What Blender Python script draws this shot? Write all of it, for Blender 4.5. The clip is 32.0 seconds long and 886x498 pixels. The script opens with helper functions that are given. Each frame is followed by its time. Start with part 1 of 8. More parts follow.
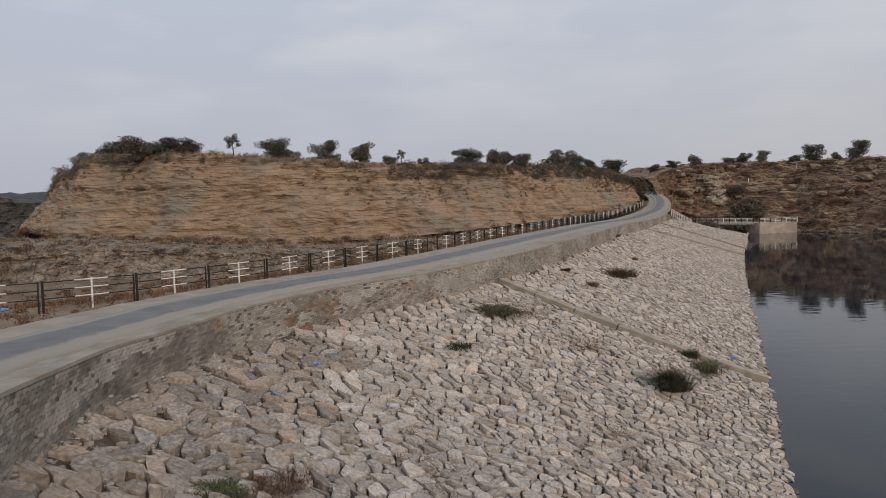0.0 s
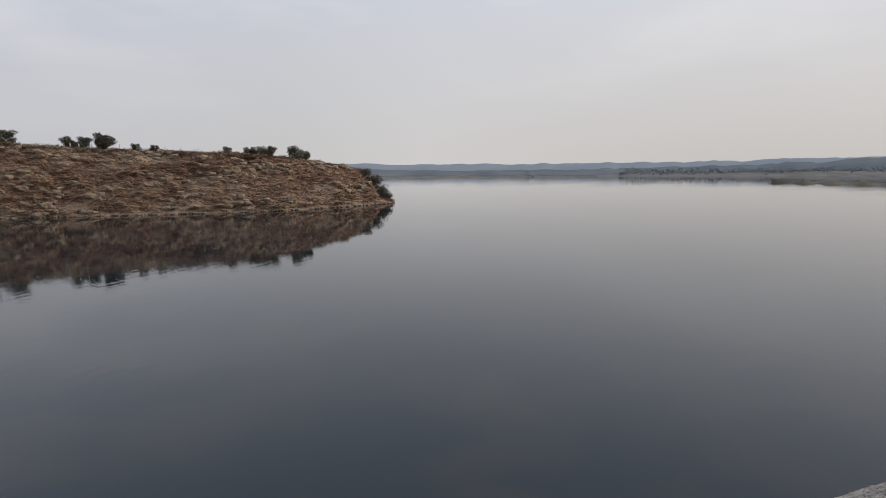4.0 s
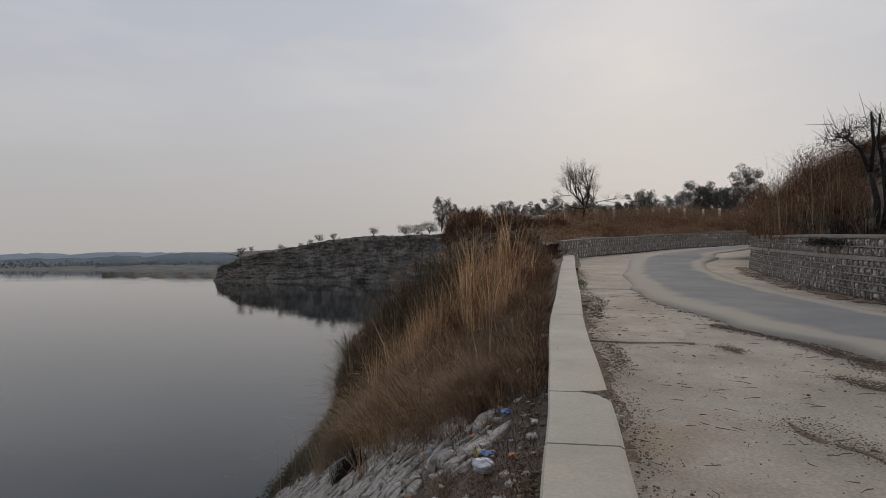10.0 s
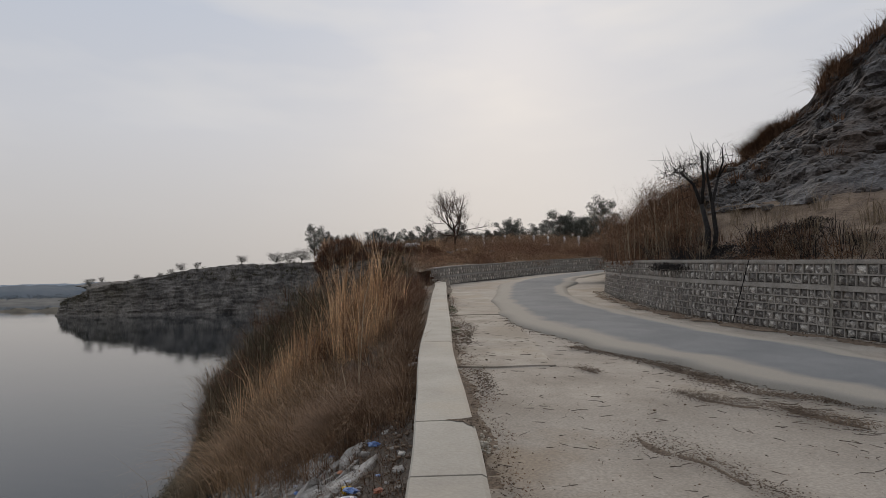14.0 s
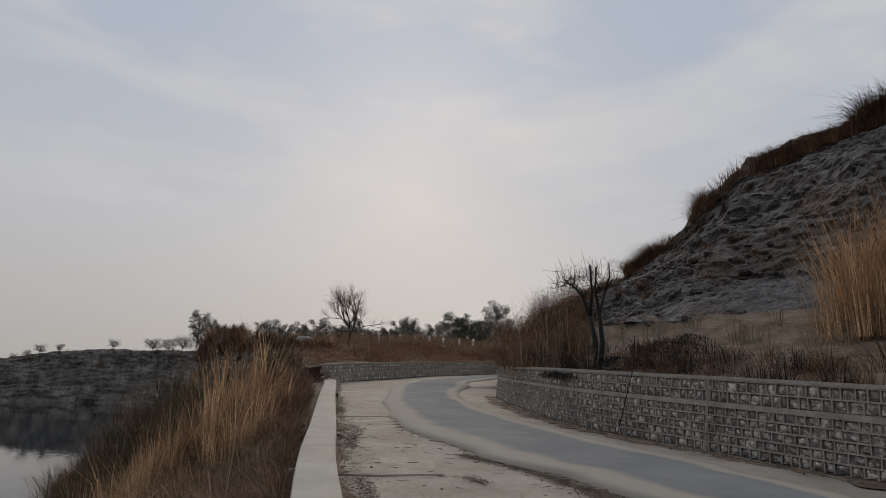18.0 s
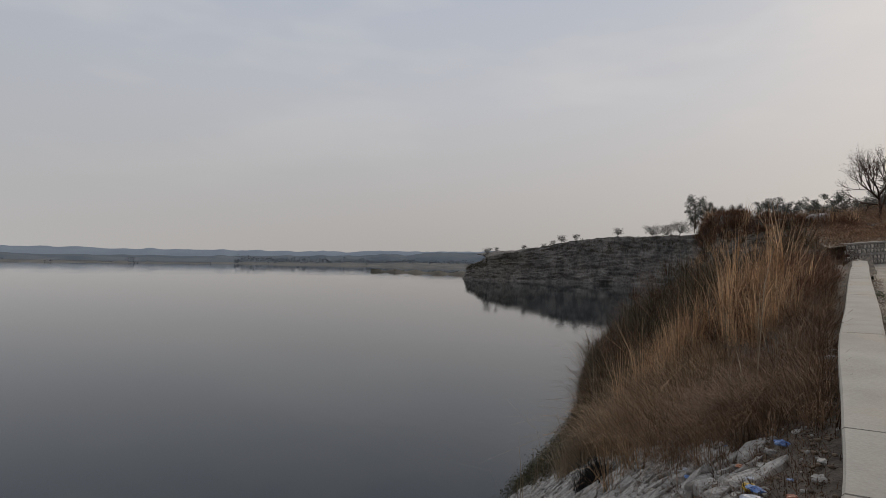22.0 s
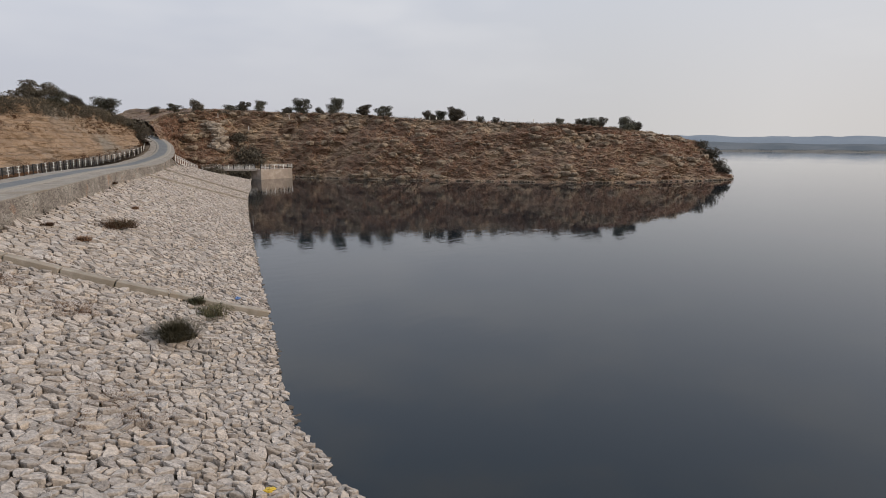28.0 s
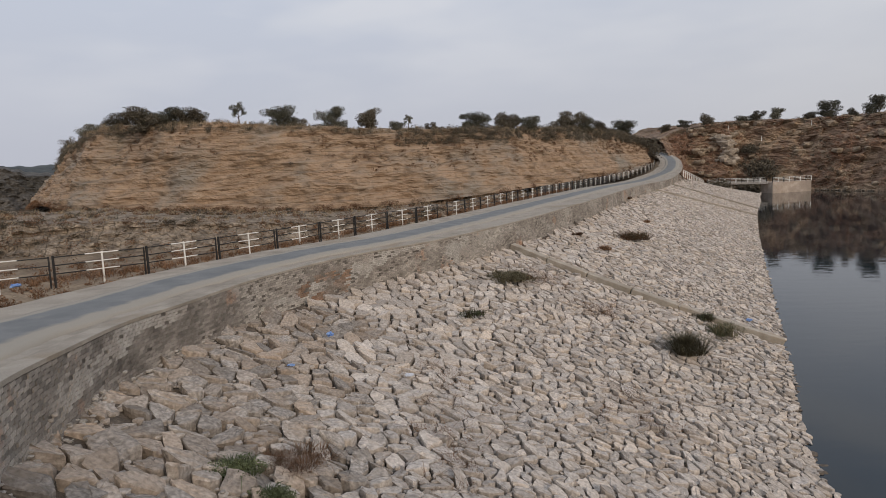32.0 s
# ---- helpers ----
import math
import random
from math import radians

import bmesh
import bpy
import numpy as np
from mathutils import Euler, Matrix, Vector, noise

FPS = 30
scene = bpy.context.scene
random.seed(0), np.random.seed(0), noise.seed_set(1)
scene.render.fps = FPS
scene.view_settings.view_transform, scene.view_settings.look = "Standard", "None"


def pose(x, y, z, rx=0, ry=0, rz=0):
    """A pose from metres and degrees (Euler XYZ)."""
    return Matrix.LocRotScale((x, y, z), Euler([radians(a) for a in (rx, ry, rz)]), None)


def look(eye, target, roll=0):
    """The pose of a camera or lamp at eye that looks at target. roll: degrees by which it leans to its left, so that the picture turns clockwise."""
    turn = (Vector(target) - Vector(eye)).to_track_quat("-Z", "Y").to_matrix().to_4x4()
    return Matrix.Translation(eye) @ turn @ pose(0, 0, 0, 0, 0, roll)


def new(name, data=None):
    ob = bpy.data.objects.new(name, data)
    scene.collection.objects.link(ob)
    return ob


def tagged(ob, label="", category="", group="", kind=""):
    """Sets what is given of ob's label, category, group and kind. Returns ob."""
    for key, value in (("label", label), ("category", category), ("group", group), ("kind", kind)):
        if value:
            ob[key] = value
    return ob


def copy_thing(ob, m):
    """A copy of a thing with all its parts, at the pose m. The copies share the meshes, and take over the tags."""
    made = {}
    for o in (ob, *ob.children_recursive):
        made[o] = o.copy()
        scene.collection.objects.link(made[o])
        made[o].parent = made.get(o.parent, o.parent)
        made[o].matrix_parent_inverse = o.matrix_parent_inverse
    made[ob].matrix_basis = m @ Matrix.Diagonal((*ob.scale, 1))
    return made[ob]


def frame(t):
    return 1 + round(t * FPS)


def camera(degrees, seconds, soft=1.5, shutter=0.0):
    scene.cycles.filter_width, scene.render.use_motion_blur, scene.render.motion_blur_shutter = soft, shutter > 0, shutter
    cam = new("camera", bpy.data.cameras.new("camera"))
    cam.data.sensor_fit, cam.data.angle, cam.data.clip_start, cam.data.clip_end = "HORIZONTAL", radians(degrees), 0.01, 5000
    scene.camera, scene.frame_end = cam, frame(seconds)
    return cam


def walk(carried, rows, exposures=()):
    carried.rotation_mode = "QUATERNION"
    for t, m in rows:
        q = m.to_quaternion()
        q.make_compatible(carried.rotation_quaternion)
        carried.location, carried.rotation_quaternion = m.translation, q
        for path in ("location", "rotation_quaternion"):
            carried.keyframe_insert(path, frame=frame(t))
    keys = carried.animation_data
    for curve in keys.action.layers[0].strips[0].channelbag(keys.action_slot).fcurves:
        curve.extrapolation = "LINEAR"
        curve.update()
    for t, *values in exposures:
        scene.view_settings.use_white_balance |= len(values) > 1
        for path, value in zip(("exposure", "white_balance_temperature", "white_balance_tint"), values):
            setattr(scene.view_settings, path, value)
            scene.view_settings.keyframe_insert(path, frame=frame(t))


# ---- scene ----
cam = camera(72.2, 32.0, soft=0.5)
PATH = [
    (0.0, pose(-0.357, -0.064, 10.012, 85.62, 1.52, 0.00)),
    (0.5, pose(-0.286, -0.009, 9.995, 85.21, 1.62, -11.80)),
    (1.0, pose(-0.222, 0.028, 9.954, 84.03, 1.82, -19.82)),
    (1.5, pose(-0.164, 0.031, 9.938, 83.10, 1.44, -28.75)),
    (2.0, pose(-0.175, -0.015, 9.946, 83.07, 0.69, -37.55)),
    (2.5, pose(-0.153, -0.068, 9.957, 83.05, 1.24, -45.56)),
    (3.0, pose(-0.116, -0.086, 9.929, 81.60, 1.11, -54.56)),
    (3.5, pose(0.028, 0.015, 10.034, 81.13, 1.27, -63.92)),
    (4.0, pose(-0.126, 0.129, 10.009, 82.77, 0.29, -73.95)),
    (4.5, pose(-0.154, 0.139, 10.001, 83.08, -0.23, -79.68)),
    (6.5, pose(-0.161, 0.111, 9.977, 85.90, 1.09, -98.11)),
    (7.0, pose(-0.073, 0.249, 9.955, 87.35, 1.07, -102.21)),
    (7.5, pose(-0.055, 0.205, 9.971, 88.89, 1.16, -105.13)),
    (8.0, pose(-0.049, 0.185, 9.971, 89.09, 0.79, -108.73)),
    (8.5, pose(-0.048, 0.182, 9.985, 88.96, 0.98, -111.33)),
    (9.0, pose(-0.013, 0.113, 9.986, 89.20, -0.00, -118.04)),
    (9.5, pose(-0.018, 0.094, 9.991, 90.23, 0.20, -124.41)),
    (10.0, pose(-0.027, 0.075, 9.995, 91.35, 0.07, -131.49)),
    (10.5, pose(-0.055, 0.062, 10.003, 91.38, 0.87, -136.05)),
    (11.0, pose(-0.055, 0.020, 9.997, 91.41, 1.90, -139.70)),
    (11.5, pose(-0.057, -0.019, 9.995, 91.14, 2.43, -142.29)),
    (12.0, pose(-0.055, -0.034, 9.999, 91.73, 1.74, -145.42)),
    (12.5, pose(-0.051, -0.044, 9.996, 91.89, 0.81, -146.27)),
    (13.0, pose(-0.053, -0.034, 10.001, 91.36, 0.94, -145.25)),
    (13.5, pose(-0.048, -0.030, 10.001, 92.11, 0.88, -144.14)),
    (14.0, pose(-0.040, -0.035, 10.010, 93.81, 1.07, -143.24)),
    (14.5, pose(-0.066, -0.090, 10.012, 100.14, 0.30, -144.09)),
    (15.0, pose(-0.052, -0.128, 10.036, 102.62, -0.11, -145.58)),
    (15.5, pose(-0.023, -0.215, 10.042, 103.73, -0.41, -148.42)),
    (17.5, pose(0.020, -0.177, 10.027, 104.26, -1.22, -152.96)),
    (18.0, pose(0.026, -0.185, 10.025, 103.07, -1.46, -153.24)),
    (18.5, pose(0.040, -0.181, 10.029, 101.65, -1.24, -152.66)),
    (19.0, pose(0.053, -0.222, 10.012, 99.11, -0.23, -149.02)),
    (19.5, pose(0.058, -0.206, 10.001, 96.54, -0.27, -144.48)),
    (20.0, pose(0.086, -0.155, 9.986, 94.91, -0.43, -139.07)),
    (20.5, pose(0.096, -0.125, 9.982, 93.95, -0.77, -133.73)),
    (21.0, pose(0.092, -0.026, 9.996, 92.98, -0.93, -126.05)),
    (21.5, pose(0.119, 0.025, 9.998, 92.28, -0.71, -116.46)),
    (22.0, pose(0.118, 0.036, 10.019, 91.24, -1.01, -108.94)),
    (22.5, pose(0.086, 0.023, 10.016, 89.99, -1.45, -105.00)),
    (23.0, pose(0.128, 0.060, 10.000, 90.11, -1.51, -100.41)),
    (23.5, pose(0.144, 0.054, 9.997, 89.18, 0.20, -96.16)),
    (24.0, pose(0.184, 0.056, 9.997, 88.45, 0.30, -92.97)),
    (24.5, pose(0.191, -0.023, 9.999, 88.00, 0.34, -88.64)),
    (25.0, pose(0.234, -0.106, 10.000, 86.66, 0.54, -84.11)),
    (25.5, pose(0.314, -0.192, 9.993, 86.26, 0.07, -74.90)),
    (26.0, pose(0.352, -0.246, 9.990, 84.76, -1.19, -66.16)),
    (26.5, pose(0.361, -0.258, 9.990, 83.89, -1.63, -58.35)),
    (28.5, pose(0.232, -0.043, 10.037, 79.61, 0.27, -40.95)),
    (29.0, pose(0.221, -0.004, 10.048, 79.97, 0.79, -38.21)),
    (29.5, pose(0.214, 0.103, 10.012, 80.32, 1.48, -34.96)),
    (30.0, pose(0.168, 0.100, 9.994, 80.40, 1.80, -30.78)),
    (30.5, pose(0.111, 0.134, 9.999, 80.40, 1.72, -23.62)),
    (31.0, pose(-0.063, 0.160, 10.036, 80.40, 1.83, -15.73)),
    (31.5, pose(-0.265, 0.231, 10.051, 80.74, 3.19, -8.85)),
    (32.0, pose(-0.467, 0.299, 10.063, 82.38, 2.63, 0.73)),
]
walk(cam, PATH, exposures=[(0, 0.06), (2, 0.13), (4, 0.22), (6.5, 0.05), (9, -0.23), (11, -0.18), (13, 0.02), (15, -0.2), (18, -0.3), (19, -0.16), (20, -0.12), (22, -0.26), (24, -0.15), (26, 0.03), (29, 0.33), (31, 0.3), (32, 0.2)])

# ---- world and sun ----
SUN_AZ, SUN_EL = -150.0, 24.0      # degrees to the left of +y, and above the horizon


def make_world():
    w = bpy.data.worlds.new("hazy_sky")
    scene.world = w
    w.use_nodes = True
    nt = w.node_tree
    nt.nodes.clear()
    out = nt.nodes.new("ShaderNodeOutputWorld")
    bg = nt.nodes.new("ShaderNodeBackground")
    sky = nt.nodes.new("ShaderNodeTexSky")
    sky.sky_type = "NISHITA"
    sky.sun_disc = False
    sky.sun_elevation = radians(SUN_EL)
    sky.sun_rotation = radians(-SUN_AZ)
    sky.dust_density = 6.0
    sky.air_density = 1.5
    # a veil of high haze, warmer towards the sun and greyer away from it
    tc = nt.nodes.new("ShaderNodeTexCoord")
    sep = nt.nodes.new("ShaderNodeSeparateXYZ")
    nt.links.new(tc.outputs["Generated"], sep.inputs[0])
    dot = nt.nodes.new("ShaderNodeVectorMath")
    dot.operation = "DOT_PRODUCT"
    dot.inputs[1].default_value = (-math.sin(radians(SUN_AZ)), math.cos(radians(SUN_AZ)), 0.1)
    nt.links.new(tc.outputs["Generated"], dot.inputs[0])
    ramp = nt.nodes.new("ShaderNodeValToRGB")
    ramp.color_ramp.elements[0].position = 0.0
    ramp.color_ramp.elements[0].color = (0.455, 0.47, 0.535, 1)
    ramp.color_ramp.elements[1].position = 1.0
    ramp.color_ramp.elements[1].color = (0.735, 0.693, 0.66, 1)
    e = ramp.color_ramp.elements.new(0.5)
    e.color = (0.515, 0.507, 0.508, 1)
    mp = nt.nodes.new("ShaderNodeMapRange")
    mp.inputs["From Min"].default_value = -1
    mp.inputs["From Max"].default_value = 1
    nt.links.new(dot.outputs["Value"], mp.inputs["Value"])
    nt.links.new(mp.outputs[0], ramp.inputs[0])
    # higher sky is bluer
    high = nt.nodes.new("ShaderNodeMapRange")
    high.inputs["From Min"].default_value = 0.03
    high.inputs["From Max"].default_value = 0.5
    nt.links.new(sep.outputs["Z"], high.inputs["Value"])
    up = nt.nodes.new("ShaderNodeMixRGB")
    up.inputs[2].default_value = (0.525, 0.585, 0.70, 1)
    nt.links.new(high.outputs[0], up.inputs[0])
    nt.links.new(ramp.outputs[0], up.inputs[1])
    # soft streaks of cloud
    mapn = nt.nodes.new("ShaderNodeMapping")
    mapn.inputs["Scale"].default_value = (1.3, 1.3, 4.5)
    mapn.inputs["Rotation"].default_value = (0.25, -0.35, 0.4)
    nt.links.new(tc.outputs["Generated"], mapn.inputs[0])
    cl = nt.nodes.new("ShaderNodeTexNoise")
    cl.inputs["Scale"].default_value = 2.2
    cl.inputs["Detail"].default_value = 3
    cl.inputs["Roughness"].default_value = 0.55
    nt.links.new(mapn.outputs[0], cl.inputs["Vector"])
    cr = nt.nodes.new("ShaderNodeMapRange")
    cr.inputs["From Min"].default_value = 0.44
    cr.inputs["From Max"].default_value = 0.66
    cr.inputs["To Max"].default_value = 0.7
    nt.links.new(cl.outputs["Fac"], cr.inputs["Value"])
    hm = nt.nodes.new("ShaderNodeMath")
    hm.operation = "MULTIPLY"
    nt.links.new(cr.outputs[0], hm.inputs[0])
    nt.links.new(high.outputs[0], hm.inputs[1])
    cloud = nt.nodes.new("ShaderNodeMixRGB")
    cloud.inputs[2].default_value = (0.76, 0.745, 0.74, 1)
    nt.links.new(hm.outputs[0], cloud.inputs[0])
    nt.links.new(up.outputs[0], cloud.inputs[1])
    mix = nt.nodes.new("ShaderNodeMixRGB")
    mix.inputs[0].default_value = 0.92
    scl = nt.nodes.new("ShaderNodeMixRGB")
    scl.blend_type = "MULTIPLY"
    scl.inputs[0].default_value = 1.0
    scl.inputs[2].default_value = (0.035, 0.035, 0.035, 1)
    nt.links.new(sky.outputs[0], scl.inputs[1])
    nt.links.new(scl.outputs[0], mix.inputs[1])
    low = nt.nodes.new("ShaderNodeMapRange")
    low.inputs["From Min"].default_value, low.inputs["From Max"].default_value = 0.25, 0.0
    low.inputs["To Min"].default_value, low.inputs["To Max"].default_value = 0.0, 0.26
    nt.links.new(sep.outputs["Z"], low.inputs["Value"])
    smoky = nt.nodes.new("ShaderNodeVectorMath")
    smoky.operation = "DOT_PRODUCT"
    smoky.inputs[1].default_value = (-math.sin(radians(-116)), math.cos(radians(-116)), 0)
    nt.links.new(tc.outputs["Generated"], smoky.inputs[0])
    side = nt.nodes.new("ShaderNodeMapRange")
    side.inputs["From Min"].default_value, side.inputs["From Max"].default_value = 0.72, 1.0
    nt.links.new(smoky.outputs["Value"], side.inputs["Value"])
    dim = nt.nodes.new("ShaderNodeMath")
    dim.operation = "MULTIPLY"
    nt.links.new(low.outputs[0], dim.inputs[0])
    nt.links.new(side.outputs[0], dim.inputs[1])
    keep = nt.nodes.new("ShaderNodeMath")
    keep.operation = "SUBTRACT"
    keep.inputs[0].default_value = 1.02
    nt.links.new(dim.outputs[0], keep.inputs[1])
    veil = nt.nodes.new("ShaderNodeVectorMath")
    veil.operation = "SCALE"
    nt.links.new(cloud.outputs[0], veil.inputs[0])
    nt.links.new(keep.outputs[0], veil.inputs["Scale"])
    nt.links.new(veil.outputs[0], mix.inputs[2])
    nt.links.new(mix.outputs[0], bg.inputs[0])
    bg.inputs[1].default_value = 1.0
    nt.links.new(bg.outputs[0], out.inputs[0])


make_world()
sun_data = bpy.data.lights.new("sun", "SUN")
sun_data.energy = 1.35
sun_data.angle = radians(22)
sun_data.color = (1.0, 0.84, 0.67)
sun_dir = Vector((-math.sin(radians(SUN_AZ)) * math.cos(radians(SUN_EL)), math.cos(radians(SUN_AZ)) * math.cos(radians(SUN_EL)), math.sin(radians(SUN_EL))))
sun = new("sun", sun_data)
sun.matrix_world = look(sun_dir * 100, (0, 0, 0))
scene.view_settings.exposure = 0.0

# ---- numbers and noise ----
rng = np.random.default_rng(7)


def lattice(ix, iy, iz):
    n = (ix * 374761393 + iy * 668265263 + iz * 2147483647 + 1013904223) & 0x7FFFFFFF
    n = ((n ^ (n >> 13)) * 1274126177) & 0x7FFFFFFF
    n = ((n ^ (n >> 11)) * 668265263) & 0x7FFFFFFF
    return (n & 0xFFFF) / 32767.5 - 1.0


def vnoise(p):
    """Smooth value noise, -1 to 1, at rows of x, y, z."""
    f = np.floor(p)
    i = f.astype(np.int64)
    w = p - f
    w = w * w * (3 - 2 * w)
    out = 0
    for dx in (0, 1):
        for dy in (0, 1):
            for dz in (0, 1):
                k = (w[:, 0] if dx else 1 - w[:, 0]) * (w[:, 1] if dy else 1 - w[:, 1]) * (w[:, 2] if dz else 1 - w[:, 2])
                out = out + k * lattice(i[:, 0] + dx, i[:, 1] + dy, i[:, 2] + dz)
    return out


def fbm(p, octaves=4, gain=0.5):
    p = np.asarray(p, float)
    out, amp = 0, 1.0
    for o in range(octaves):
        out = out + amp * vnoise(p * 2.03**o + o * 17.3)
        amp *= gain
    return out


def direction(az):
    """Unit vector of the plan, az degrees to the left of +y."""
    return np.array([-math.sin(radians(az)), math.cos(radians(az))])


def polar(az, r, z=0.0):
    d = direction(az) * r
    return (d[0], d[1], z)


ALONG = np.array([0.622, -0.783])     # uphill along the straight parapet
ACROSS = np.array([-0.783, -0.622])   # from the parapet over the road


def at_uw(u, w, z=0.0):
    q = ALONG * u + ACROSS * w
    return (q[0], q[1], z)


def road_z(u):
    """Height of the road beside the straight parapet."""
    return 8.4 + 0.06 * u


def resample(points, step):
    """A polyline smoothed and cut into even steps."""
    p = np.asarray(points, float)
    d = np.r_[0, np.cumsum(np.linalg.norm(np.diff(p[:, :2], axis=0), axis=1))]
    n = max(2, int(d[-1] / step) + 1)
    t = np.linspace(0, d[-1], n)
    m = np.gradient(p, d, axis=0)
    k = np.clip(np.searchsorted(d, t, side="right") - 1, 0, len(d) - 2)
    h = (d[k + 1] - d[k])[:, None]
    s = (t - d[k])[:, None] / h
    return ((2 * s**3 - 3 * s**2 + 1) * p[k] + (s**3 - 2 * s**2 + s) * h * m[k] + (3 * s**2 - 2 * s**3) * p[k + 1] + (s**3 - s**2) * h * m[k + 1])


def side_of(line):
    """Unit vectors to the left of a plan polyline."""
    g = np.gradient(line[:, :2], axis=0)
    g /= np.linalg.norm(g, axis=1)[:, None]
    return np.c_[-g[:, 1], g[:, 0]]


# ---- mesh helpers ----
def mesh_data(name, verts, faces, material=None, smooth=False):
    me = bpy.data.meshes.new(name)
    if isinstance(faces, np.ndarray):
        k = faces.shape[1]
        me.vertices.add(len(verts))
        me.vertices.foreach_set("co", np.asarray(verts, np.float32).ravel())
        me.loops.add(faces.size)
        me.loops.foreach_set("vertex_index", faces.astype(np.int32).ravel())
        me.polygons.add(len(faces))
        me.polygons.foreach_set("loop_start", np.arange(0, faces.size, k, dtype=np.int32))
        me.update(calc_edges=True)
        me.validate()
    else:
        me.from_pydata([tuple(v) for v in verts], [], faces)
        me.update()
    if material:
        me.materials.append(material)
    me.polygons.foreach_set("use_smooth", np.full(len(me.polygons), smooth))
    return me


def put(name, me, parent=None, m=None, label="", category="", group="", kind=""):
    ob = new(name, me)
    if parent:
        ob.parent = parent
    if m is not None:
        ob.matrix_basis = m
    return tagged(ob, label, category, group, kind)


def part(name, bm, material, parent, label=""):
    me = bpy.data.meshes.new(name)
    bm.to_mesh(me)
    bm.free()
    me.materials.append(material)
    return put(name, me, parent, label=label)


def grid_faces(nu, nv):
    a = np.arange(nu * nv).reshape(nu, nv)
    return np.stack([a[:-1, :-1].ravel(), a[1:, :-1].ravel(), a[1:, 1:].ravel(), a[:-1, 1:].ravel()], 1)


def grid_mesh(name, pts, material, smooth=True, flip=False):
    """pts: array nu x nv x 3."""
    nu, nv = pts.shape[:2]
    f = grid_faces(nu, nv)
    return mesh_data(name, pts.reshape(-1, 3), f[:, ::-1] if flip else f, material, smooth)


BOX_F = [(0, 3, 2, 1), (4, 5, 6, 7), (0, 1, 5, 4), (1, 2, 6, 5), (2, 3, 7, 6), (3, 0, 4, 7)]


def add_box(bm, lo, hi, m=None, bevel=0.0):
    v = [bm.verts.new(c) for c in ((lo[0], lo[1], lo[2]), (hi[0], lo[1], lo[2]), (hi[0], hi[1], lo[2]), (lo[0], hi[1], lo[2]),
                                   (lo[0], lo[1], hi[2]), (hi[0], lo[1], hi[2]), (hi[0], hi[1], hi[2]), (lo[0], hi[1], hi[2]))]
    f = [bm.faces.new([v[i] for i in q]) for q in BOX_F]
    if bevel:
        es = list({e for q in f for e in q.edges})
        r = bmesh.ops.bevel(bm, geom=es, offset=bevel, segments=1, affect="EDGES")
        v = list({w for q in r["faces"] for w in q.verts} | {w for w in v if w.is_valid})
    if m is not None:
        bmesh.ops.transform(bm, matrix=m, verts=v)
    return v


def tube(path, radii, sides=6):
    """Vertices and faces of a tapered tube along a path."""
    path = np.asarray(path, float)
    verts, faces = [], []
    for i, p in enumerate(path):
        d = path[min(i + 1, len(path) - 1)] - path[max(i - 1, 0)]
        d /= np.linalg.norm(d) + 1e-9
        a = np.cross(d, (0.3, 0.9, 0.2))
        a /= np.linalg.norm(a) + 1e-9
        b = np.cross(d, a)
        for k in range(sides):
            t = 2 * math.pi * k / sides
            verts.append(p + radii[i] * (math.cos(t) * a + math.sin(t) * b))
    for i in range(len(path) - 1):
        for k in range(sides):
            j = (k + 1) % sides
            faces.append((i * sides + k, i * sides + j, (i + 1) * sides + j, (i + 1) * sides + k))
    faces.append(tuple(range(sides))[::-1])
    faces.append(tuple((len(path) - 1) * sides + k for k in range(sides)))
    return verts, faces


def merge(pieces):
    verts, faces = [], []
    for v, f in pieces:
        n = len(verts)
        verts.extend(v)
        faces.extend(tuple(i + n for i in q) for q in f)
    return verts, faces


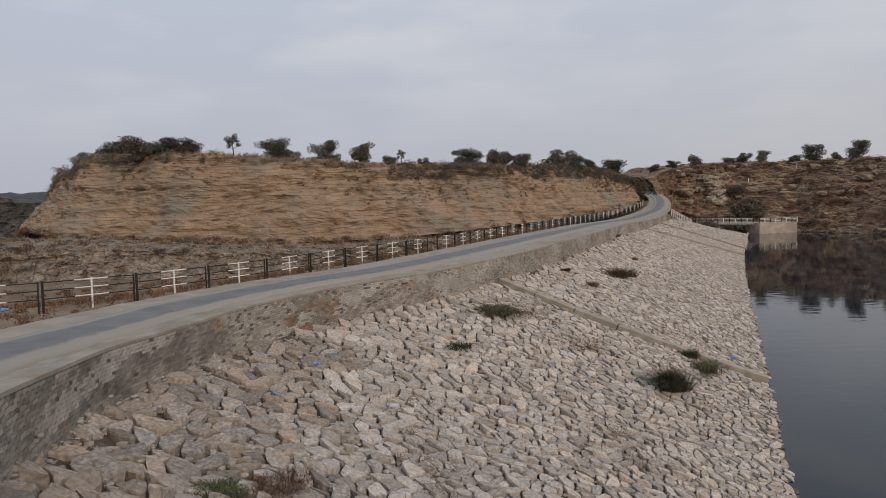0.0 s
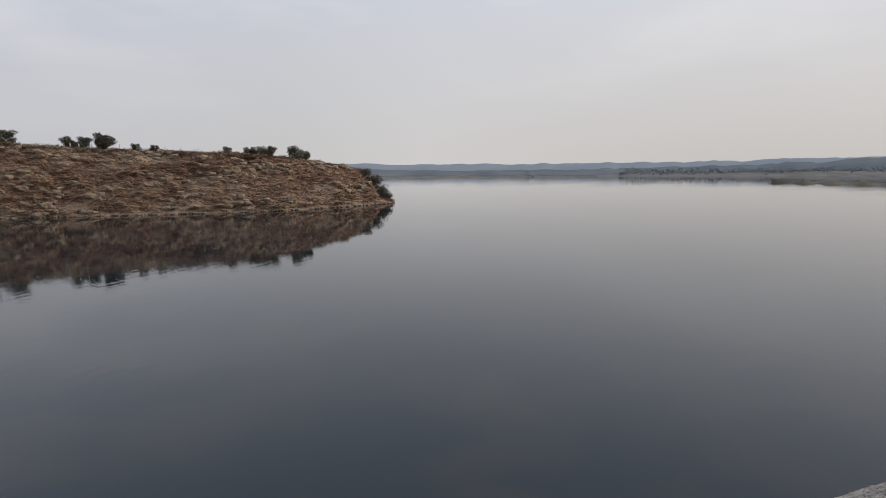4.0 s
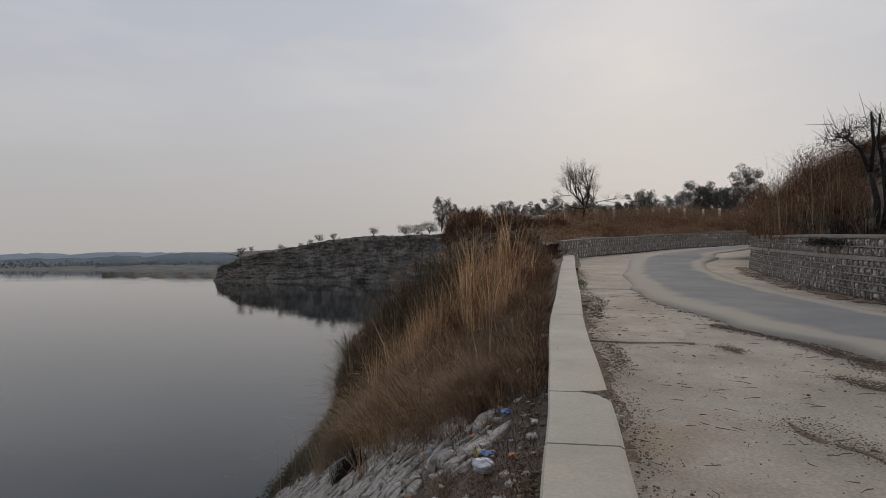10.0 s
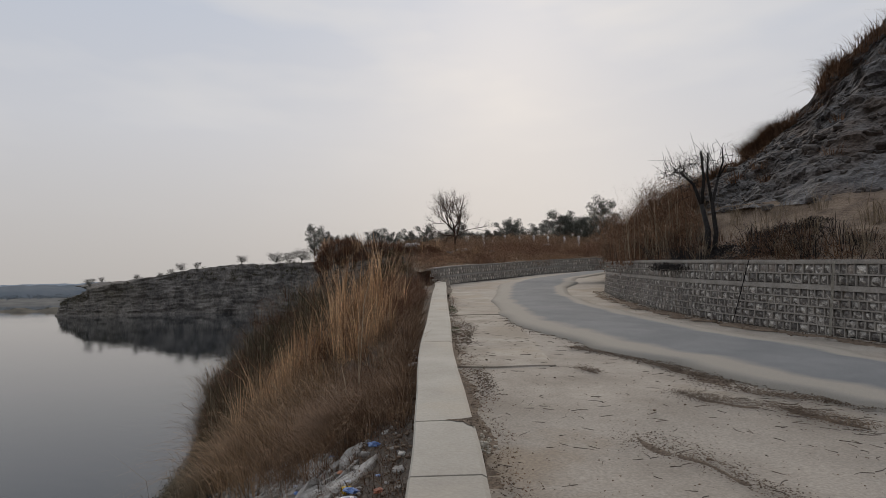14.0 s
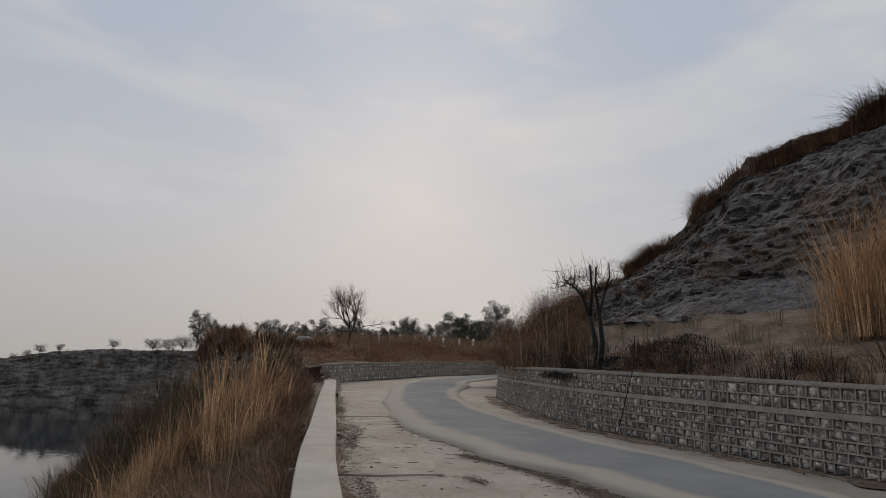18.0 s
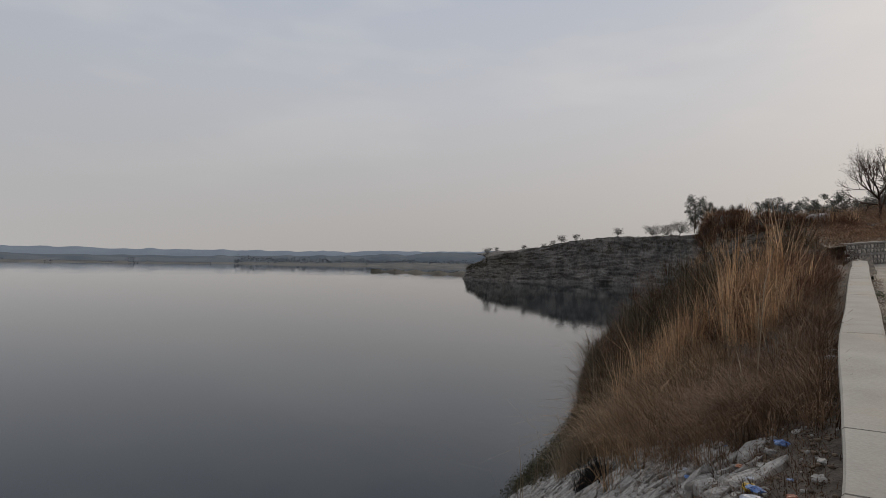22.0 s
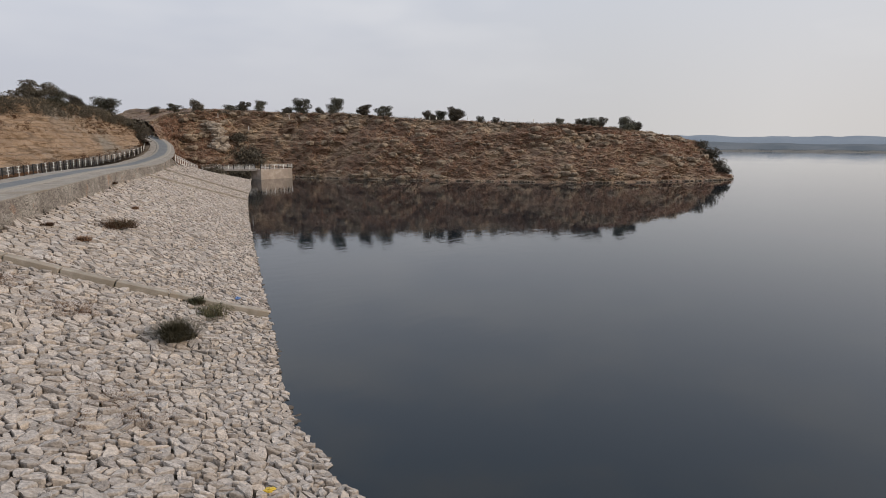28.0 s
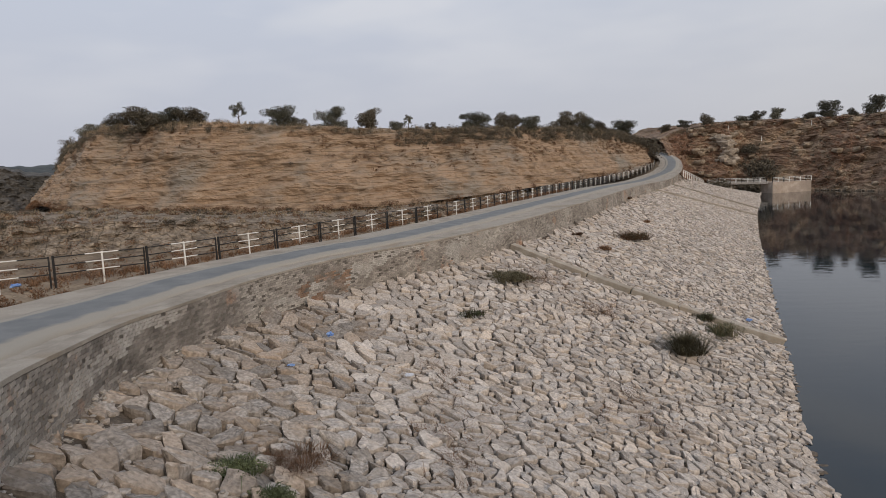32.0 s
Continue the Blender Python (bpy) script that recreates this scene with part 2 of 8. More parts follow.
# ---- materials ----
def material(name, low, high, rough=0.9, scale=3.0, bump=0.3, bump_scale=20.0, metal=0.0, island=0.0, stretch=(1, 1, 1), third=None, spec=0.3, contrast=(0.35, 0.65), fine=0.35, fourth=None, tint=None, crack=0.0, crack_scale=2.0, crack_stretch=(1, 1, 1), fourth_at=(0.54, 0.64)):
    """Two colours mixed by noise at two scales, with relief. island: how far loose pieces differ in tone."""
    mt = bpy.data.materials.new(name)
    mt.use_nodes = True
    nt = mt.node_tree
    b = nt.nodes["Principled BSDF"]
    b.inputs["Roughness"].default_value = rough
    b.inputs["Metallic"].default_value = metal
    b.inputs["Specular IOR Level"].default_value = spec
    geo = nt.nodes.new("ShaderNodeNewGeometry")
    mp = nt.nodes.new("ShaderNodeMapping")
    mp.inputs["Scale"].default_value = stretch
    nt.links.new(geo.outputs["Position"], mp.inputs[0])
    n1 = nt.nodes.new("ShaderNodeTexNoise")
    n1.inputs["Scale"].default_value = scale
    n1.inputs["Detail"].default_value = 7
    n1.inputs["Roughness"].default_value = 0.6
    nt.links.new(mp.outputs[0], n1.inputs["Vector"])
    r = nt.nodes.new("ShaderNodeMapRange")
    r.inputs["From Min"].default_value, r.inputs["From Max"].default_value = contrast
    nt.links.new(n1.outputs["Fac"], r.inputs["Value"])
    c = nt.nodes.new("ShaderNodeMixRGB")
    c.inputs[1].default_value = (*low, 1)
    c.inputs[2].default_value = (*high, 1)
    nt.links.new(r.outputs[0], c.inputs[0])
    col = c.outputs[0]
    if third:
        n3 = nt.nodes.new("ShaderNodeTexNoise")
        n3.inputs["Scale"].default_value = scale * 0.23
        n3.inputs["Detail"].default_value = 5
        nt.links.new(geo.outputs["Position"], n3.inputs["Vector"])
        r3 = nt.nodes.new("ShaderNodeMapRange")
        r3.inputs["From Min"].default_value, r3.inputs["From Max"].default_value = 0.48, 0.66
        nt.links.new(n3.outputs["Fac"], r3.inputs["Value"])
        c3 = nt.nodes.new("ShaderNodeMixRGB")
        c3.inputs[2].default_value = (*third, 1)
        nt.links.new(r3.outputs[0], c3.inputs[0])
        nt.links.new(col, c3.inputs[1])
        col = c3.outputs[0]
    if fourth:
        n4 = nt.nodes.new("ShaderNodeTexNoise")
        n4.inputs["Scale"].default_value = scale * 0.31
        n4.inputs["Detail"].default_value = 8
        n4.inputs["Roughness"].default_value = 0.65
        off = nt.nodes.new("ShaderNodeVectorMath")
        off.inputs[1].default_value = (37.0, 11.0, 5.0)
        nt.links.new(geo.outputs["Position"], off.inputs[0])
        nt.links.new(off.outputs[0], n4.inputs["Vector"])
        r4 = nt.nodes.new("ShaderNodeMapRange")
        r4.inputs["From Min"].default_value, r4.inputs["From Max"].default_value = fourth_at
        nt.links.new(n4.outputs["Fac"], r4.inputs["Value"])
        c4 = nt.nodes.new("ShaderNodeMixRGB")
        c4.inputs[2].default_value = (*fourth, 1)
        nt.links.new(r4.outputs[0], c4.inputs[0])
        nt.links.new(col, c4.inputs[1])
        col = c4.outputs[0]
    if tint:
        fr = nt.nodes.new("ShaderNodeMath")
        fr.operation = "MULTIPLY"
        fr.inputs[1].default_value = 7.31
        nt.links.new(geo.outputs["Random Per Island"], fr.inputs[0])
        fr2 = nt.nodes.new("ShaderNodeMath")
        fr2.operation = "FRACT"
        nt.links.new(fr.outputs[0], fr2.inputs[0])
        rt = nt.nodes.new("ShaderNodeMapRange")
        rt.inputs["From Min"].default_value, rt.inputs["To Max"].default_value = 0.35, 0.75
        nt.links.new(fr2.outputs[0], rt.inputs["Value"])
        ct = nt.nodes.new("ShaderNodeMixRGB")
        ct.inputs[2].default_value = (*tint, 1)
        nt.links.new(rt.outputs[0], ct.inputs[0])
        nt.links.new(col, ct.inputs[1])
        col = ct.outputs[0]
    n2 = nt.nodes.new("ShaderNodeTexNoise")
    n2.inputs["Scale"].default_value = bump_scale
    n2.inputs["Detail"].default_value = 5
    nt.links.new(mp.outputs[0], n2.inputs["Vector"])
    hs = nt.nodes.new("ShaderNodeHueSaturation")
    f = nt.nodes.new("ShaderNodeMapRange")
    f.inputs["From Min"].default_value, f.inputs["From Max"].default_value = 0.3, 0.7
    f.inputs["To Min"].default_value, f.inputs["To Max"].default_value = 1 - fine, 1 + fine
    nt.links.new(n2.outputs["Fac"], f.inputs["Value"])
    val = f.outputs[0]
    height = n2.outputs["Fac"]
    if crack:
        # uneven fissures, as lines between cells
        cmap = nt.nodes.new("ShaderNodeMapping")
        cmap.inputs["Scale"].default_value = crack_stretch
        warp = nt.nodes.new("ShaderNodeMixRGB")
        warp.blend_type = "ADD"
        warp.inputs[0].default_value = 0.35
        nt.links.new(geo.outputs["Position"], warp.inputs[1])
        nt.links.new(n1.outputs["Color"], warp.inputs[2])
        nt.links.new(warp.outputs[0], cmap.inputs[0])
        vo = nt.nodes.new("ShaderNodeTexVoronoi")
        vo.feature = "DISTANCE_TO_EDGE"
        vo.inputs["Scale"].default_value = crack_scale
        nt.links.new(cmap.outputs[0], vo.inputs["Vector"])
        rc = nt.nodes.new("ShaderNodeMapRange")
        rc.inputs["From Max"].default_value = 0.07
        rc.inputs["To Min"].default_value = 1 - crack
        nt.links.new(vo.outputs["Distance"], rc.inputs["Value"])
        mc = nt.nodes.new("ShaderNodeMath")
        mc.operation = "MULTIPLY"
        nt.links.new(val, mc.inputs[0])
        nt.links.new(rc.outputs[0], mc.inputs[1])
        val = mc.outputs[0]
        mh = nt.nodes.new("ShaderNodeMath")
        mh.operation = "MULTIPLY"
        nt.links.new(height, mh.inputs[0])
        nt.links.new(rc.outputs[0], mh.inputs[1])
        height = mh.outputs[0]
    if island:
        for src in (geo.outputs["Random Per Island"], None):
            if src is None:
                oi = nt.nodes.new("ShaderNodeObjectInfo")
                src = oi.outputs["Random"]
            k = nt.nodes.new("ShaderNodeMapRange")
            k.inputs["To Min"].default_value, k.inputs["To Max"].default_value = 1 - island, 1 + island
            nt.links.new(src, k.inputs["Value"])
            m = nt.nodes.new("ShaderNodeMath")
            m.operation = "MULTIPLY"
            nt.links.new(val, m.inputs[0])
            nt.links.new(k.outputs[0], m.inputs[1])
            val = m.outputs[0]
    nt.links.new(val, hs.inputs["Value"])
    nt.links.new(col, hs.inputs["Color"])
    nt.links.new(hs.outputs[0], b.inputs["Base Color"])
    if bump:
        bp = nt.nodes.new("ShaderNodeBump")
        bp.inputs["Strength"].default_value = bump
        bp.inputs["Distance"].default_value = 0.6 / bump_scale
        nt.links.new(height, bp.inputs["Height"])
        nt.links.new(bp.outputs[0], b.inputs["Normal"])
    return mt


def water_material():
    mt = bpy.data.materials.new("lake_water")
    mt.use_nodes = True
    nt = mt.node_tree
    b = nt.nodes["Principled BSDF"]
    b.inputs["Base Color"].default_value = (0.006, 0.013, 0.019, 1)
    b.inputs["Roughness"].default_value = 0.03
    b.inputs["IOR"].default_value = 1.333
    geo = nt.nodes.new("ShaderNodeNewGeometry")
    mp = nt.nodes.new("ShaderNodeMapping")
    mp.inputs["Rotation"].default_value = (0, 0, radians(25))
    mp.inputs["Scale"].default_value = (0.55, 1.5, 1)
    nt.links.new(geo.outputs["Position"], mp.inputs[0])
    n = nt.nodes.new("ShaderNodeTexNoise")
    n.inputs["Scale"].default_value = 0.8
    n.inputs["Detail"].default_value = 3
    nt.links.new(mp.outputs[0], n.inputs["Vector"])
    calm = nt.nodes.new("ShaderNodeTexNoise")
    calm.inputs["Scale"].default_value = 0.02
    nt.links.new(geo.outputs["Position"], calm.inputs["Vector"])
    cm = nt.nodes.new("ShaderNodeMapRange")
    cm.inputs["From Min"].default_value, cm.inputs["From Max"].default_value = 0.4, 0.62
    cm.inputs["To Min"].default_value, cm.inputs["To Max"].default_value = 0.35, 1.0
    nt.links.new(calm.outputs["Fac"], cm.inputs["Value"])
    mul = nt.nodes.new("ShaderNodeMath")
    mul.operation = "MULTIPLY"
    nt.links.new(n.outputs["Fac"], mul.inputs[0])
    nt.links.new(cm.outputs[0], mul.inputs[1])
    bp = nt.nodes.new("ShaderNodeBump")
    bp.inputs["Strength"].default_value = 0.24
    bp.inputs["Distance"].default_value = 0.05
    nt.links.new(mul.outputs[0], bp.inputs["Height"])
    nt.links.new(bp.outputs[0], b.inputs["Normal"])
    return mt


def asphalt_material():
    """Worn asphalt that dust covers from its edges; the attribute dust tells how near an edge is."""
    mt = material("worn_grey_asphalt", (0.162, 0.168, 0.171), (0.212, 0.215, 0.214), scale=0.9, bump=0.25, bump_scale=80, rough=0.92, fine=0.12, spec=0.1)
    nt = mt.node_tree
    hs = [n for n in nt.nodes if n.bl_idname == "ShaderNodeHueSaturation"][0]
    src = hs.inputs["Color"].links[0].from_socket
    at = nt.nodes.new("ShaderNodeAttribute")
    at.attribute_name = "dust"
    geo = nt.nodes.new("ShaderNodeNewGeometry")
    n = nt.nodes.new("ShaderNodeTexNoise")
    n.inputs["Scale"].default_value = 1.3
    n.inputs["Detail"].default_value = 8
    nt.links.new(geo.outputs["Position"], n.inputs["Vector"])
    ad = nt.nodes.new("ShaderNodeMath")
    part_n = nt.nodes.new("ShaderNodeMath")
    part_n.operation = "MULTIPLY"
    part_n.inputs[1].default_value = 0.55
    nt.links.new(n.outputs["Fac"], part_n.inputs[0])
    nt.links.new(at.outputs["Fac"], ad.inputs[0])
    nt.links.new(part_n.outputs[0], ad.inputs[1])
    mr = nt.nodes.new("ShaderNodeMapRange")
    mr.inputs["From Min"].default_value, mr.inputs["From Max"].default_value = 0.42, 0.68
    nt.links.new(ad.outputs[0], mr.inputs["Value"])
    mx = nt.nodes.new("ShaderNodeMixRGB")
    mx.inputs[2].default_value = (0.325, 0.295, 0.25, 1)
    nt.links.new(mr.outputs[0], mx.inputs[0])
    nt.links.new(src, mx.inputs[1])
    nt.links.new(mx.outputs[0], hs.inputs["Color"])
    return mt


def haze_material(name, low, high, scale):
    """Land so far off that distance haze is mixed into its base colour."""
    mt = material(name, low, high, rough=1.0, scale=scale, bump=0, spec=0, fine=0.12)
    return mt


M_WATER = water_material()
M_TAN = material("tan_sandstone", (0.23, 0.158, 0.104), (0.345, 0.245, 0.163), scale=0.5, stretch=(0.8, 0.8, 1.5), bump=0.8, bump_scale=5.0, third=(0.235, 0.20, 0.16), fourth=(0.315, 0.22, 0.147), fine=0.12, crack=0.42, crack_scale=0.6, crack_stretch=(0.13, 0.13, 2.0), fourth_at=(0.5, 0.66))
M_LEDGE = material("grey_brown_ledge_rock", (0.125, 0.098, 0.073), (0.31, 0.25, 0.188), scale=0.7, stretch=(1, 1, 0.7), bump=1.0, bump_scale=3.0, crack=0.5, crack_scale=0.6, crack_stretch=(1.3, 1.3, 0.5))
M_DOWNWOOD = material("dim_wooded_hillside", (0.042, 0.05, 0.054), (0.068, 0.076, 0.076), scale=0.06, bump=0.6, bump_scale=0.4)
M_RUSSET = material("russet_dry_scrub", (0.13, 0.07, 0.046), (0.265, 0.15, 0.097), scale=0.6, bump=0, island=0.4)
M_HILL = material("brown_scrub_slope", (0.14, 0.088, 0.06), (0.265, 0.178, 0.122), scale=0.7, stretch=(0.8, 0.8, 1.3), bump=0.9, bump_scale=3.0, third=(0.345, 0.255, 0.17), crack=0.2, crack_scale=0.5, crack_stretch=(0.6, 0.6, 1.4))
M_KNOLL = material("dark_knoll_rock", (0.085, 0.068, 0.053), (0.2, 0.165, 0.128), scale=1.0, bump=1.0, bump_scale=5.0, crack=0.4, crack_scale=0.8, crack_stretch=(0.8, 0.8, 1.4))
M_GREYROCK = material("grey_shale", (0.075, 0.069, 0.065), (0.2, 0.187, 0.174), scale=2.2, stretch=(0.9, 0.9, 1.4), bump=1.0, bump_scale=12.0, contrast=(0.36, 0.66), third=(0.12, 0.095, 0.078), fine=0.4, crack=0.3, crack_scale=2.6, crack_stretch=(0.8, 0.8, 1.5))
M_FARROCK = material("dark_far_rock", (0.095, 0.085, 0.075), (0.225, 0.2, 0.172), scale=0.11, stretch=(1.4, 1.4, 0.9), bump=0.6, bump_scale=0.9, third=(0.15, 0.13, 0.103), fourth=(0.27, 0.24, 0.2), fourth_at=(0.56, 0.68), crack=0.3, crack_scale=0.09, crack_stretch=(1.2, 1.2, 0.6))
M_EARTH = material("dry_earth", (0.115, 0.08, 0.055), (0.215, 0.158, 0.11), scale=1.6, bump=0.8, bump_scale=16, fine=0.3)
M_VALLEY = material("valley_scrub_earth", (0.12, 0.085, 0.055), (0.24, 0.18, 0.12), scale=0.3, bump=0.5, bump_scale=3)
M_STONE = material("pale_riprap_limestone", (0.315, 0.28, 0.248), (0.455, 0.408, 0.367), scale=7, bump=0.6, bump_scale=12, island=0.25, third=(0.385, 0.335, 0.29), spec=0.2, fine=0.26, tint=(0.42, 0.35, 0.285))
# darker grey-brown variant of the riprap stone, for blocks near the wall
M_DARKSTONE = material("darker_grey_brown_stone", (0.21, 0.185, 0.162), (0.345, 0.308, 0.274), scale=6, bump=0.6, bump_scale=12, island=0.28, third=(0.26, 0.215, 0.175), spec=0.2, fine=0.26, tint=(0.29, 0.225, 0.17))
M_GREYSTONE = material("pale_grey_pitching_stone", (0.29, 0.265, 0.233), (0.43, 0.40, 0.357), scale=4.0, bump=0.9, bump_scale=16, island=0.2, fine=0.25)
# soil colour, darkened further to paint shade into the gaps between stones
M_GRIT = material("grit_with_gap_shade", (0.075, 0.06, 0.047), (0.16, 0.127, 0.097), scale=3, bump=0.7, bump_scale=18)
M_ASPHALT = asphalt_material()
M_CONCRETE = material("dusty_concrete", (0.27, 0.232, 0.185), (0.40, 0.355, 0.295), scale=1.6, bump=0.35, bump_scale=40, third=(0.275, 0.235, 0.185), fine=0.16, fourth=(0.33, 0.275, 0.21))
M_DUST = material("pale_dust_shoulder", (0.24, 0.207, 0.168), (0.365, 0.322, 0.268), scale=1.0, bump=0.35, bump_scale=40, third=(0.32, 0.285, 0.24), fine=0.18, fourth=(0.27, 0.22, 0.165))
M_COPING = material("cement_coping", (0.375, 0.345, 0.29), (0.45, 0.42, 0.36), scale=1.5, bump=0.2, bump_scale=40, fine=0.07, third=(0.34, 0.305, 0.255), fourth=(0.42, 0.375, 0.305))
M_BRICK = material("weathered_brick", (0.15, 0.13, 0.112), (0.27, 0.24, 0.208), scale=1.1, bump=0.5, bump_scale=40, island=0.3, third=(0.32, 0.29, 0.255), fourth=(0.31, 0.19, 0.128), fine=0.25, fourth_at=(0.6, 0.68))
M_MORTAR = material("old_mortar", (0.085, 0.073, 0.062), (0.17, 0.148, 0.126), scale=1.6, bump=0.5, bump_scale=25, third=(0.34, 0.31, 0.27), fine=0.25)
M_RWSTONE = material("dressed_grey_stone", (0.15, 0.135, 0.12), (0.50, 0.465, 0.41), scale=8, bump=0.9, bump_scale=30, island=0.24, fine=0.25, contrast=(0.47, 0.6), tint=(0.24, 0.2, 0.165))
M_BENDSTONE = material("pale_dressed_stone", (0.25, 0.218, 0.18), (0.54, 0.485, 0.415), scale=5, bump=0.8, bump_scale=16, island=0.28, contrast=(0.36, 0.58))
M_POINTING = material("raised_cement_pointing", (0.24, 0.215, 0.185), (0.34, 0.31, 0.27), scale=3, bump=0.3, bump_scale=30, fine=0.15)
M_BLACK = material("black_railing_paint", (0.012, 0.012, 0.012), (0.03, 0.027, 0.025), scale=8, bump=0.1, rough=0.55)
M_WHITE = material("white_railing_paint", (0.60, 0.58, 0.54), (0.75, 0.73, 0.69), scale=8, bump=0.1, rough=0.6, fine=0.1)
M_BARK = material("dry_bark", (0.07, 0.052, 0.04), (0.14, 0.11, 0.085), scale=14, bump=0.6, bump_scale=40)
M_BURNT = material("charred_bark", (0.012, 0.011, 0.010), (0.035, 0.03, 0.027), scale=14, bump=0.6, bump_scale=40)
# hilltop leaf colours, lightened to include distance haze
M_LEAF = material("hazed_olive_leaves", (0.07, 0.069, 0.051), (0.14, 0.132, 0.098), scale=2, bump=0, island=0.35)
M_LEAFDARK = material("dark_scrub_leaves", (0.064, 0.056, 0.042), (0.125, 0.105, 0.077), scale=2, bump=0, island=0.35)
M_LEAFGREEN = material("fresh_green_leaves", (0.045, 0.058, 0.028), (0.095, 0.11, 0.055), scale=2, bump=0, island=0.35)
M_STRAW = material("golden_dry_grass", (0.24, 0.135, 0.07), (0.54, 0.36, 0.205), scale=1.5, bump=0, island=0.5)
M_BROWNGRASS = material("brown_dry_scrub", (0.092, 0.051, 0.03), (0.205, 0.117, 0.066), scale=1.5, bump=0, island=0.45)
M_PALEGRASS = material("pale_dry_grass", (0.22, 0.165, 0.105), (0.36, 0.28, 0.19), scale=1.5, bump=0, island=0.3)
M_OLIVEGRASS = material("olive_undergrowth", (0.042, 0.038, 0.02), (0.092, 0.076, 0.04), scale=1.5, bump=0, island=0.4)
# distance haze is painted into these three base colours
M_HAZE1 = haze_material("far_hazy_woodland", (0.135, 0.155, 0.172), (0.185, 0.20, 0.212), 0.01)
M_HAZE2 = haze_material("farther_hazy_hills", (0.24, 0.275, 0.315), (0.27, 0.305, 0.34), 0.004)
M_FARGROUND = haze_material("far_hazed_shore", (0.15, 0.148, 0.138), (0.225, 0.215, 0.195), 0.03)
M_PLASTIC = material("white_plastic_bag", (0.45, 0.46, 0.50), (0.6, 0.61, 0.65), scale=6, bump=0.5, rough=0.45, fine=0.12)
M_YELLOW = material("yellow_wrapper", (0.60, 0.40, 0.03), (0.70, 0.48, 0.06), scale=10, bump=0.2, rough=0.4, fine=0.1)
M_BLUE = material("blue_wrapper", (0.07, 0.16, 0.42), (0.25, 0.36, 0.58), scale=10, bump=0.2, rough=0.4, fine=0.1)
M_RED = material("red_brown_wrapper", (0.35, 0.10, 0.05), (0.45, 0.20, 0.10), scale=10, bump=0.2, rough=0.4, fine=0.1)
# leaf green greyed with distance haze in the colour itself
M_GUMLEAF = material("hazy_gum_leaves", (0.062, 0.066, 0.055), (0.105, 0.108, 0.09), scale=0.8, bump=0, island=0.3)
M_BRUSH = material("red_brown_brush", (0.13, 0.066, 0.04), (0.235, 0.127, 0.074), scale=1.2, bump=0, island=0.45)
M_TWIG = material("reddish_dry_twigs", (0.07, 0.045, 0.034), (0.135, 0.088, 0.064), scale=2, bump=0, island=0.4)
# twig colour paled by painted distance haze
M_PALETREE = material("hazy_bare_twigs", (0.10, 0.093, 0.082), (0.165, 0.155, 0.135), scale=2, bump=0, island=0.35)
M_WASH = material("flaking_lime_wash", (0.30, 0.275, 0.245), (0.47, 0.435, 0.39), scale=3, bump=0.7, bump_scale=25, fine=0.25, third=(0.33, 0.29, 0.25))
M_DRYBUSH = material("brown_fuzzy_bush", (0.15, 0.09, 0.053), (0.325, 0.205, 0.122), scale=2, bump=0, island=0.45)
M_OUTCROP = material("pale_bare_rock", (0.23, 0.185, 0.14), (0.42, 0.355, 0.285), scale=0.8, bump=0.9, bump_scale=4, crack=0.4, crack_scale=0.8, crack_stretch=(0.6, 0.6, 1.6))
M_PINK = material("stained_pinkish_plaster", (0.36, 0.29, 0.235), (0.50, 0.42, 0.355), scale=0.8, bump=0.3, bump_scale=12, fine=0.15, third=(0.3, 0.25, 0.21))
M_SIDE = material("dark_side_rock", (0.055, 0.05, 0.046), (0.125, 0.113, 0.1), scale=0.2, bump=0.8, bump_scale=1.5, third=(0.05, 0.047, 0.04), crack=0.3, crack_scale=0.2)
M_REDBRICK = material("orange_red_brick", (0.27, 0.155, 0.098), (0.40, 0.27, 0.19), scale=3, bump=0.5, bump_scale=40, island=0.3, fine=0.25, third=(0.3, 0.25, 0.21))
# reed and earth tone with some distance haze mixed in
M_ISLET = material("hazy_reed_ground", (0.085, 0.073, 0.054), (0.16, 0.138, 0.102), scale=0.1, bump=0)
M_BUSH = material("olive_brown_bush", (0.075, 0.068, 0.04), (0.175, 0.152, 0.092), scale=3, bump=0, island=0.45)
M_PALEROCK = material("pale_outcrop_rock", (0.165, 0.122, 0.086), (0.35, 0.275, 0.197), scale=0.8, bump=0.9, bump_scale=4, crack=0.4, crack_scale=0.8, crack_stretch=(0.6, 0.6, 1.6))
M_SOIL = material("dark_crumbly_soil", (0.10, 0.073, 0.052), (0.19, 0.143, 0.104), scale=6, bump=1.0, bump_scale=40, fine=0.4)

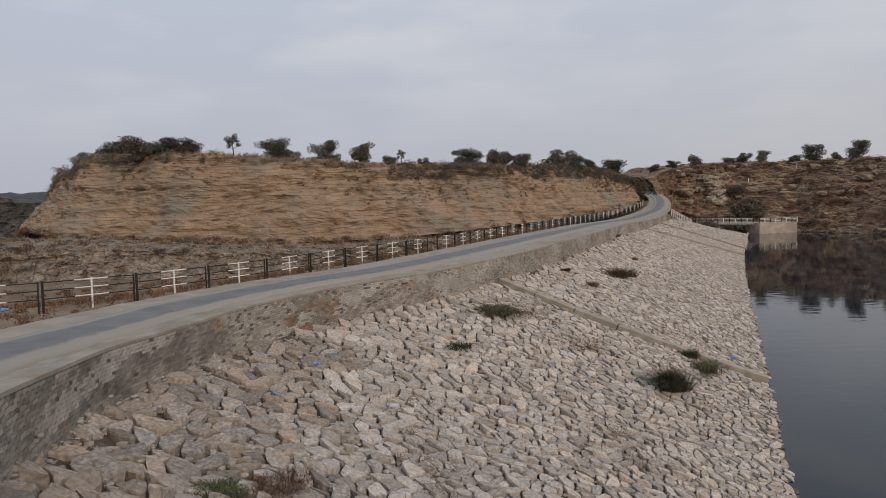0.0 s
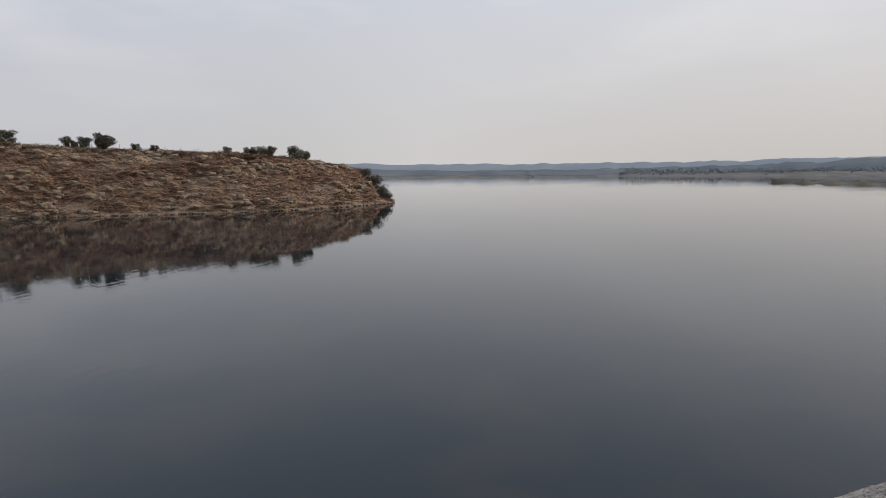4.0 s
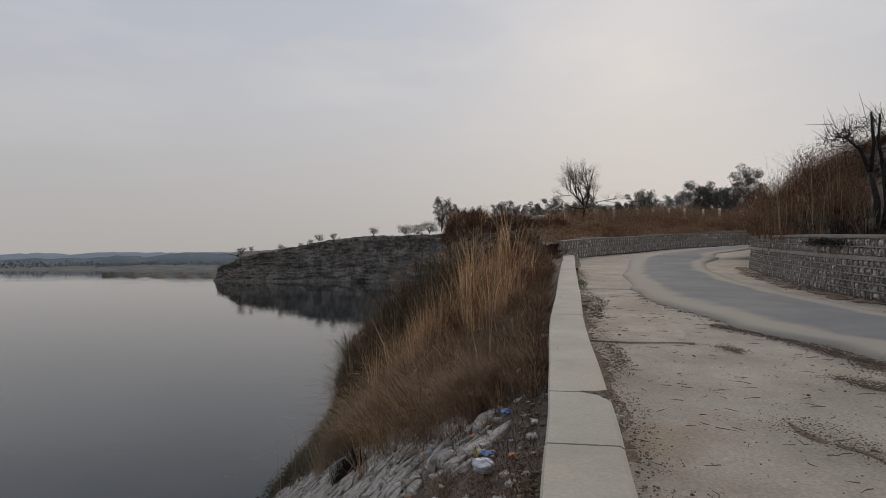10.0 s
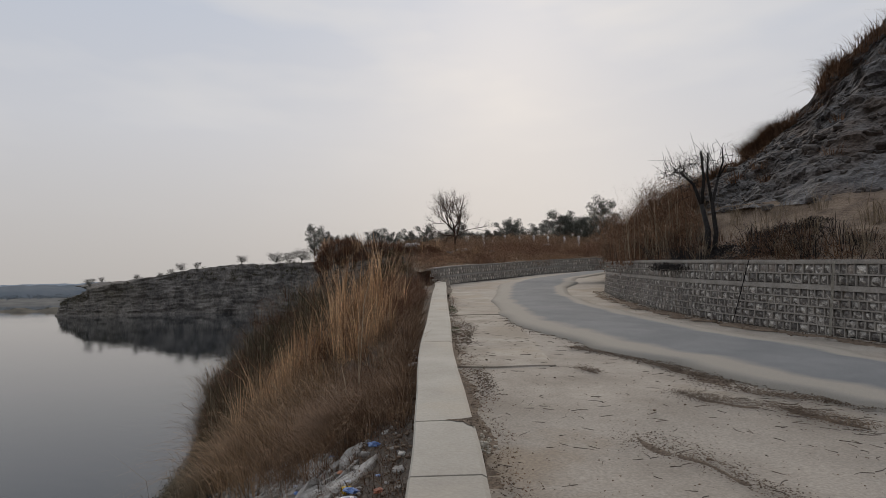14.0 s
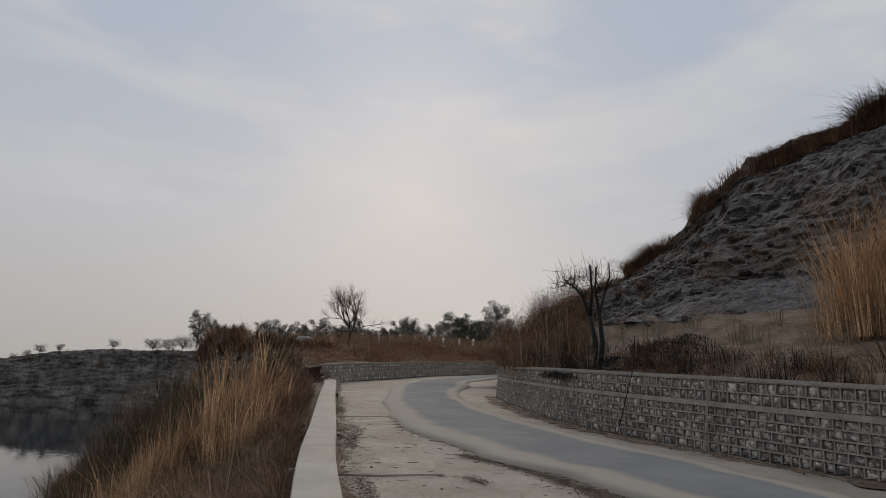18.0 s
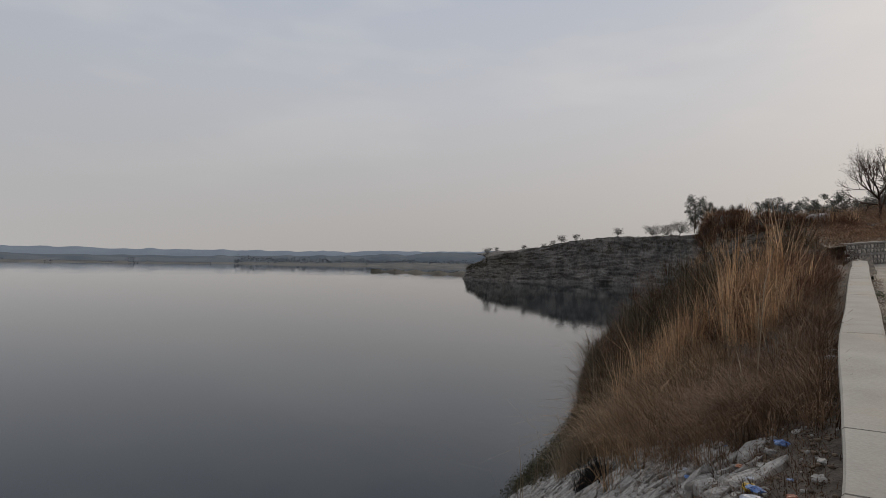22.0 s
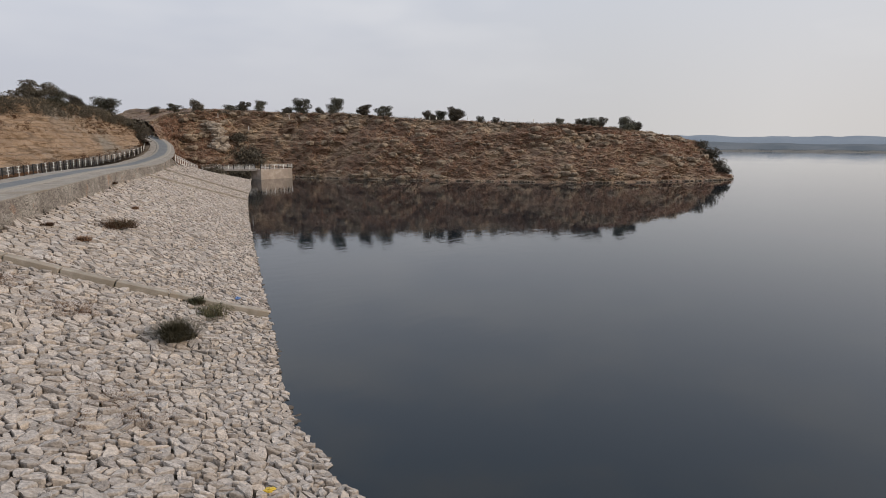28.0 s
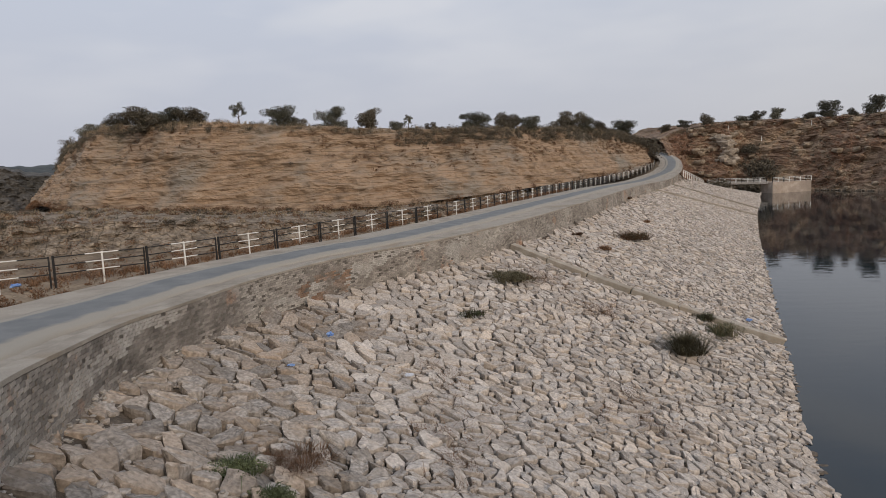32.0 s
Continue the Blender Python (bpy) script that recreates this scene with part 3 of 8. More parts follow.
# ---- the plan: the water-side edge of the road, from the far end over the dam to the bend ----
# x, y, top of the wall, road level, asphalt from, asphalt to, full width
# the far end and the dam
STATIONS = [
    (56, 206, 13.6, 13.6, 0.4, 3.4, 4.2), (60.5, 178, 11.6, 11.6, 0.4, 3.4, 4.2), (57, 155, 9.4, 9.4, 0.5, 3.6, 4.8),
    (50.5, 136, 7.2, 7.2, 1.2, 4.6, 6.2), (44.4, 123, 6.4, 6.35, 2.4, 5.8, 7.6), (23.3, 80.6, 6.4, 6.35, 2.6, 6.0, 7.8),
    (10.2, 52.8, 6.4, 6.35, 2.6, 6.0, 7.8), (3.4, 39.3, 6.4, 6.35, 2.2, 5.5, 7.3), (-1.5, 31.2, 6.4, 6.35, 1.7, 4.9, 6.6),
    (-5.1, 26.7, 6.42, 6.36, 1.4, 4.5, 6.1), (-7.3, 21.8, 6.5, 6.42, 1.3, 4.4, 6.0), (-7.96, 16.5, 6.72, 6.62, 1.2, 4.3, 6.2),
    ]
# the curve up to the straight parapet and round the bend
STATIONS += [
    (-7.96, 13.6, 6.95, 6.82, 1.2, 4.3, 6.6), (-7.3, 10.7, 7.25, 7.1, 1.3, 4.4, 7.0), (-6.2, 7.3, 7.65, 7.47, 1.6, 4.8, 7.4),
    (-4.1, 4.1, 8.1, 7.9, 2.2, 5.4, 7.8), (-1.7, 1.7, 8.42, 8.18, 2.9, 6.0, 8.0), (*at_uw(0, 0)[:2], 8.65, 8.4, 3.6, 6.6, 8.2), (*at_uw(5, 0)[:2], 8.95, 8.7, 5.0, 7.2, 8.6), (*at_uw(6.5, 0)[:2], 9.04, 8.79, 4.2, 6.8, 8.2),
    ]
STATIONS += [
    (*at_uw(8.5, 0)[:2], 9.16, 8.91, 3.5, 6.5, 7.9), (*at_uw(11.5, 0.1)[:2], 9.34, 9.09, 2.3, 5.8, 7.3), (*at_uw(18.8, 0.3)[:2], 9.78, 9.53, 1.9, 4.8, 6.4),
    (*at_uw(24.5, 0.5)[:2], 10.12, 9.87, 2.4, 5.3, 8.0), (*at_uw(30, 0.9)[:2], 10.45, 10.2, 3.0, 6.4, 9.5), (*at_uw(36.7, 4.7)[:2], 10.6, 10.6, 2.2, 5.4, 9.0),
    (*at_uw(44.9, 10)[:2], 11.1, 11.1, 2.2, 5.4, 9.0), (*at_uw(49, 16)[:2], 11.4, 11.4, 2.2, 5.4, 9.0), (*at_uw(52, 26)[:2], 11.8, 11.8, 2.2, 5.4, 9.0)]
LINE = resample(STATIONS, 0.5)
LEFT = side_of(LINE)                       # towards the water
DAM_A = int(np.argmin(np.hypot(LINE[:, 0] - 46, LINE[:, 1] - 126)))
CAMERA_I = int(np.argmin(np.hypot(LINE[:, 0], LINE[:, 1])))
END_I = int(np.argmin(np.hypot(LINE[:, 0] - at_uw(30, 0.9)[0], LINE[:, 1] - at_uw(30, 0.9)[1])))


def strip(i0, i1, inner, outer, rise0, rise1, cross=8):
    """Points between two offsets from the edge, laid on the road's level; inner and outer may be columns of LINE."""
    seg, nrm = LINE[i0:i1], LEFT[i0:i1]
    a = seg[:, inner] if isinstance(inner, int) else np.full(len(seg), inner)
    b = seg[:, outer] if isinstance(outer, int) else np.full(len(seg), outer)
    t = np.linspace(0, 1, cross)
    off = a[:, None] + (b - a)[:, None] * t
    xy = seg[:, None, :2] - nrm[:, None, :] * off[..., None]
    z = seg[:, 3:4] + rise0 + (rise1 - rise0) * t
    return np.concatenate([xy, z[..., None]], -1)


def rough_z(pts, amp, scale, octaves=4):
    q = pts.reshape(-1, 3).copy()
    n = fbm(np.c_[q[:, :2] * scale, np.zeros(len(q))], octaves)
    pts = pts.copy()
    pts[..., 2] += amp * n.reshape(pts.shape[:2])
    return pts


# shoulder bed under the whole road, of dust and worn concrete
bed = strip(0, len(LINE), 0.06, 6, -0.03, -0.03, 34)
put("road_shoulder", grid_mesh("road_shoulder", rough_z(bed, 0.018, 0.9), M_DUST, flip=True), label="dusty pale shoulder of worn concrete and earth beside the road", category="road shoulder", kind="structure")
asph = strip(0, len(LINE), 4, 5, 0.02, 0.02, 24)
edge_n = fbm(np.c_[LINE[:, :2] * 0.9, np.zeros(len(LINE))], 4) * 0.16
broken = np.exp(-((np.arange(len(LINE)) - CAMERA_I - 13) / 10.0) ** 2)
wob = fbm(np.c_[LINE[:, :2] * 2.1, np.ones(len(LINE))], 3) * 0.2 * broken
lift = np.linspace(1, 0, 24)
asph[..., :2] -= LEFT[:, None, :] * ((edge_n + wob)[:, None, None] * (lift[None, :, None] - 0.5) * 2)
asph[:, 1:-1, 2] += (0.004 + 0.035 * broken)[:, None] + 0.05 * np.sin(np.linspace(0, math.pi, 22))
for row, nxt, way in ((0, 1, 1.0), (-1, -2, -1.0)):
    asph[:, nxt, :2] = asph[:, row, :2] - LEFT * 0.035 * way      # a crisp crumbled edge
    asph[:, row, 2] -= 0.09
    asph[:, nxt, 2] = asph[:, 2, 2] - 0.02
road_me = grid_mesh("road", rough_z(asph, 0.006, 1.5), M_ASPHALT, flip=True)
across_t = np.linspace(0, 1, 24)
dust = road_me.attributes.new("dust", "FLOAT", "POINT")
dusty = np.clip((CAMERA_I - np.arange(len(LINE))) / 20, 0, 1)[:, None] * 0.08      # the dam stretch is the dustiest
dust.data.foreach_set("value", (np.clip(1 - np.minimum(across_t / 0.3, (1 - across_t) / 0.24), 0, 1)[None] + dusty).ravel())
put("road", road_me, label="narrow worn grey asphalt road with crumbling edges", category="road", kind="structure")

# pale concrete apron slabs along the parapet past the camera
APRON = tagged(new("apron_slabs"), "cracked concrete apron slabs beside the parapet", "pavement", kind="structure")
cuts = [8.7, 10.6, 13.1, 15.8, 18.6, 22.0, 25.6]
for k in range(len(cuts) - 1):
    u0, u1 = cuts[k] + 0.02, cuts[k + 1] - 0.02
    i0 = CAMERA_I + int(round(cuts[k] * 2))
    w1 = 1.9 + 0.12 * math.sin(k * 2.3)
    us, ws = np.linspace(u0, u1, 8), np.linspace(0.44, w1, 6)
    pts = np.zeros((8, 6, 3))
    tilt = 0.02 * math.sin(k * 1.7)
    for a, u in enumerate(us):
        shift = np.interp(u, [0, 8, 11.5, 18.8, 24.5, 30], [0, 0, 0.05, 0.25, 0.45, 0.8])
        for b, w in enumerate(ws):
            pts[a, b] = at_uw(u + (0.05 * math.sin(5 * w + k) if a in (0, 7) else 0), w + shift, road_z(u) - 0.012 + tilt * (a - 3.5) / 4 * 0.6)
    pts = rough_z(pts, 0.006, 2.0)
    bm = bmesh.new()
    vs = [[bm.verts.new(pts[a, b]) for b in range(6)] for a in range(8)]
    for a in range(7):
        for b in range(5):
            bm.faces.new((vs[a][b], vs[a][b + 1], vs[a + 1][b + 1], vs[a + 1][b]))
    r = bmesh.ops.extrude_face_region(bm, geom=bm.faces[:])
    bmesh.ops.translate(bm, vec=(0, 0, -0.1), verts=[v for v in r["geom"] if isinstance(v, bmesh.types.BMVert)])
    bmesh.ops.recalc_face_normals(bm, faces=bm.faces[:])
    part("slab", bm, M_CONCRETE, APRON)

# ---- lake, ground, far land ----
ang = np.radians(np.arange(0, 361, 3.0))
rad = np.r_[0.0, np.geomspace(12, 4200, 46)]


def ground_level(x, y):
    """Lake bed upstream, a scrubby valley floor downstream of the dam."""
    ax = np.array([0.434, 0.901])
    across = (x - 3.4) * 0.901 - (y - 39.3) * 0.434
    h = np.where(across < -14, np.minimum(2.0, -4 + (-14 - across) * 1.2), -4.0)
    behind = x * ACROSS[0] + y * ACROSS[1]
    return np.where(behind > 9, np.minimum(6.0, -4 + (behind - 9) * 2), h)


gx = (rad[:, None] * np.cos(ang)[None]).ravel()
gy = (rad[:, None] * np.sin(ang)[None]).ravel()
gp = np.c_[gx, gy, ground_level(gx, gy)].reshape(len(rad), len(ang), 3)
put("ground", grid_mesh("ground", gp, M_VALLEY), label="brown dry valley floor and lake bed", category="ground", kind="structure")
AXIS, OVER = np.array([0.434, 0.901]), np.array([0.901, -0.434])     # along the dam, and towards the lake
ws, wt = np.r_[1.0, np.geomspace(3, 4000, 24)], np.r_[-np.geomspace(4000, 4, 22), 0.0, np.geomspace(4, 4000, 22)]
wq = np.array([3.4, 39.3]) + ws[:, None, None] * OVER + wt[None, :, None] * AXIS
wp = np.concatenate([wq, np.zeros((*wq.shape[:2], 1))], -1)
put("water", grid_mesh("water", wp, M_WATER, flip=False), label="still grey lake water with faint ripples", category="water", kind="structure")


def far_ridge(name, az0, az1, r, heights, mat, label, depth=250, seed=0.0, bumps=0.12, step=0.4):
    """A long low ridge on the horizon."""
    az = np.arange(az0, az1 + 0.01, step)
    h = np.interp(az, [a for a, _ in heights], [b for _, b in heights])
    rows = []
    for v, (dr, k) in enumerate(((0, 0), (0.15, 0.55), (0.4, 0.85), (0.7, 1.0), (1.0, 0.9))):
        d = np.array([direction(a) for a in az]) * (r + dr * depth)
        z = -1 + (h + 1) * k * (1 + bumps * fbm(np.c_[az * 0.9 + seed, np.full(len(az), v * 0.4), np.zeros(len(az))], 4))
        rows.append(np.c_[d, z])
    put(name, grid_mesh(name, np.stack(rows), mat, flip=True), label=label, category="far hills", kind="structure")


far_ridge("far_hill_ridge", -135, -20, 3300, [(-135, 78), (-112, 76), (-95, 60), (-80, 54), (-60, 60), (-45, 70), (-20, 80)], M_HAZE2, "hills on the horizon, painted pale blue for haze", 500, 3.0, 0.10)
far_ridge("far_wooded_shore", -135, -40, 1750, [(-135, 44), (-118, 44), (-108, 38), (-98, 24), (-85, 15), (-72, 15), (-60, 20), (-40, 24)], M_HAZE1, "wooded shore far across the lake, painted grey-blue for haze", 300, 8.0, 0.14, 0.2)
far_ridge("far_low_shore", -135, -84, 1150, [(-135, 9), (-110, 8), (-98, 5), (-90, 2.5), (-84, 0.2)], M_FARGROUND, "low shore with fields across the lake, paled by painted haze", 260, 5.0, 0.3, 0.2)
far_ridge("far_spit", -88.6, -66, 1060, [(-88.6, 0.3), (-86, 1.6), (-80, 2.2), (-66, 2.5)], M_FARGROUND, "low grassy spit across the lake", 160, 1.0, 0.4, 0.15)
far_ridge("downstream_ridge", 20, 60, 420, [(20, 20), (30, 23), (34, 25), (36, 25), (45, 28), (60, 30)], M_DOWNWOOD, "dim wooded ridge beyond the valley", 120, 4.0, 0.06, 0.15)
islet = []
for t in np.linspace(0, 1, 60):
    c = np.array(polar(-102.2, 587)[:2]) * (1 - t) + np.array(polar(-116, 470)[:2]) * t
    wdt = 14 * math.sin(math.pi * min(1, t * 3 + 0.02) / 2)
    d = direction(-109)
    islet.append([(*(c + d * wdt * s), -0.5 + 2.9 * (1 - s * s) * (0.8 + 0.3 * math.sin(t * 40))) for s in (-1, -0.5, 0, 0.5, 1)])
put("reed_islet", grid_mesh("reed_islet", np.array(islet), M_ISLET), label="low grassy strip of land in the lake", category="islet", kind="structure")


# ---- cliffs and hills ----
def blocky(q, scale, warp=0.3):
    """Random steps of uneven blocks, -1 to 1."""
    p = q * np.asarray(scale, float)
    w = np.stack([fbm(p * 0.9 + k * 31.7, 2) for k in range(3)], 1)
    i = np.floor(p + warp * w).astype(np.int64)
    return lattice(i[:, 0], i[:, 1], i[:, 2])


def cliff(name, base, crest, mat, label, nu, nv, bulge=0.0, ledge=1.0, rough=1.0, back=40.0, back_rise=0.0, layer=1.3, power=1.0, noise_scale=0.12, back_rows=8, top_round=0.0, fine=0.0, smooth=False, blocks=0.0, block=(0.5, 0.5, 1.4)):
    """A rock slope from a base line to a crest line with stepped strata, and the land behind its crest. Returns the grid."""
    b, c = np.asarray(base, float), np.asarray(crest, float)
    tb = np.linspace(0, 1, nu)

    def along(p, other):
        q = other if len(other) == len(p) else p
        d = np.r_[0, np.cumsum(np.linalg.norm(np.diff(q[:, :2], axis=0), axis=1))]
        d /= d[-1]
        return np.stack([np.interp(tb, d, p[:, k]) for k in range(3)], 1)
    b, c = along(b, b), along(c, b)
    out = c[:, :2] - b[:, :2]
    for _ in range(12):
        out[1:-1] = (out[:-2] + out[1:-1] + out[2:]) / 3
    out /= np.linalg.norm(out, axis=1)[:, None] + 1e-9
    v = np.linspace(0, 1, nv)
    pts = np.zeros((nu, nv, 3))
    pts[..., :2] = b[:, None, :2] + (c - b)[:, None, :2] * (v**power)[None, :, None]
    zz = v * (1 - top_round) + top_round * np.sin(v * math.pi / 2)
    pts[..., 2] = b[:, None, 2] + (c - b)[:, None, 2] * zz[None]
    q = pts.reshape(-1, 3)
    big = fbm(q * noise_scale, 4)
    med = fbm(q * (1.0, 1.0, 2.2) * np.array(0.5), 4)
    zw = q[:, 2] + 0.5 * fbm(np.c_[q[:, :2] * 0.05, np.zeros(len(q))], 3)
    lay = fbm(np.c_[q[:, :2] * 0.03, zw / layer], 2)
    saw = (zw / layer) % 1.0
    push = rough * (1.6 * big + 0.55 * med) + ledge * (0.75 * np.tanh(3 * lay) + 0.35 * (saw - 0.5))
    if fine:
        push = push + fine * (fbm(q * (1.6, 1.6, 3.4), 3) + 0.8 * np.abs(fbm(q * (0.9, 0.9, 1.9) + 40, 3)))
    if blocks:
        push = push + blocks * (0.6 * blocky(q, block) + 0.4 * blocky(q, np.array(block) * 2.3) + 0.5 * blocky(q, np.array(block) * 0.4))
    gate = np.tile(np.clip(np.minimum(v * 12, 1), 0.4, 1), nu)
    o = np.repeat(out, nv, axis=0)
    q[:, :2] -= o * (push * gate)[:, None]
    q[:, 2] += 0.25 * rough * med * gate
    pts = q.reshape(nu, nv, 3)
    if back:
        s = np.linspace(0, 1, back_rows + 1)[1:]
        ext = np.zeros((nu, back_rows, 3))
        ext[..., :2] = pts[:, -1:, :2] + out[:, None, :] * (s * back)[None, :, None]
        ext[..., 2] = pts[:, -1:, 2] + back_rise * s[None] ** 0.7
        e = ext.reshape(-1, 3)
        e[:, 2] += 0.35 * fbm(np.c_[e[:, :2] * 0.12, np.zeros(len(e))], 3)
        pts = np.concatenate([pts, e.reshape(nu, back_rows, 3)], 1)
    put(name, grid_mesh(name, pts, mat, smooth=smooth, flip=True), label=label, category="cliff", kind="structure")
    return pts


def ring(rows):
    return [polar(a, r, z) for a, r, z in rows]


def up(r, el):
    return 10 + r * math.tan(radians(el))


# the tan cliff across the valley, with a scrubby ledge and a lower cliff under it
TAN = cliff("tan_cliff", ring([(35.0, 230, 6), (35.2, 175, 5), (34.6, 135, up(135, -1.3)), (32.6, 120, up(120, -2.0)), (24.4, 106, up(106, -2.6)), (14.9, 100, up(100, -3.3)), (4.6, 100, up(100, -3.2)), (-5, 106, up(106, -2.4)), (-11.3, 122, up(122, -1.7)), (-15.5, 140, up(140, -1.0)), (-17.8, 152, up(152, -0.3)), (-17.0, 190, 11)]),
            ring([(30.5, 240, up(240, 2.2)), (31.5, 182, up(182, 2.6)), (31.6, 145, up(145, 3.0)), (29.4, 130, up(130, 4.5)), (23.9, 116, up(116, 4.8)), (15.0, 110, up(110, 4.45)), (4.3, 111, up(111, 3.7)), (-4.2, 117, up(117, 3.4)), (-11.0, 133, up(133, 3.1)), (-15, 150, up(150, 2.4)), (-17.2, 160, up(160, 1.5)), (-15.8, 195, 15)]),
            M_TAN, "layered tan sandstone cliff with dry scrub along its top", 640, 150, fine=0.07, ledge=0.3, rough=0.9, blocks=0.14, block=(0.12, 0.12, 1.1), back=60, back_rise=2.0, layer=1.1)
LOWER = cliff("lower_cliff", ring([(48, 105, 0), (40, 92, 0), (36.4, 84, up(84, -6)), (28, 78, 1), (20, 76, 1), (10, 80, 1), (0, 88, 1.5), (-8, 100, 2)]),
              ring([(48, 112, 5), (40, 97, up(97, -2.8)), (36.4, 90, up(90, -2.7)), (28, 84, up(84, -3.3)), (20, 82, up(82, -3.9)), (10, 85, up(85, -4.4)), (0, 92, up(92, -3.6)), (-8, 104, up(104, -2.8))]),
              M_LEDGE, "low broken rock step with scrub above the valley", 300, 50, fine=0.2, ledge=0.4, rough=0.8, blocks=0.45, block=(0.6, 0.6, 0.8), back=34, back_rise=0.6, layer=1.0)
cliff("grey_side_cliff", ring([(32.5, 215, up(215, -2.8)), (36, 210, up(210, -2.8)), (42, 205, up(205, -2.9)), (50, 200, up(200, -3))]), ring([(32.5, 226, up(226, 0.6)), (35.2, 222, up(222, 1.0)), (36.4, 220, up(220, 1.4)), (42, 216, up(216, 1.7)), (50, 212, up(212, 1.9))]),
                  M_SIDE, "dark grey broken cliff farther down the valley", 90, 40, fine=0.3, ledge=0.4, rough=1.6, blocks=0.7, block=(0.2, 0.2, 0.3), back=60, back_rise=2.0, layer=2.0)
# the brown headland across the water
HEAD = cliff("brown_headland", [(56, 150, 5), (66, 168, -0.6), (84, 164, -0.6), (93, 156, -0.6), (101, 138, -0.6), (113.5, 119, -0.6), (124, 103, -0.6), (134, 89.5, -0.6), (150, 80, -0.6), (166, 73, -0.6), (184, 69.5, -0.6), (193, 74, -0.6), (200, 90, -0.6), (205, 130, -0.6)],
             ring([(-18.5, 186, up(186, 1.6)), (-20.5, 192, up(192, 2.35)), (-25, 196, up(196, 2.7)), (-29.5, 195, up(195, 2.5)), (-35, 188, up(188, 2.5)), (-42, 182, up(182, 2.1)), (-48.5, 179, up(179, 1.85)), (-54, 179, up(179, 1.72)), (-58.5, 186, up(186, 1.5)), (-62, 195, up(195, 1.2)), (-64.8, 206, up(206, 0.6)), (-66, 213, 11), (-64.0, 226, 12), (-56, 250, 13)]),
             M_HILL, "brown rocky headland with ledges and dry scrub above the water", 460, 100, fine=0.25, ledge=0.3, rough=1.3, blocks=0.4, block=(0.4, 0.4, 0.7), back=70, back_rise=2.5, layer=1.7, power=0.85, top_round=0.25)
# rising ground where the road leaves behind the hills
PASS = cliff("pass_rise", ring([(-10, 184, 8.5), (-14, 184, 8.5), (-16.4, 185, 8.5), (-17.8, 186, 8.5), (-19.0, 187, 8.8), (-20.5, 189, 9.5), (-23, 192, 11)]), ring([(-10, 245, up(245, 1.9)), (-14, 245, up(245, 1.9)), (-16.8, 243, up(243, 1.8)), (-18.6, 240, up(240, 1.85)), (-20.5, 238, up(238, 2.1)), (-23, 236, up(236, 2.3))]),
             M_HILL, "scrubby rise where the road leaves between the hills", 80, 30, ledge=0.2, rough=0.8, back=60, back_rise=1)
# the dark cliff at the far side of the bay
FAR = cliff("dark_bay_cliff", ring([(-112.0, 520, -0.6), (-111.3, 430, -0.6), (-110.8, 371, -0.6), (-113.5, 352, -0.6), (-116.8, 345, -0.6), (-120.5, 336, -0.6), (-124.2, 336, -0.6), (-128, 325, -0.6), (-134, 300, -0.6), (-142, 240, -0.6)]),
            ring([(-113.2, 530, 8), (-112.4, 440, 8), (-111.5, 380, up(380, -0.3)), (-113.3, 361, up(361, 0.6)), (-116.8, 353, up(353, 1.3)), (-120.8, 344, up(344, 2.2)), (-124.2, 343, up(343, 2.6)), (-128, 333, up(333, 2.65)), (-134, 308, up(308, 2.75)), (-142, 248, 22)]),
            M_FARROCK, "dark grey layered cliff over the far bay", 300, 70, fine=0.2, ledge=0.5, rough=1.8, blocks=0.5, block=(0.1, 0.1, 0.22), smooth=True, back=120, back_rise=3, layer=3.4, noise_scale=0.05)
# the shaly hill over the retaining wall
RW_LINE = [at_uw(-14, 22, 8.2), at_uw(-6, 16.5, 8.3), at_uw(0, 12.6, 8.42), at_uw(4, 10.3, 8.62), at_uw(8, 8.3, 8.88), at_uw(11.3, 7.3, 9.07), at_uw(13, 6.75, 9.18), at_uw(16.6, 6.35, 9.4), at_uw(18.6, 6.5, 9.52), at_uw(21.5, 6.7, 9.7), at_uw(24, 7.2, 9.85), at_uw(26.5, 8.6, 10.0), at_uw(29, 11, 10.15)]
BENCH = cliff("bare_bench", [(x - 0.1, y - 0.5, z + 1.15) for x, y, z in RW_LINE[:-1]] + [at_uw(30, 13, 11.2), at_uw(33, 18, 11.6)],
              ring([(150, 22, up(22, 10)), (165, 20.5, up(20.5, 7.6)), (175, 19.5, up(19.5, 7.2)), (-175, 20, up(20, 7.0)), (-170, 22, up(22, 6.8)), (-165, 26, up(26, 6.5)), (-161, 31, up(31, 5.0)), (-158.5, 38, up(38, 3.8)), (-160, 48, up(48, 3.9))]),
              M_EARTH, "bare earth bench with burnt scrub above the retaining wall", 200, 36, ledge=0.0, rough=0.22, back=0, noise_scale=0.4)
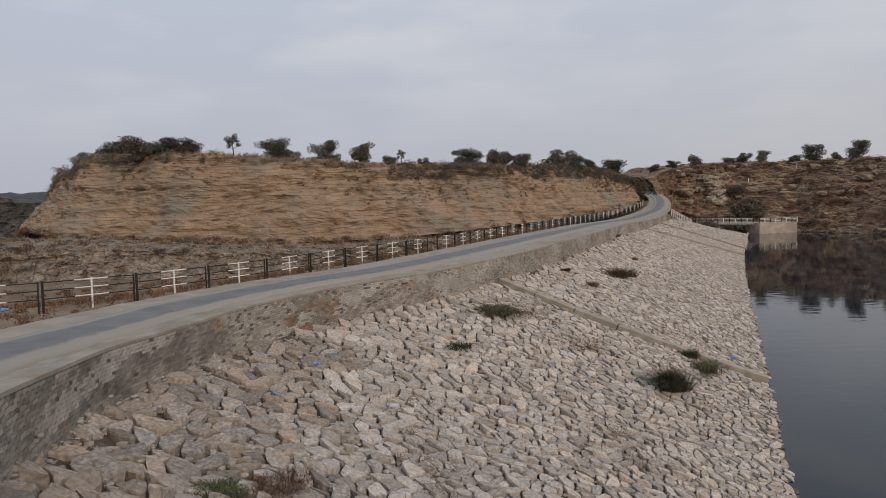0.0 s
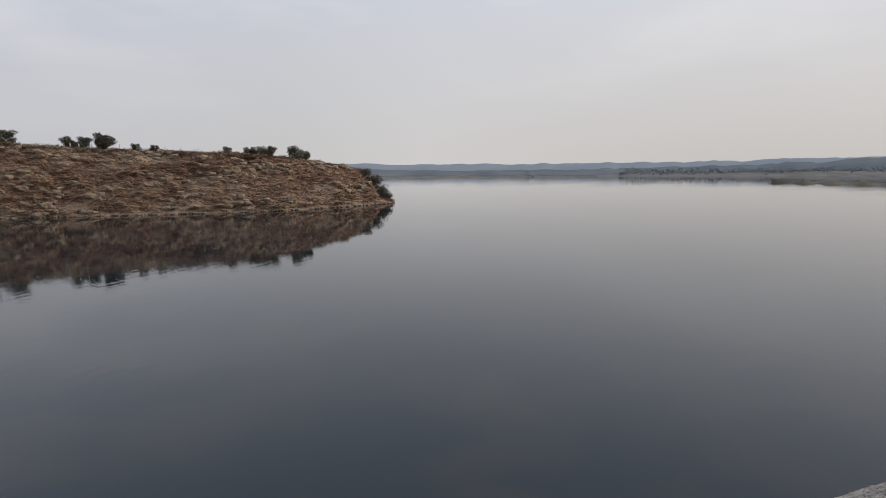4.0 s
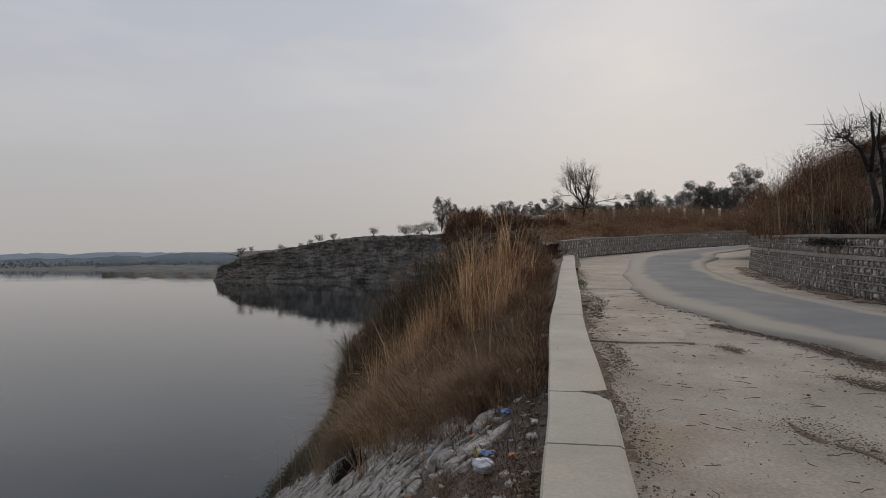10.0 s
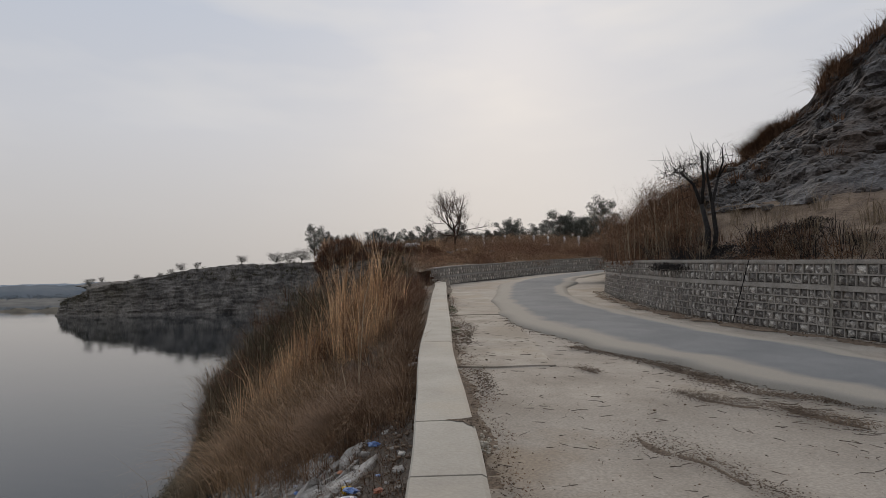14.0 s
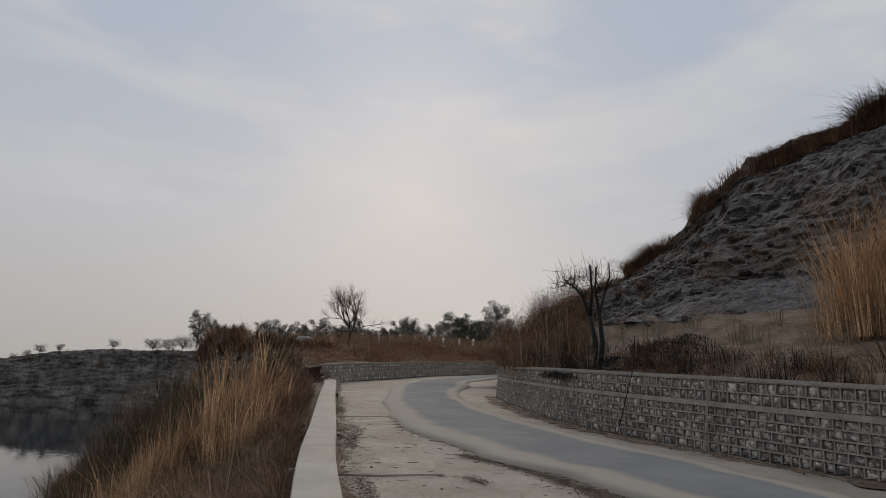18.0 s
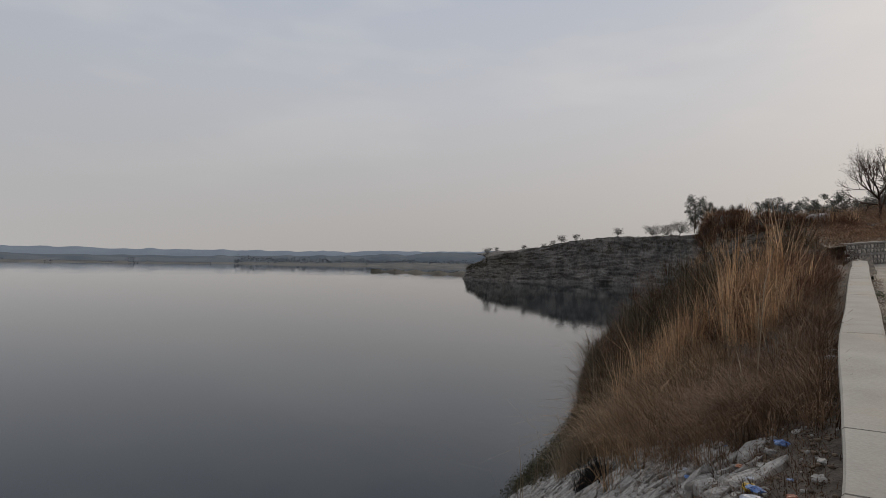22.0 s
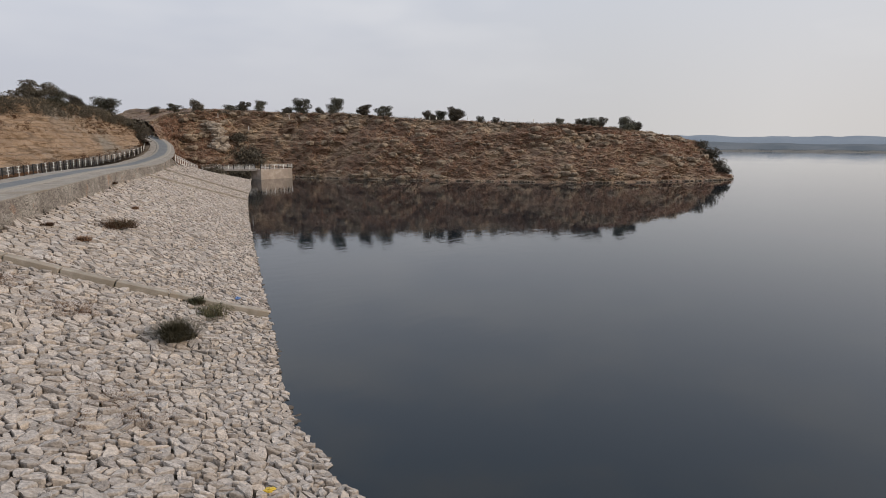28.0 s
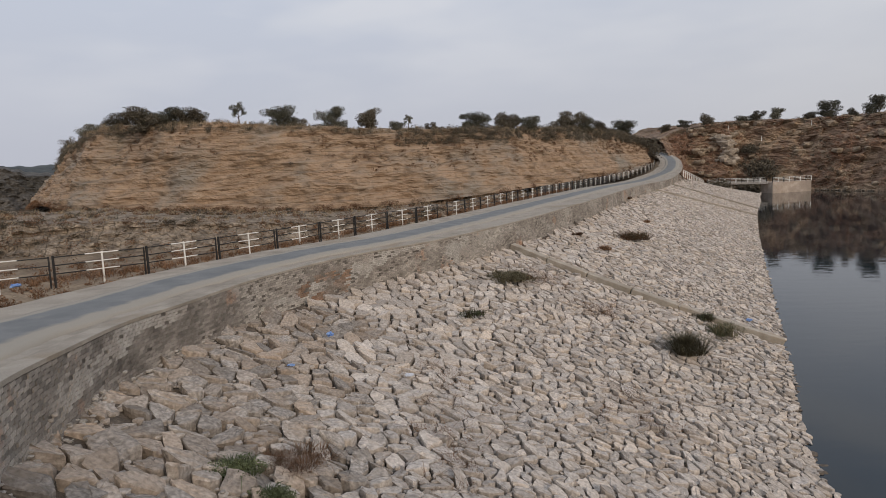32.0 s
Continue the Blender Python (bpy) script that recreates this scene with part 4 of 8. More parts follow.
SHALE = cliff("shale_hill", ring([(150, 21, up(21, 9)), (165, 19.8, up(19.8, 6.8)), (175, 19, up(19, 6.6)), (-175, 19.6, up(19.6, 6.5)), (-170, 21.6, up(21.6, 6.4)), (-165, 25.6, up(25.6, 6.1)), (-161, 31, up(31, 4.6)), (-158.5, 38, up(38, 3.5)), (-160, 48, up(48, 3.5))]),
              ring([(150, 38, up(38, 27.4)), (165, 37, up(37, 24.0)), (171.4, 37, up(37, 21.8)), (178.7, 37, up(37, 19.8)), (-175.8, 37, up(37, 14.3)), (-170, 38, up(38, 9.9)), (-165.5, 41, up(41, 7.2)), (-162, 46, up(46, 5.4)), (-160, 54, up(54, 4.4))]),
              M_GREYROCK, "steep dark grey shale hill with dry grass along its edge", 520, 150, fine=0.12, ledge=0.08, rough=0.6, blocks=0.22, block=(1.5, 1.5, 2.4), back=40, back_rise=3, layer=0.8, noise_scale=0.2, top_round=0.2)
# scrubby rise behind the bend
RISE = cliff("scrubby_rise", [at_uw(29.5, -0.2, 10.9), at_uw(33, 1.8, 11.3), at_uw(37, 4.2, 11.5), at_uw(45.3, 9.6, 12.0), at_uw(49.6, 15.8, 12.4), at_uw(53, 26, 12.8)],
             ring([(-139, 66, up(66, 3.6)), (-143, 68, up(68, 4.0)), (-148, 70, up(70, 4.0)), (-153, 72, up(72, 4.0)), (-158, 74, up(74, 3.9)), (-163, 76, up(76, 4.4))]),
             M_VALLEY, "earthy rise with dry bushes and rocks behind the bend", 160, 50, ledge=0.15, rough=0.5, back=160, back_rise=3.0, noise_scale=0.2)

KNOLL = cliff("rocky_knoll", ring([(-130.6, 78, 5), (-130.2, 62, 5), (-130.6, 49, 5), (-132.2, 43, 6.2), (-135, 39, 8.0), (-138.5, 36, 9.4), (-141.2, 35, 10.2), (-143, 37, 10.4)]),
              ring([(-134, 82, 14), (-133, 64, up(64, 3.9)), (-132.4, 53, up(53, 4.3)), (-133.2, 47.5, up(47.5, 4.5)), (-135.6, 45, up(45, 4.4)), (-138.6, 43, up(43, 4.2)), (-141.2, 42, up(42, 4.0)), (-143, 43, up(43, 3.6))]),
              M_KNOLL, "dark rocky knoll with dry grass hanging over its top", 150, 70, fine=0.2, blocks=0.35, block=(0.7, 0.7, 1.0), ledge=0.3, rough=0.55, back=16, back_rise=-0.5, layer=0.9, noise_scale=0.3, power=0.8)

# ---- the stone-faced bank from the foot of the walls to the water ----
# foot of the wall x, y, z, then the water's edge x, y, then how full the slope is
PAIRS = [(66, 160.5, 2.3, 76.5, 154, 1), (56.5, 144, 4.2, 69.5, 140, 1), (50, 133, 4.9, 63.8, 128.3, 1), (44.4, 123, 4.9, 57.5, 116.5, 1), (23.3, 80.6, 4.75, 37.0, 75.2, 1), (10.2, 52.8, 4.7, 24.2, 48, 1), (3.4, 39.3, 4.75, 18.2, 35, 1), (-1.5, 31.2, 4.75, 15.6, 29.4, 1),]
PAIRS += [(-5.1, 26.7, 4.8, 13.6, 25.2, 1), (-7.3, 21.8, 4.98, 11.9, 21.5, 1), (-7.96, 16.5, 5.3, 10.5, 17.8, 1), (-7.96, 13.6, 5.5, 9.9, 15.2, 1), (-7.3, 10.7, 5.85, 9.6, 12.5, 1), (-6.2, 7.3, 6.35, 9.8, 9, 1),
         (-3.9, 4.0, 6.9, 11.3, 4.5, 1), (*at_uw(0, 0)[:2], 8.05, 14, 0.5, 1)]
PAIRS += [(*at_uw(5, -0.1)[:2], 8.6, 19.3, -5.7, 1.05), (*at_uw(9, -0.1)[:2], 8.9, 22.4, -9.6, 1.15),
         (*at_uw(13, 0)[:2], 9.2, 26.2, -14.6, 1.7), (*at_uw(19, 0.2)[:2], 9.6, 34, -20.6, 1.8), (*at_uw(28, 0.6)[:2], 10.1, 48, -30, 1.2), (*at_uw(38, -1)[:2], 11.6, 66, -43.5, 1.0), (*at_uw(58, -6)[:2], 13, 96, -72, 1), (*at_uw(90, -12)[:2], 14, 142, -118, 1)]
PAIR = resample(PAIRS, 0.6)
NP = len(PAIR)


def bank_point(i, v):
    """Point of the bank: i along it (fraction allowed), v from the wall (0) to the water (1) and below (past 1)."""
    i = np.clip(np.asarray(i, float), 0, NP - 1.001)
    k = i.astype(int)
    f = (i - k)[..., None]
    p = PAIR[k] * (1 - f) + PAIR[k + 1] * f
    v = np.asarray(v, float)
    xy = p[..., :2] + (p[..., 3:5] - p[..., :2]) * v[..., None]
    z = np.where(v <= 1, p[..., 2] * (1 - np.clip(v, 0, None) ** p[..., 5]), -(v - 1) * p[..., 2] * np.maximum(p[..., 5], 1))
    return np.concatenate([xy, z[..., None]], -1)


ii, vv = np.meshgrid(np.linspace(0, NP - 1.01, NP * 2), np.r_[-0.03, np.linspace(0, 1.35, 40)], indexing="ij")
bank = bank_point(ii, vv)
bank_rough = bank.reshape(-1, 3)
amount = np.clip((ii.ravel() - 0) * 0 + 0.05 + 0.5 * np.clip((bank_rough[:, 0] * ALONG[0] + bank_rough[:, 1] * ALONG[1] - 16) / 8, 0, 1), 0, 1)
bank_rough[:, 2] += amount * fbm(bank_rough * 0.35, 4)
faced = ii.ravel() < float(((PAIR[:, :2] - at_uw(2.0, 0)[:2]) ** 2).sum(1).argmin())
bank_rough[:, 2] -= np.where(faced, 0.2, 0.0) * np.clip(vv.ravel() * 12, 0, 1)      # bedding under the fitted stones
put("bank", grid_mesh("bank", bank_rough.reshape(bank.shape), M_GRIT), label="sloping earth bank under the stone facing", category="bank", kind="structure")
# the dry side of the dam
dn = strip(DAM_A - 60, CAMERA_I - 6, 6, 6, -0.03, -0.03, 10)
seg_n = LEFT[DAM_A - 60:CAMERA_I - 6]
t = np.linspace(0, 1, 10)
dn[..., :2] -= seg_n[:, None, :] * (t * 12 - 1.0)[None, :, None]
dn[..., 2] -= np.maximum(5.0 * t - 0.45, 0.12)
put("dam_downstream_slope", grid_mesh("dam_downstream_slope", rough_z(dn, 0.15, 0.5), M_VALLEY, flip=True), label="earth slope on the dry side of the dam", category="slope", kind="structure")


# ---- walls ----
def wall_mesh(name, i0, i1, thick, foot, mat, top=0.0, inset=0.0):
    """A wall under the edge line: foot gives the height of its base."""
    seg, nrm = LINE[i0:i1], LEFT[i0:i1]
    o = seg[:, :2] - nrm * inset
    n = seg[:, :2] - nrm * thick
    zt = seg[:, 2] + top
    zb = foot(seg) if callable(foot) else seg[:, 2] - foot
    prof = np.stack([np.c_[o, zb], np.c_[o, zt], np.c_[n, zt], np.c_[n, zb]], 1)
    return grid_mesh(name, prof, mat, smooth=False)


def foot_z(seg):
    d = ((seg[:, None, :2] - PAIR[None, :, :2]) ** 2).sum(-1)
    return PAIR[d.argmin(1), 2] - 0.35


DAM_WALL = put("dam_wall", wall_mesh("dam_wall", DAM_A, CAMERA_I - 8, 0.36, foot_z, M_MORTAR, -0.08, 0.012), label="long weathered brick wall along the dam road", category="wall", kind="structure")
put("wall_coping", wall_mesh("wall_coping", DAM_A, CAMERA_I - 8, 0.42, 0.075, M_DUST, 0.0, -0.012), DAM_WALL, label="thin dusty cement coping")
PARAPET = put("parapet", wall_mesh("parapet", CAMERA_I - 10, END_I, 0.42, 0.95, M_MORTAR, -0.1, 0.05), label="low parapet with wide smooth cement coping slabs", category="parapet", kind="structure")
joints = [-4.6, -2.2, 0.4, 2.2, 3.77, 5.0, 9.4, 14.55, 18.9, 21.5, 24.2, 26.6, 29.4]
LINE_U = LINE[CAMERA_I - 10:END_I + 1, :2] @ ALONG
for k in range(len(joints) - 1):
    g0, g1 = joints[k] + 0.012, joints[k + 1] - 0.012
    bm = bmesh.new()
    rows = []
    for u in np.linspace(g0, g1, 5):
        i = float(np.interp(u, LINE_U, np.arange(CAMERA_I - 10, END_I + 1)))
        a = int(np.clip(math.floor(i), 0, len(LINE) - 2))
        f = i - a
        p, n = LINE[a] * (1 - f) + LINE[a + 1] * f, LEFT[a] * (1 - f) + LEFT[a + 1] * f
        jit = 0.003 * math.sin(u * 3.1 + k)
        cs = [(0.05, -0.12), (0.05, -0.015), (0.035, 0.0), (-0.40, 0.004), (-0.43, -0.012), (-0.445, -0.2)]
        rows.append([bm.verts.new((p[0] + n[0] * (o + jit), p[1] + n[1] * (o + jit), p[2] + h)) for o, h in cs])
    for a in range(4):
        for b in range(5):
            bm.faces.new((rows[a][b], rows[a][b + 1], rows[a + 1][b + 1], rows[a + 1][b]))
    bm.faces.new(rows[0])
    bm.faces.new(rows[-1][::-1])
    bmesh.ops.recalc_face_normals(bm, faces=bm.faces[:])
    part("coping_slab", bm, M_COPING, PARAPET)


# ---- rows of dressed stone: the retaining wall and the low wall round the bend ----
def stone_wall(name, line, heights, rows, label, batter=0.06, near=None, stone_w=0.185, seed=3, mat=None):
    """A wall of squared stones in raised pointing under a coping, along a base line; rows: heights of stone rows, a negative one is a plain band."""
    mat = mat or M_RWSTONE
    r = np.random.default_rng(seed)
    P = resample(line, 0.1)
    N = side_of(P)
    d = np.r_[0, np.cumsum(np.linalg.norm(np.diff(P[:, :2], axis=0), axis=1))]
    Hs = np.interp(d / d[-1], np.linspace(0, 1, len(heights)), heights)
    total = sum(abs(x) for x in rows) + 0.07

    def pt(s, h, o):
        s = np.clip(s, 0, d[-1] - 1e-6)
        p = np.array([np.interp(s, d, P[:, k]) for k in range(3)])
        n = np.array([np.interp(s, d, N[:, k]) for k in range(2)])
        f = h / total
        k = np.interp(s, d, Hs)
        return (p[0] - n[0] * (f * batter * k * 2 - o), p[1] - n[1] * (f * batter * k * 2 - o), p[2] + f * k)

    def ribbon(h0, h1, o, mat, nm, step=0.3, deep=0.3):
        ss = np.arange(0, d[-1], step)
        pts = np.array([[pt(s, h0, o - deep), pt(s, h0, o), pt(s, h1, o), pt(s, h1, o - deep)] for s in ss])
        return grid_mesh(nm, pts, mat, smooth=False, flip=False)
    root = put(name, ribbon(-0.3, total - 0.07, -0.05, M_MORTAR, name, 0.3, 0.4), label=label, category="retaining wall", kind="structure")
    put("coping", ribbon(total - 0.06, total, 0.03, M_POINTING, "coping", 0.3, 0.45), root, label="thin cement coping")
    protos = []
    for k in range(10):
        v, f = [], []
        g = 4
        for a in range(g):
            for b in range(g):
                edge = a in (0, g - 1) or b in (0, g - 1)
                y = (a / (g - 1) - 0.5) * (1 + 0.06 * r.normal() * (not edge))
                z = (b / (g - 1) - 0.5) * (1 + 0.06 * r.normal() * (not edge))
                inset = r.uniform(0.78, 1.0) if edge else 0.92
                v.append((-0.02 + 0.006 * r.normal() if edge else 0.0 + 0.022 * r.random(), y * inset, z * inset))
        for a in range(g - 1):
            for b in range(g - 1):
                f.append((a * g + b, a * g + b + 1, (a + 1) * g + b + 1, (a + 1) * g + b))
        n0 = len(v)
        ring_i = [a * g for a in range(g)] + [(g - 1) * g + b for b in range(1, g)] + [a * g + g - 1 for a in range(g - 2, -1, -1)] + [b for b in range(g - 2, 0, -1)]
        for i in ring_i:
            v.append((-0.08, v[i][1], v[i][2]))
        for q in range(len(ring_i)):
            j = (q + 1) % len(ring_i)
            f.append((ring_i[j], ring_i[q], n0 + q, n0 + j))
        protos.append((np.array(v), f, mesh_data("stone", v, f, mat)))
    sv, sf, count, h = [], [], 0, 0.0
    pv, pf = [], []

    def bar(s0, s1, h0, h1, o):
        n = len(pv)
        for (s, hh) in ((s0, h0), (s1, h0), (s1, h1), (s0, h1)):
            pv.append(pt(s, hh, o))
        for (s, hh) in ((s0, h0), (s1, h0), (s1, h1), (s0, h1)):
            pv.append(pt(s, hh, o - 0.05))
        pf.extend([(n, n + 1, n + 2, n + 3), (n + 1, n, n + 4, n + 5), (n + 2, n + 1, n + 5, n + 6), (n + 3, n + 2, n + 6, n + 7), (n, n + 3, n + 7, n + 4)])
    for row in rows:
        if row < 0:
            put("band", ribbon(h + 0.005, h - row - 0.005, 0.022, M_POINTING, "band", 0.3, 0.1), root, label="plain cement band")
            h -= row
            continue
        s = 0.1 * r.random()
        while s < d[-1] - 0.3:
            w = stone_w * (0.75 + 0.55 * r.random())
            c = np.array(pt(s + w / 2, h + row / 2, 0.0))
            a, b = np.array(pt(s, h + row / 2, 0)), np.array(pt(s + w, h + row / 2, 0))
            lo, hi = np.array(pt(s + w / 2, h, 0)), np.array(pt(s + w / 2, h + row, 0))
            ey, ez = (b - a), (hi - lo)
            ex = np.cross(ey, ez)
            ex /= np.linalg.norm(ex)
            if ex[:2] @ np.array([np.interp(s, d, N[:, k]) for k in range(2)]) < 0:
                ex = -ex
            k = r.integers(0, 10)
            M = np.column_stack([ex * (0.8 + 0.5 * r.random()), ey * (1 - 0.016 / w), ez * (1 - 0.018 / row)])
            if near is not None and near(c) and count < 300:
                m = Matrix.Identity(4)
                for q in range(3):
                    for t2 in range(3):
                        m[q][t2] = M[q, t2]
                    m[q][3] = c[q]
                put("stone", protos[k][2], root, m)
                count += 1
            else:
                n0 = len(sv)
                sv.extend(protos[k][0] @ M.T + c)
                sf.extend(tuple(i + n0 for i in q) for q in protos[k][1])
            s += w
            bar(s - 0.010, s + 0.010, h, h + row, 0.012 + 0.006 * r.random())
        ss = np.arange(0, d[-1] - 0.5, 0.5)
        for q in ss:
            bar(q, q + 0.5, h + row - 0.013, h + row + 0.013, 0.02 + 0.004 * r.random())
        h += row
    if sv:
        put("stones", mesh_data("stones", sv, sf, mat), root, label="rest of the squared stones", kind="stuff")
    put("pointing", mesh_data("pointing", pv, pf, M_POINTING), root, label="raised cement pointing", kind="stuff")
    return root


RWALL = stone_wall("retaining_wall", RW_LINE[1:], [1.35, 1.4, 1.4, 1.38, 1.3, 1.15, 0.9], [0.165, 0.165, 0.165, 0.165, 0.165, -0.09, 0.2, 0.2],
                   "grey stone retaining wall with raised pointing and a cement band", near=lambda c: 6.5 < c[0] * ALONG[0] + c[1] * ALONG[1] < 15)
stone_wall("bend_wall", [at_uw(29.6, 0.4, 10.15), at_uw(33, 2.4, 10.4), at_uw(36.7, 4.6, 10.6), at_uw(44.9, 9.8, 11.1), at_uw(49.2, 15.9, 11.4), at_uw(52, 26, 11.8)][::-1], [1.05, 1.0, 1.0, 0.95, 0.9], [0.2, 0.2, -0.1, 0.2, 0.2],
                   "low pale stone wall round the bend", stone_w=0.26, seed=5, near=lambda c: False, mat=M_BENDSTONE)
# expansion joint and crack down the retaining wall
for (u, w, lean) in ((10.75, 7.36, 0.0), (12.9, 6.7, -0.85)):
    bm = bmesh.new()
    p = np.array(at_uw(u, w, road_z(u)))
    o = -ACROSS * 0.05
    for k in range(6):
        f0, f1 = k / 6, (k + 1) / 6
        q = np.array([*(p[:2] + ALONG * lean * f0 * 0.6 + o + ACROSS * 0.15 * f0), p[2] + 1.34 * f0])
        q2 = np.array([*(p[:2] + ALONG * lean * f1 * 0.6 + o + ACROSS * 0.15 * f1), p[2] + 1.34 * f1])
        for side in (0,):
            a = ALONG * (0.04 if lean == 0 else 0.022)
            bm.faces.new([bm.verts.new((x[0] + s * a[0] + t * ACROSS[0] * -0.02, x[1] + s * a[1] + t * ACROSS[1] * -0.02, x[2])) for x, s, t in ((q, -1, 1), (q, 1, 1), (q2, 1, 1), (q2, -1, 1))])
    bmesh.ops.solidify(bm, geom=bm.faces[:], thickness=0.03)
    part("joint", bm, M_COPING if lean == 0 else M_BURNT, RWALL, "plain vertical joint" if lean == 0 else "dark leaning crack")


# ---- railing of black and white pipe along the dry side of the road ----
def pipe(bm, a, b, rad, sides=8):
    v, f = tube([a, b], [rad, rad], sides)
    vs = [bm.verts.new(p) for p in v]
    for q in f:
        bm.faces.new([vs[i] for i in q])


def railing_bay():
    root = tagged(new("railing"), "black and white painted pipe railing beside the dam road", "railing", "railing bays along the road")
    for x, rad, h, mat in ((0.0, 0.04, 1.02, M_BLACK), (1.72, 0.032, 1.0, M_WHITE), (3.34, 0.03, 1.0, M_BLACK)):
        bm = bmesh.new()
        add_box(bm, (x - rad, -rad, -0.25), (x + rad, rad, h), bevel=0.01)
        part("post", bm, mat, root, "black post" if mat == M_BLACK else "white post")
    for z in (0.95, 0.63, 0.30):
        for x0, x1, mat in ((0.03, 1.1, M_BLACK), (1.1, 2.34, M_WHITE), (2.34, 3.36, M_BLACK)):
            bm = bmesh.new()
            pipe(bm, (x0, 0.0, z), (x1, 0.0, z), 0.024)
            part("rail", bm, mat, root)
    return root


FENCE = resample([(-24, 14, 6.7), (-17.1, 22.3, 6.42), (-14.6, 24.2, 6.36), (-12.7, 27.0, 6.33), (-10.7, 29.8, 6.33), (-8.9, 32.8, 6.33), (-7.3, 36.2, 6.33), (-5.6, 39.6, 6.33), (-3.4, 43.2, 6.33), (-1.4, 47.4, 6.33), (6.3, 64, 6.33), (17.4, 88.5, 6.33), (29, 112.5, 6.4), (38, 128, 6.9), (46, 142, 8.0), (50, 152, 9.0)], 0.25)
fd = np.r_[0, np.cumsum(np.linalg.norm(np.diff(FENCE[:, :2], axis=0), axis=1))]
bay = None
s = 1.8
while s < fd[-1] - 4:
    a, b = [np.array([np.interp(q, fd, FENCE[:, k]) for k in range(3)]) for q in (s, s + 3.5)]
    m = Matrix.Translation(a) @ Matrix.Rotation(math.atan2(b[1] - a[1], b[0] - a[0]), 4, "Z") @ Matrix.Rotation(-math.atan2(b[2] - a[2], 3.5), 4, "Y")
    if bay is None:
        bay = railing_bay()
        bay.matrix_basis = m
    else:
        copy_thing(bay, m)
    s += 3.5
    if abs(s - 40.5) < 1.75:
        s += 1.6      # the gap near the middle of the curve

# ---- drains laid down the stone slope ----
def bank_index(x, y):
    return float(((PAIR[:, :2] - (x, y)) ** 2).sum(1).argmin())


def drain(i0, i1, width, label):
    root = tagged(new("slope_drain"), label, "drain", "drains on the slope")
    for k in range(6):
        v0, v1 = 0.0 + k / 6 * 1.0 + 0.002, (k + 1) / 6 * 1.0 - 0.002
        a, b = bank_point(np.array([i0 + (i1 - i0) * v0]), np.array([v0]))[0], bank_point(np.array([i0 + (i1 - i0) * v1]), np.array([v1]))[0]
        bm = bmesh.new()
        L = np.linalg.norm(b - a)
        add_box(bm, (0, -width / 2, -0.2), (L, width / 2, 0.36), bevel=0.03)
        d = (b - a) / L
        m = Matrix.Translation(a) @ Vector(d).to_track_quat("X", "Z").to_matrix().to_4x4()
        bmesh.ops.transform(bm, matrix=m, verts=bm.verts[:])
        part("concrete_beam", bm, M_CONCRETE, root)
    return root


I_DRAIN = bank_index(3.2, 38.9)
I_DRAIN_END = float(((PAIR[:, 3:5] - (16.7, 31.3)) ** 2).sum(1).argmin())
drain(I_DRAIN, I_DRAIN_END, 0.55, "worn concrete drain beam running down the stone slope")
drain(bank_index(32.5, 98.5), float(((PAIR[:, 3:5] - (48.5, 98)) ** 2).sum(1).argmin()), 0.45, "far concrete drain beam running down the stone slope")
drain(bank_index(41, 116), float(((PAIR[:, 3:5] - (54.5, 110.5)) ** 2).sum(1).argmin()), 0.45, "far concrete drain beam running down the stone slope")


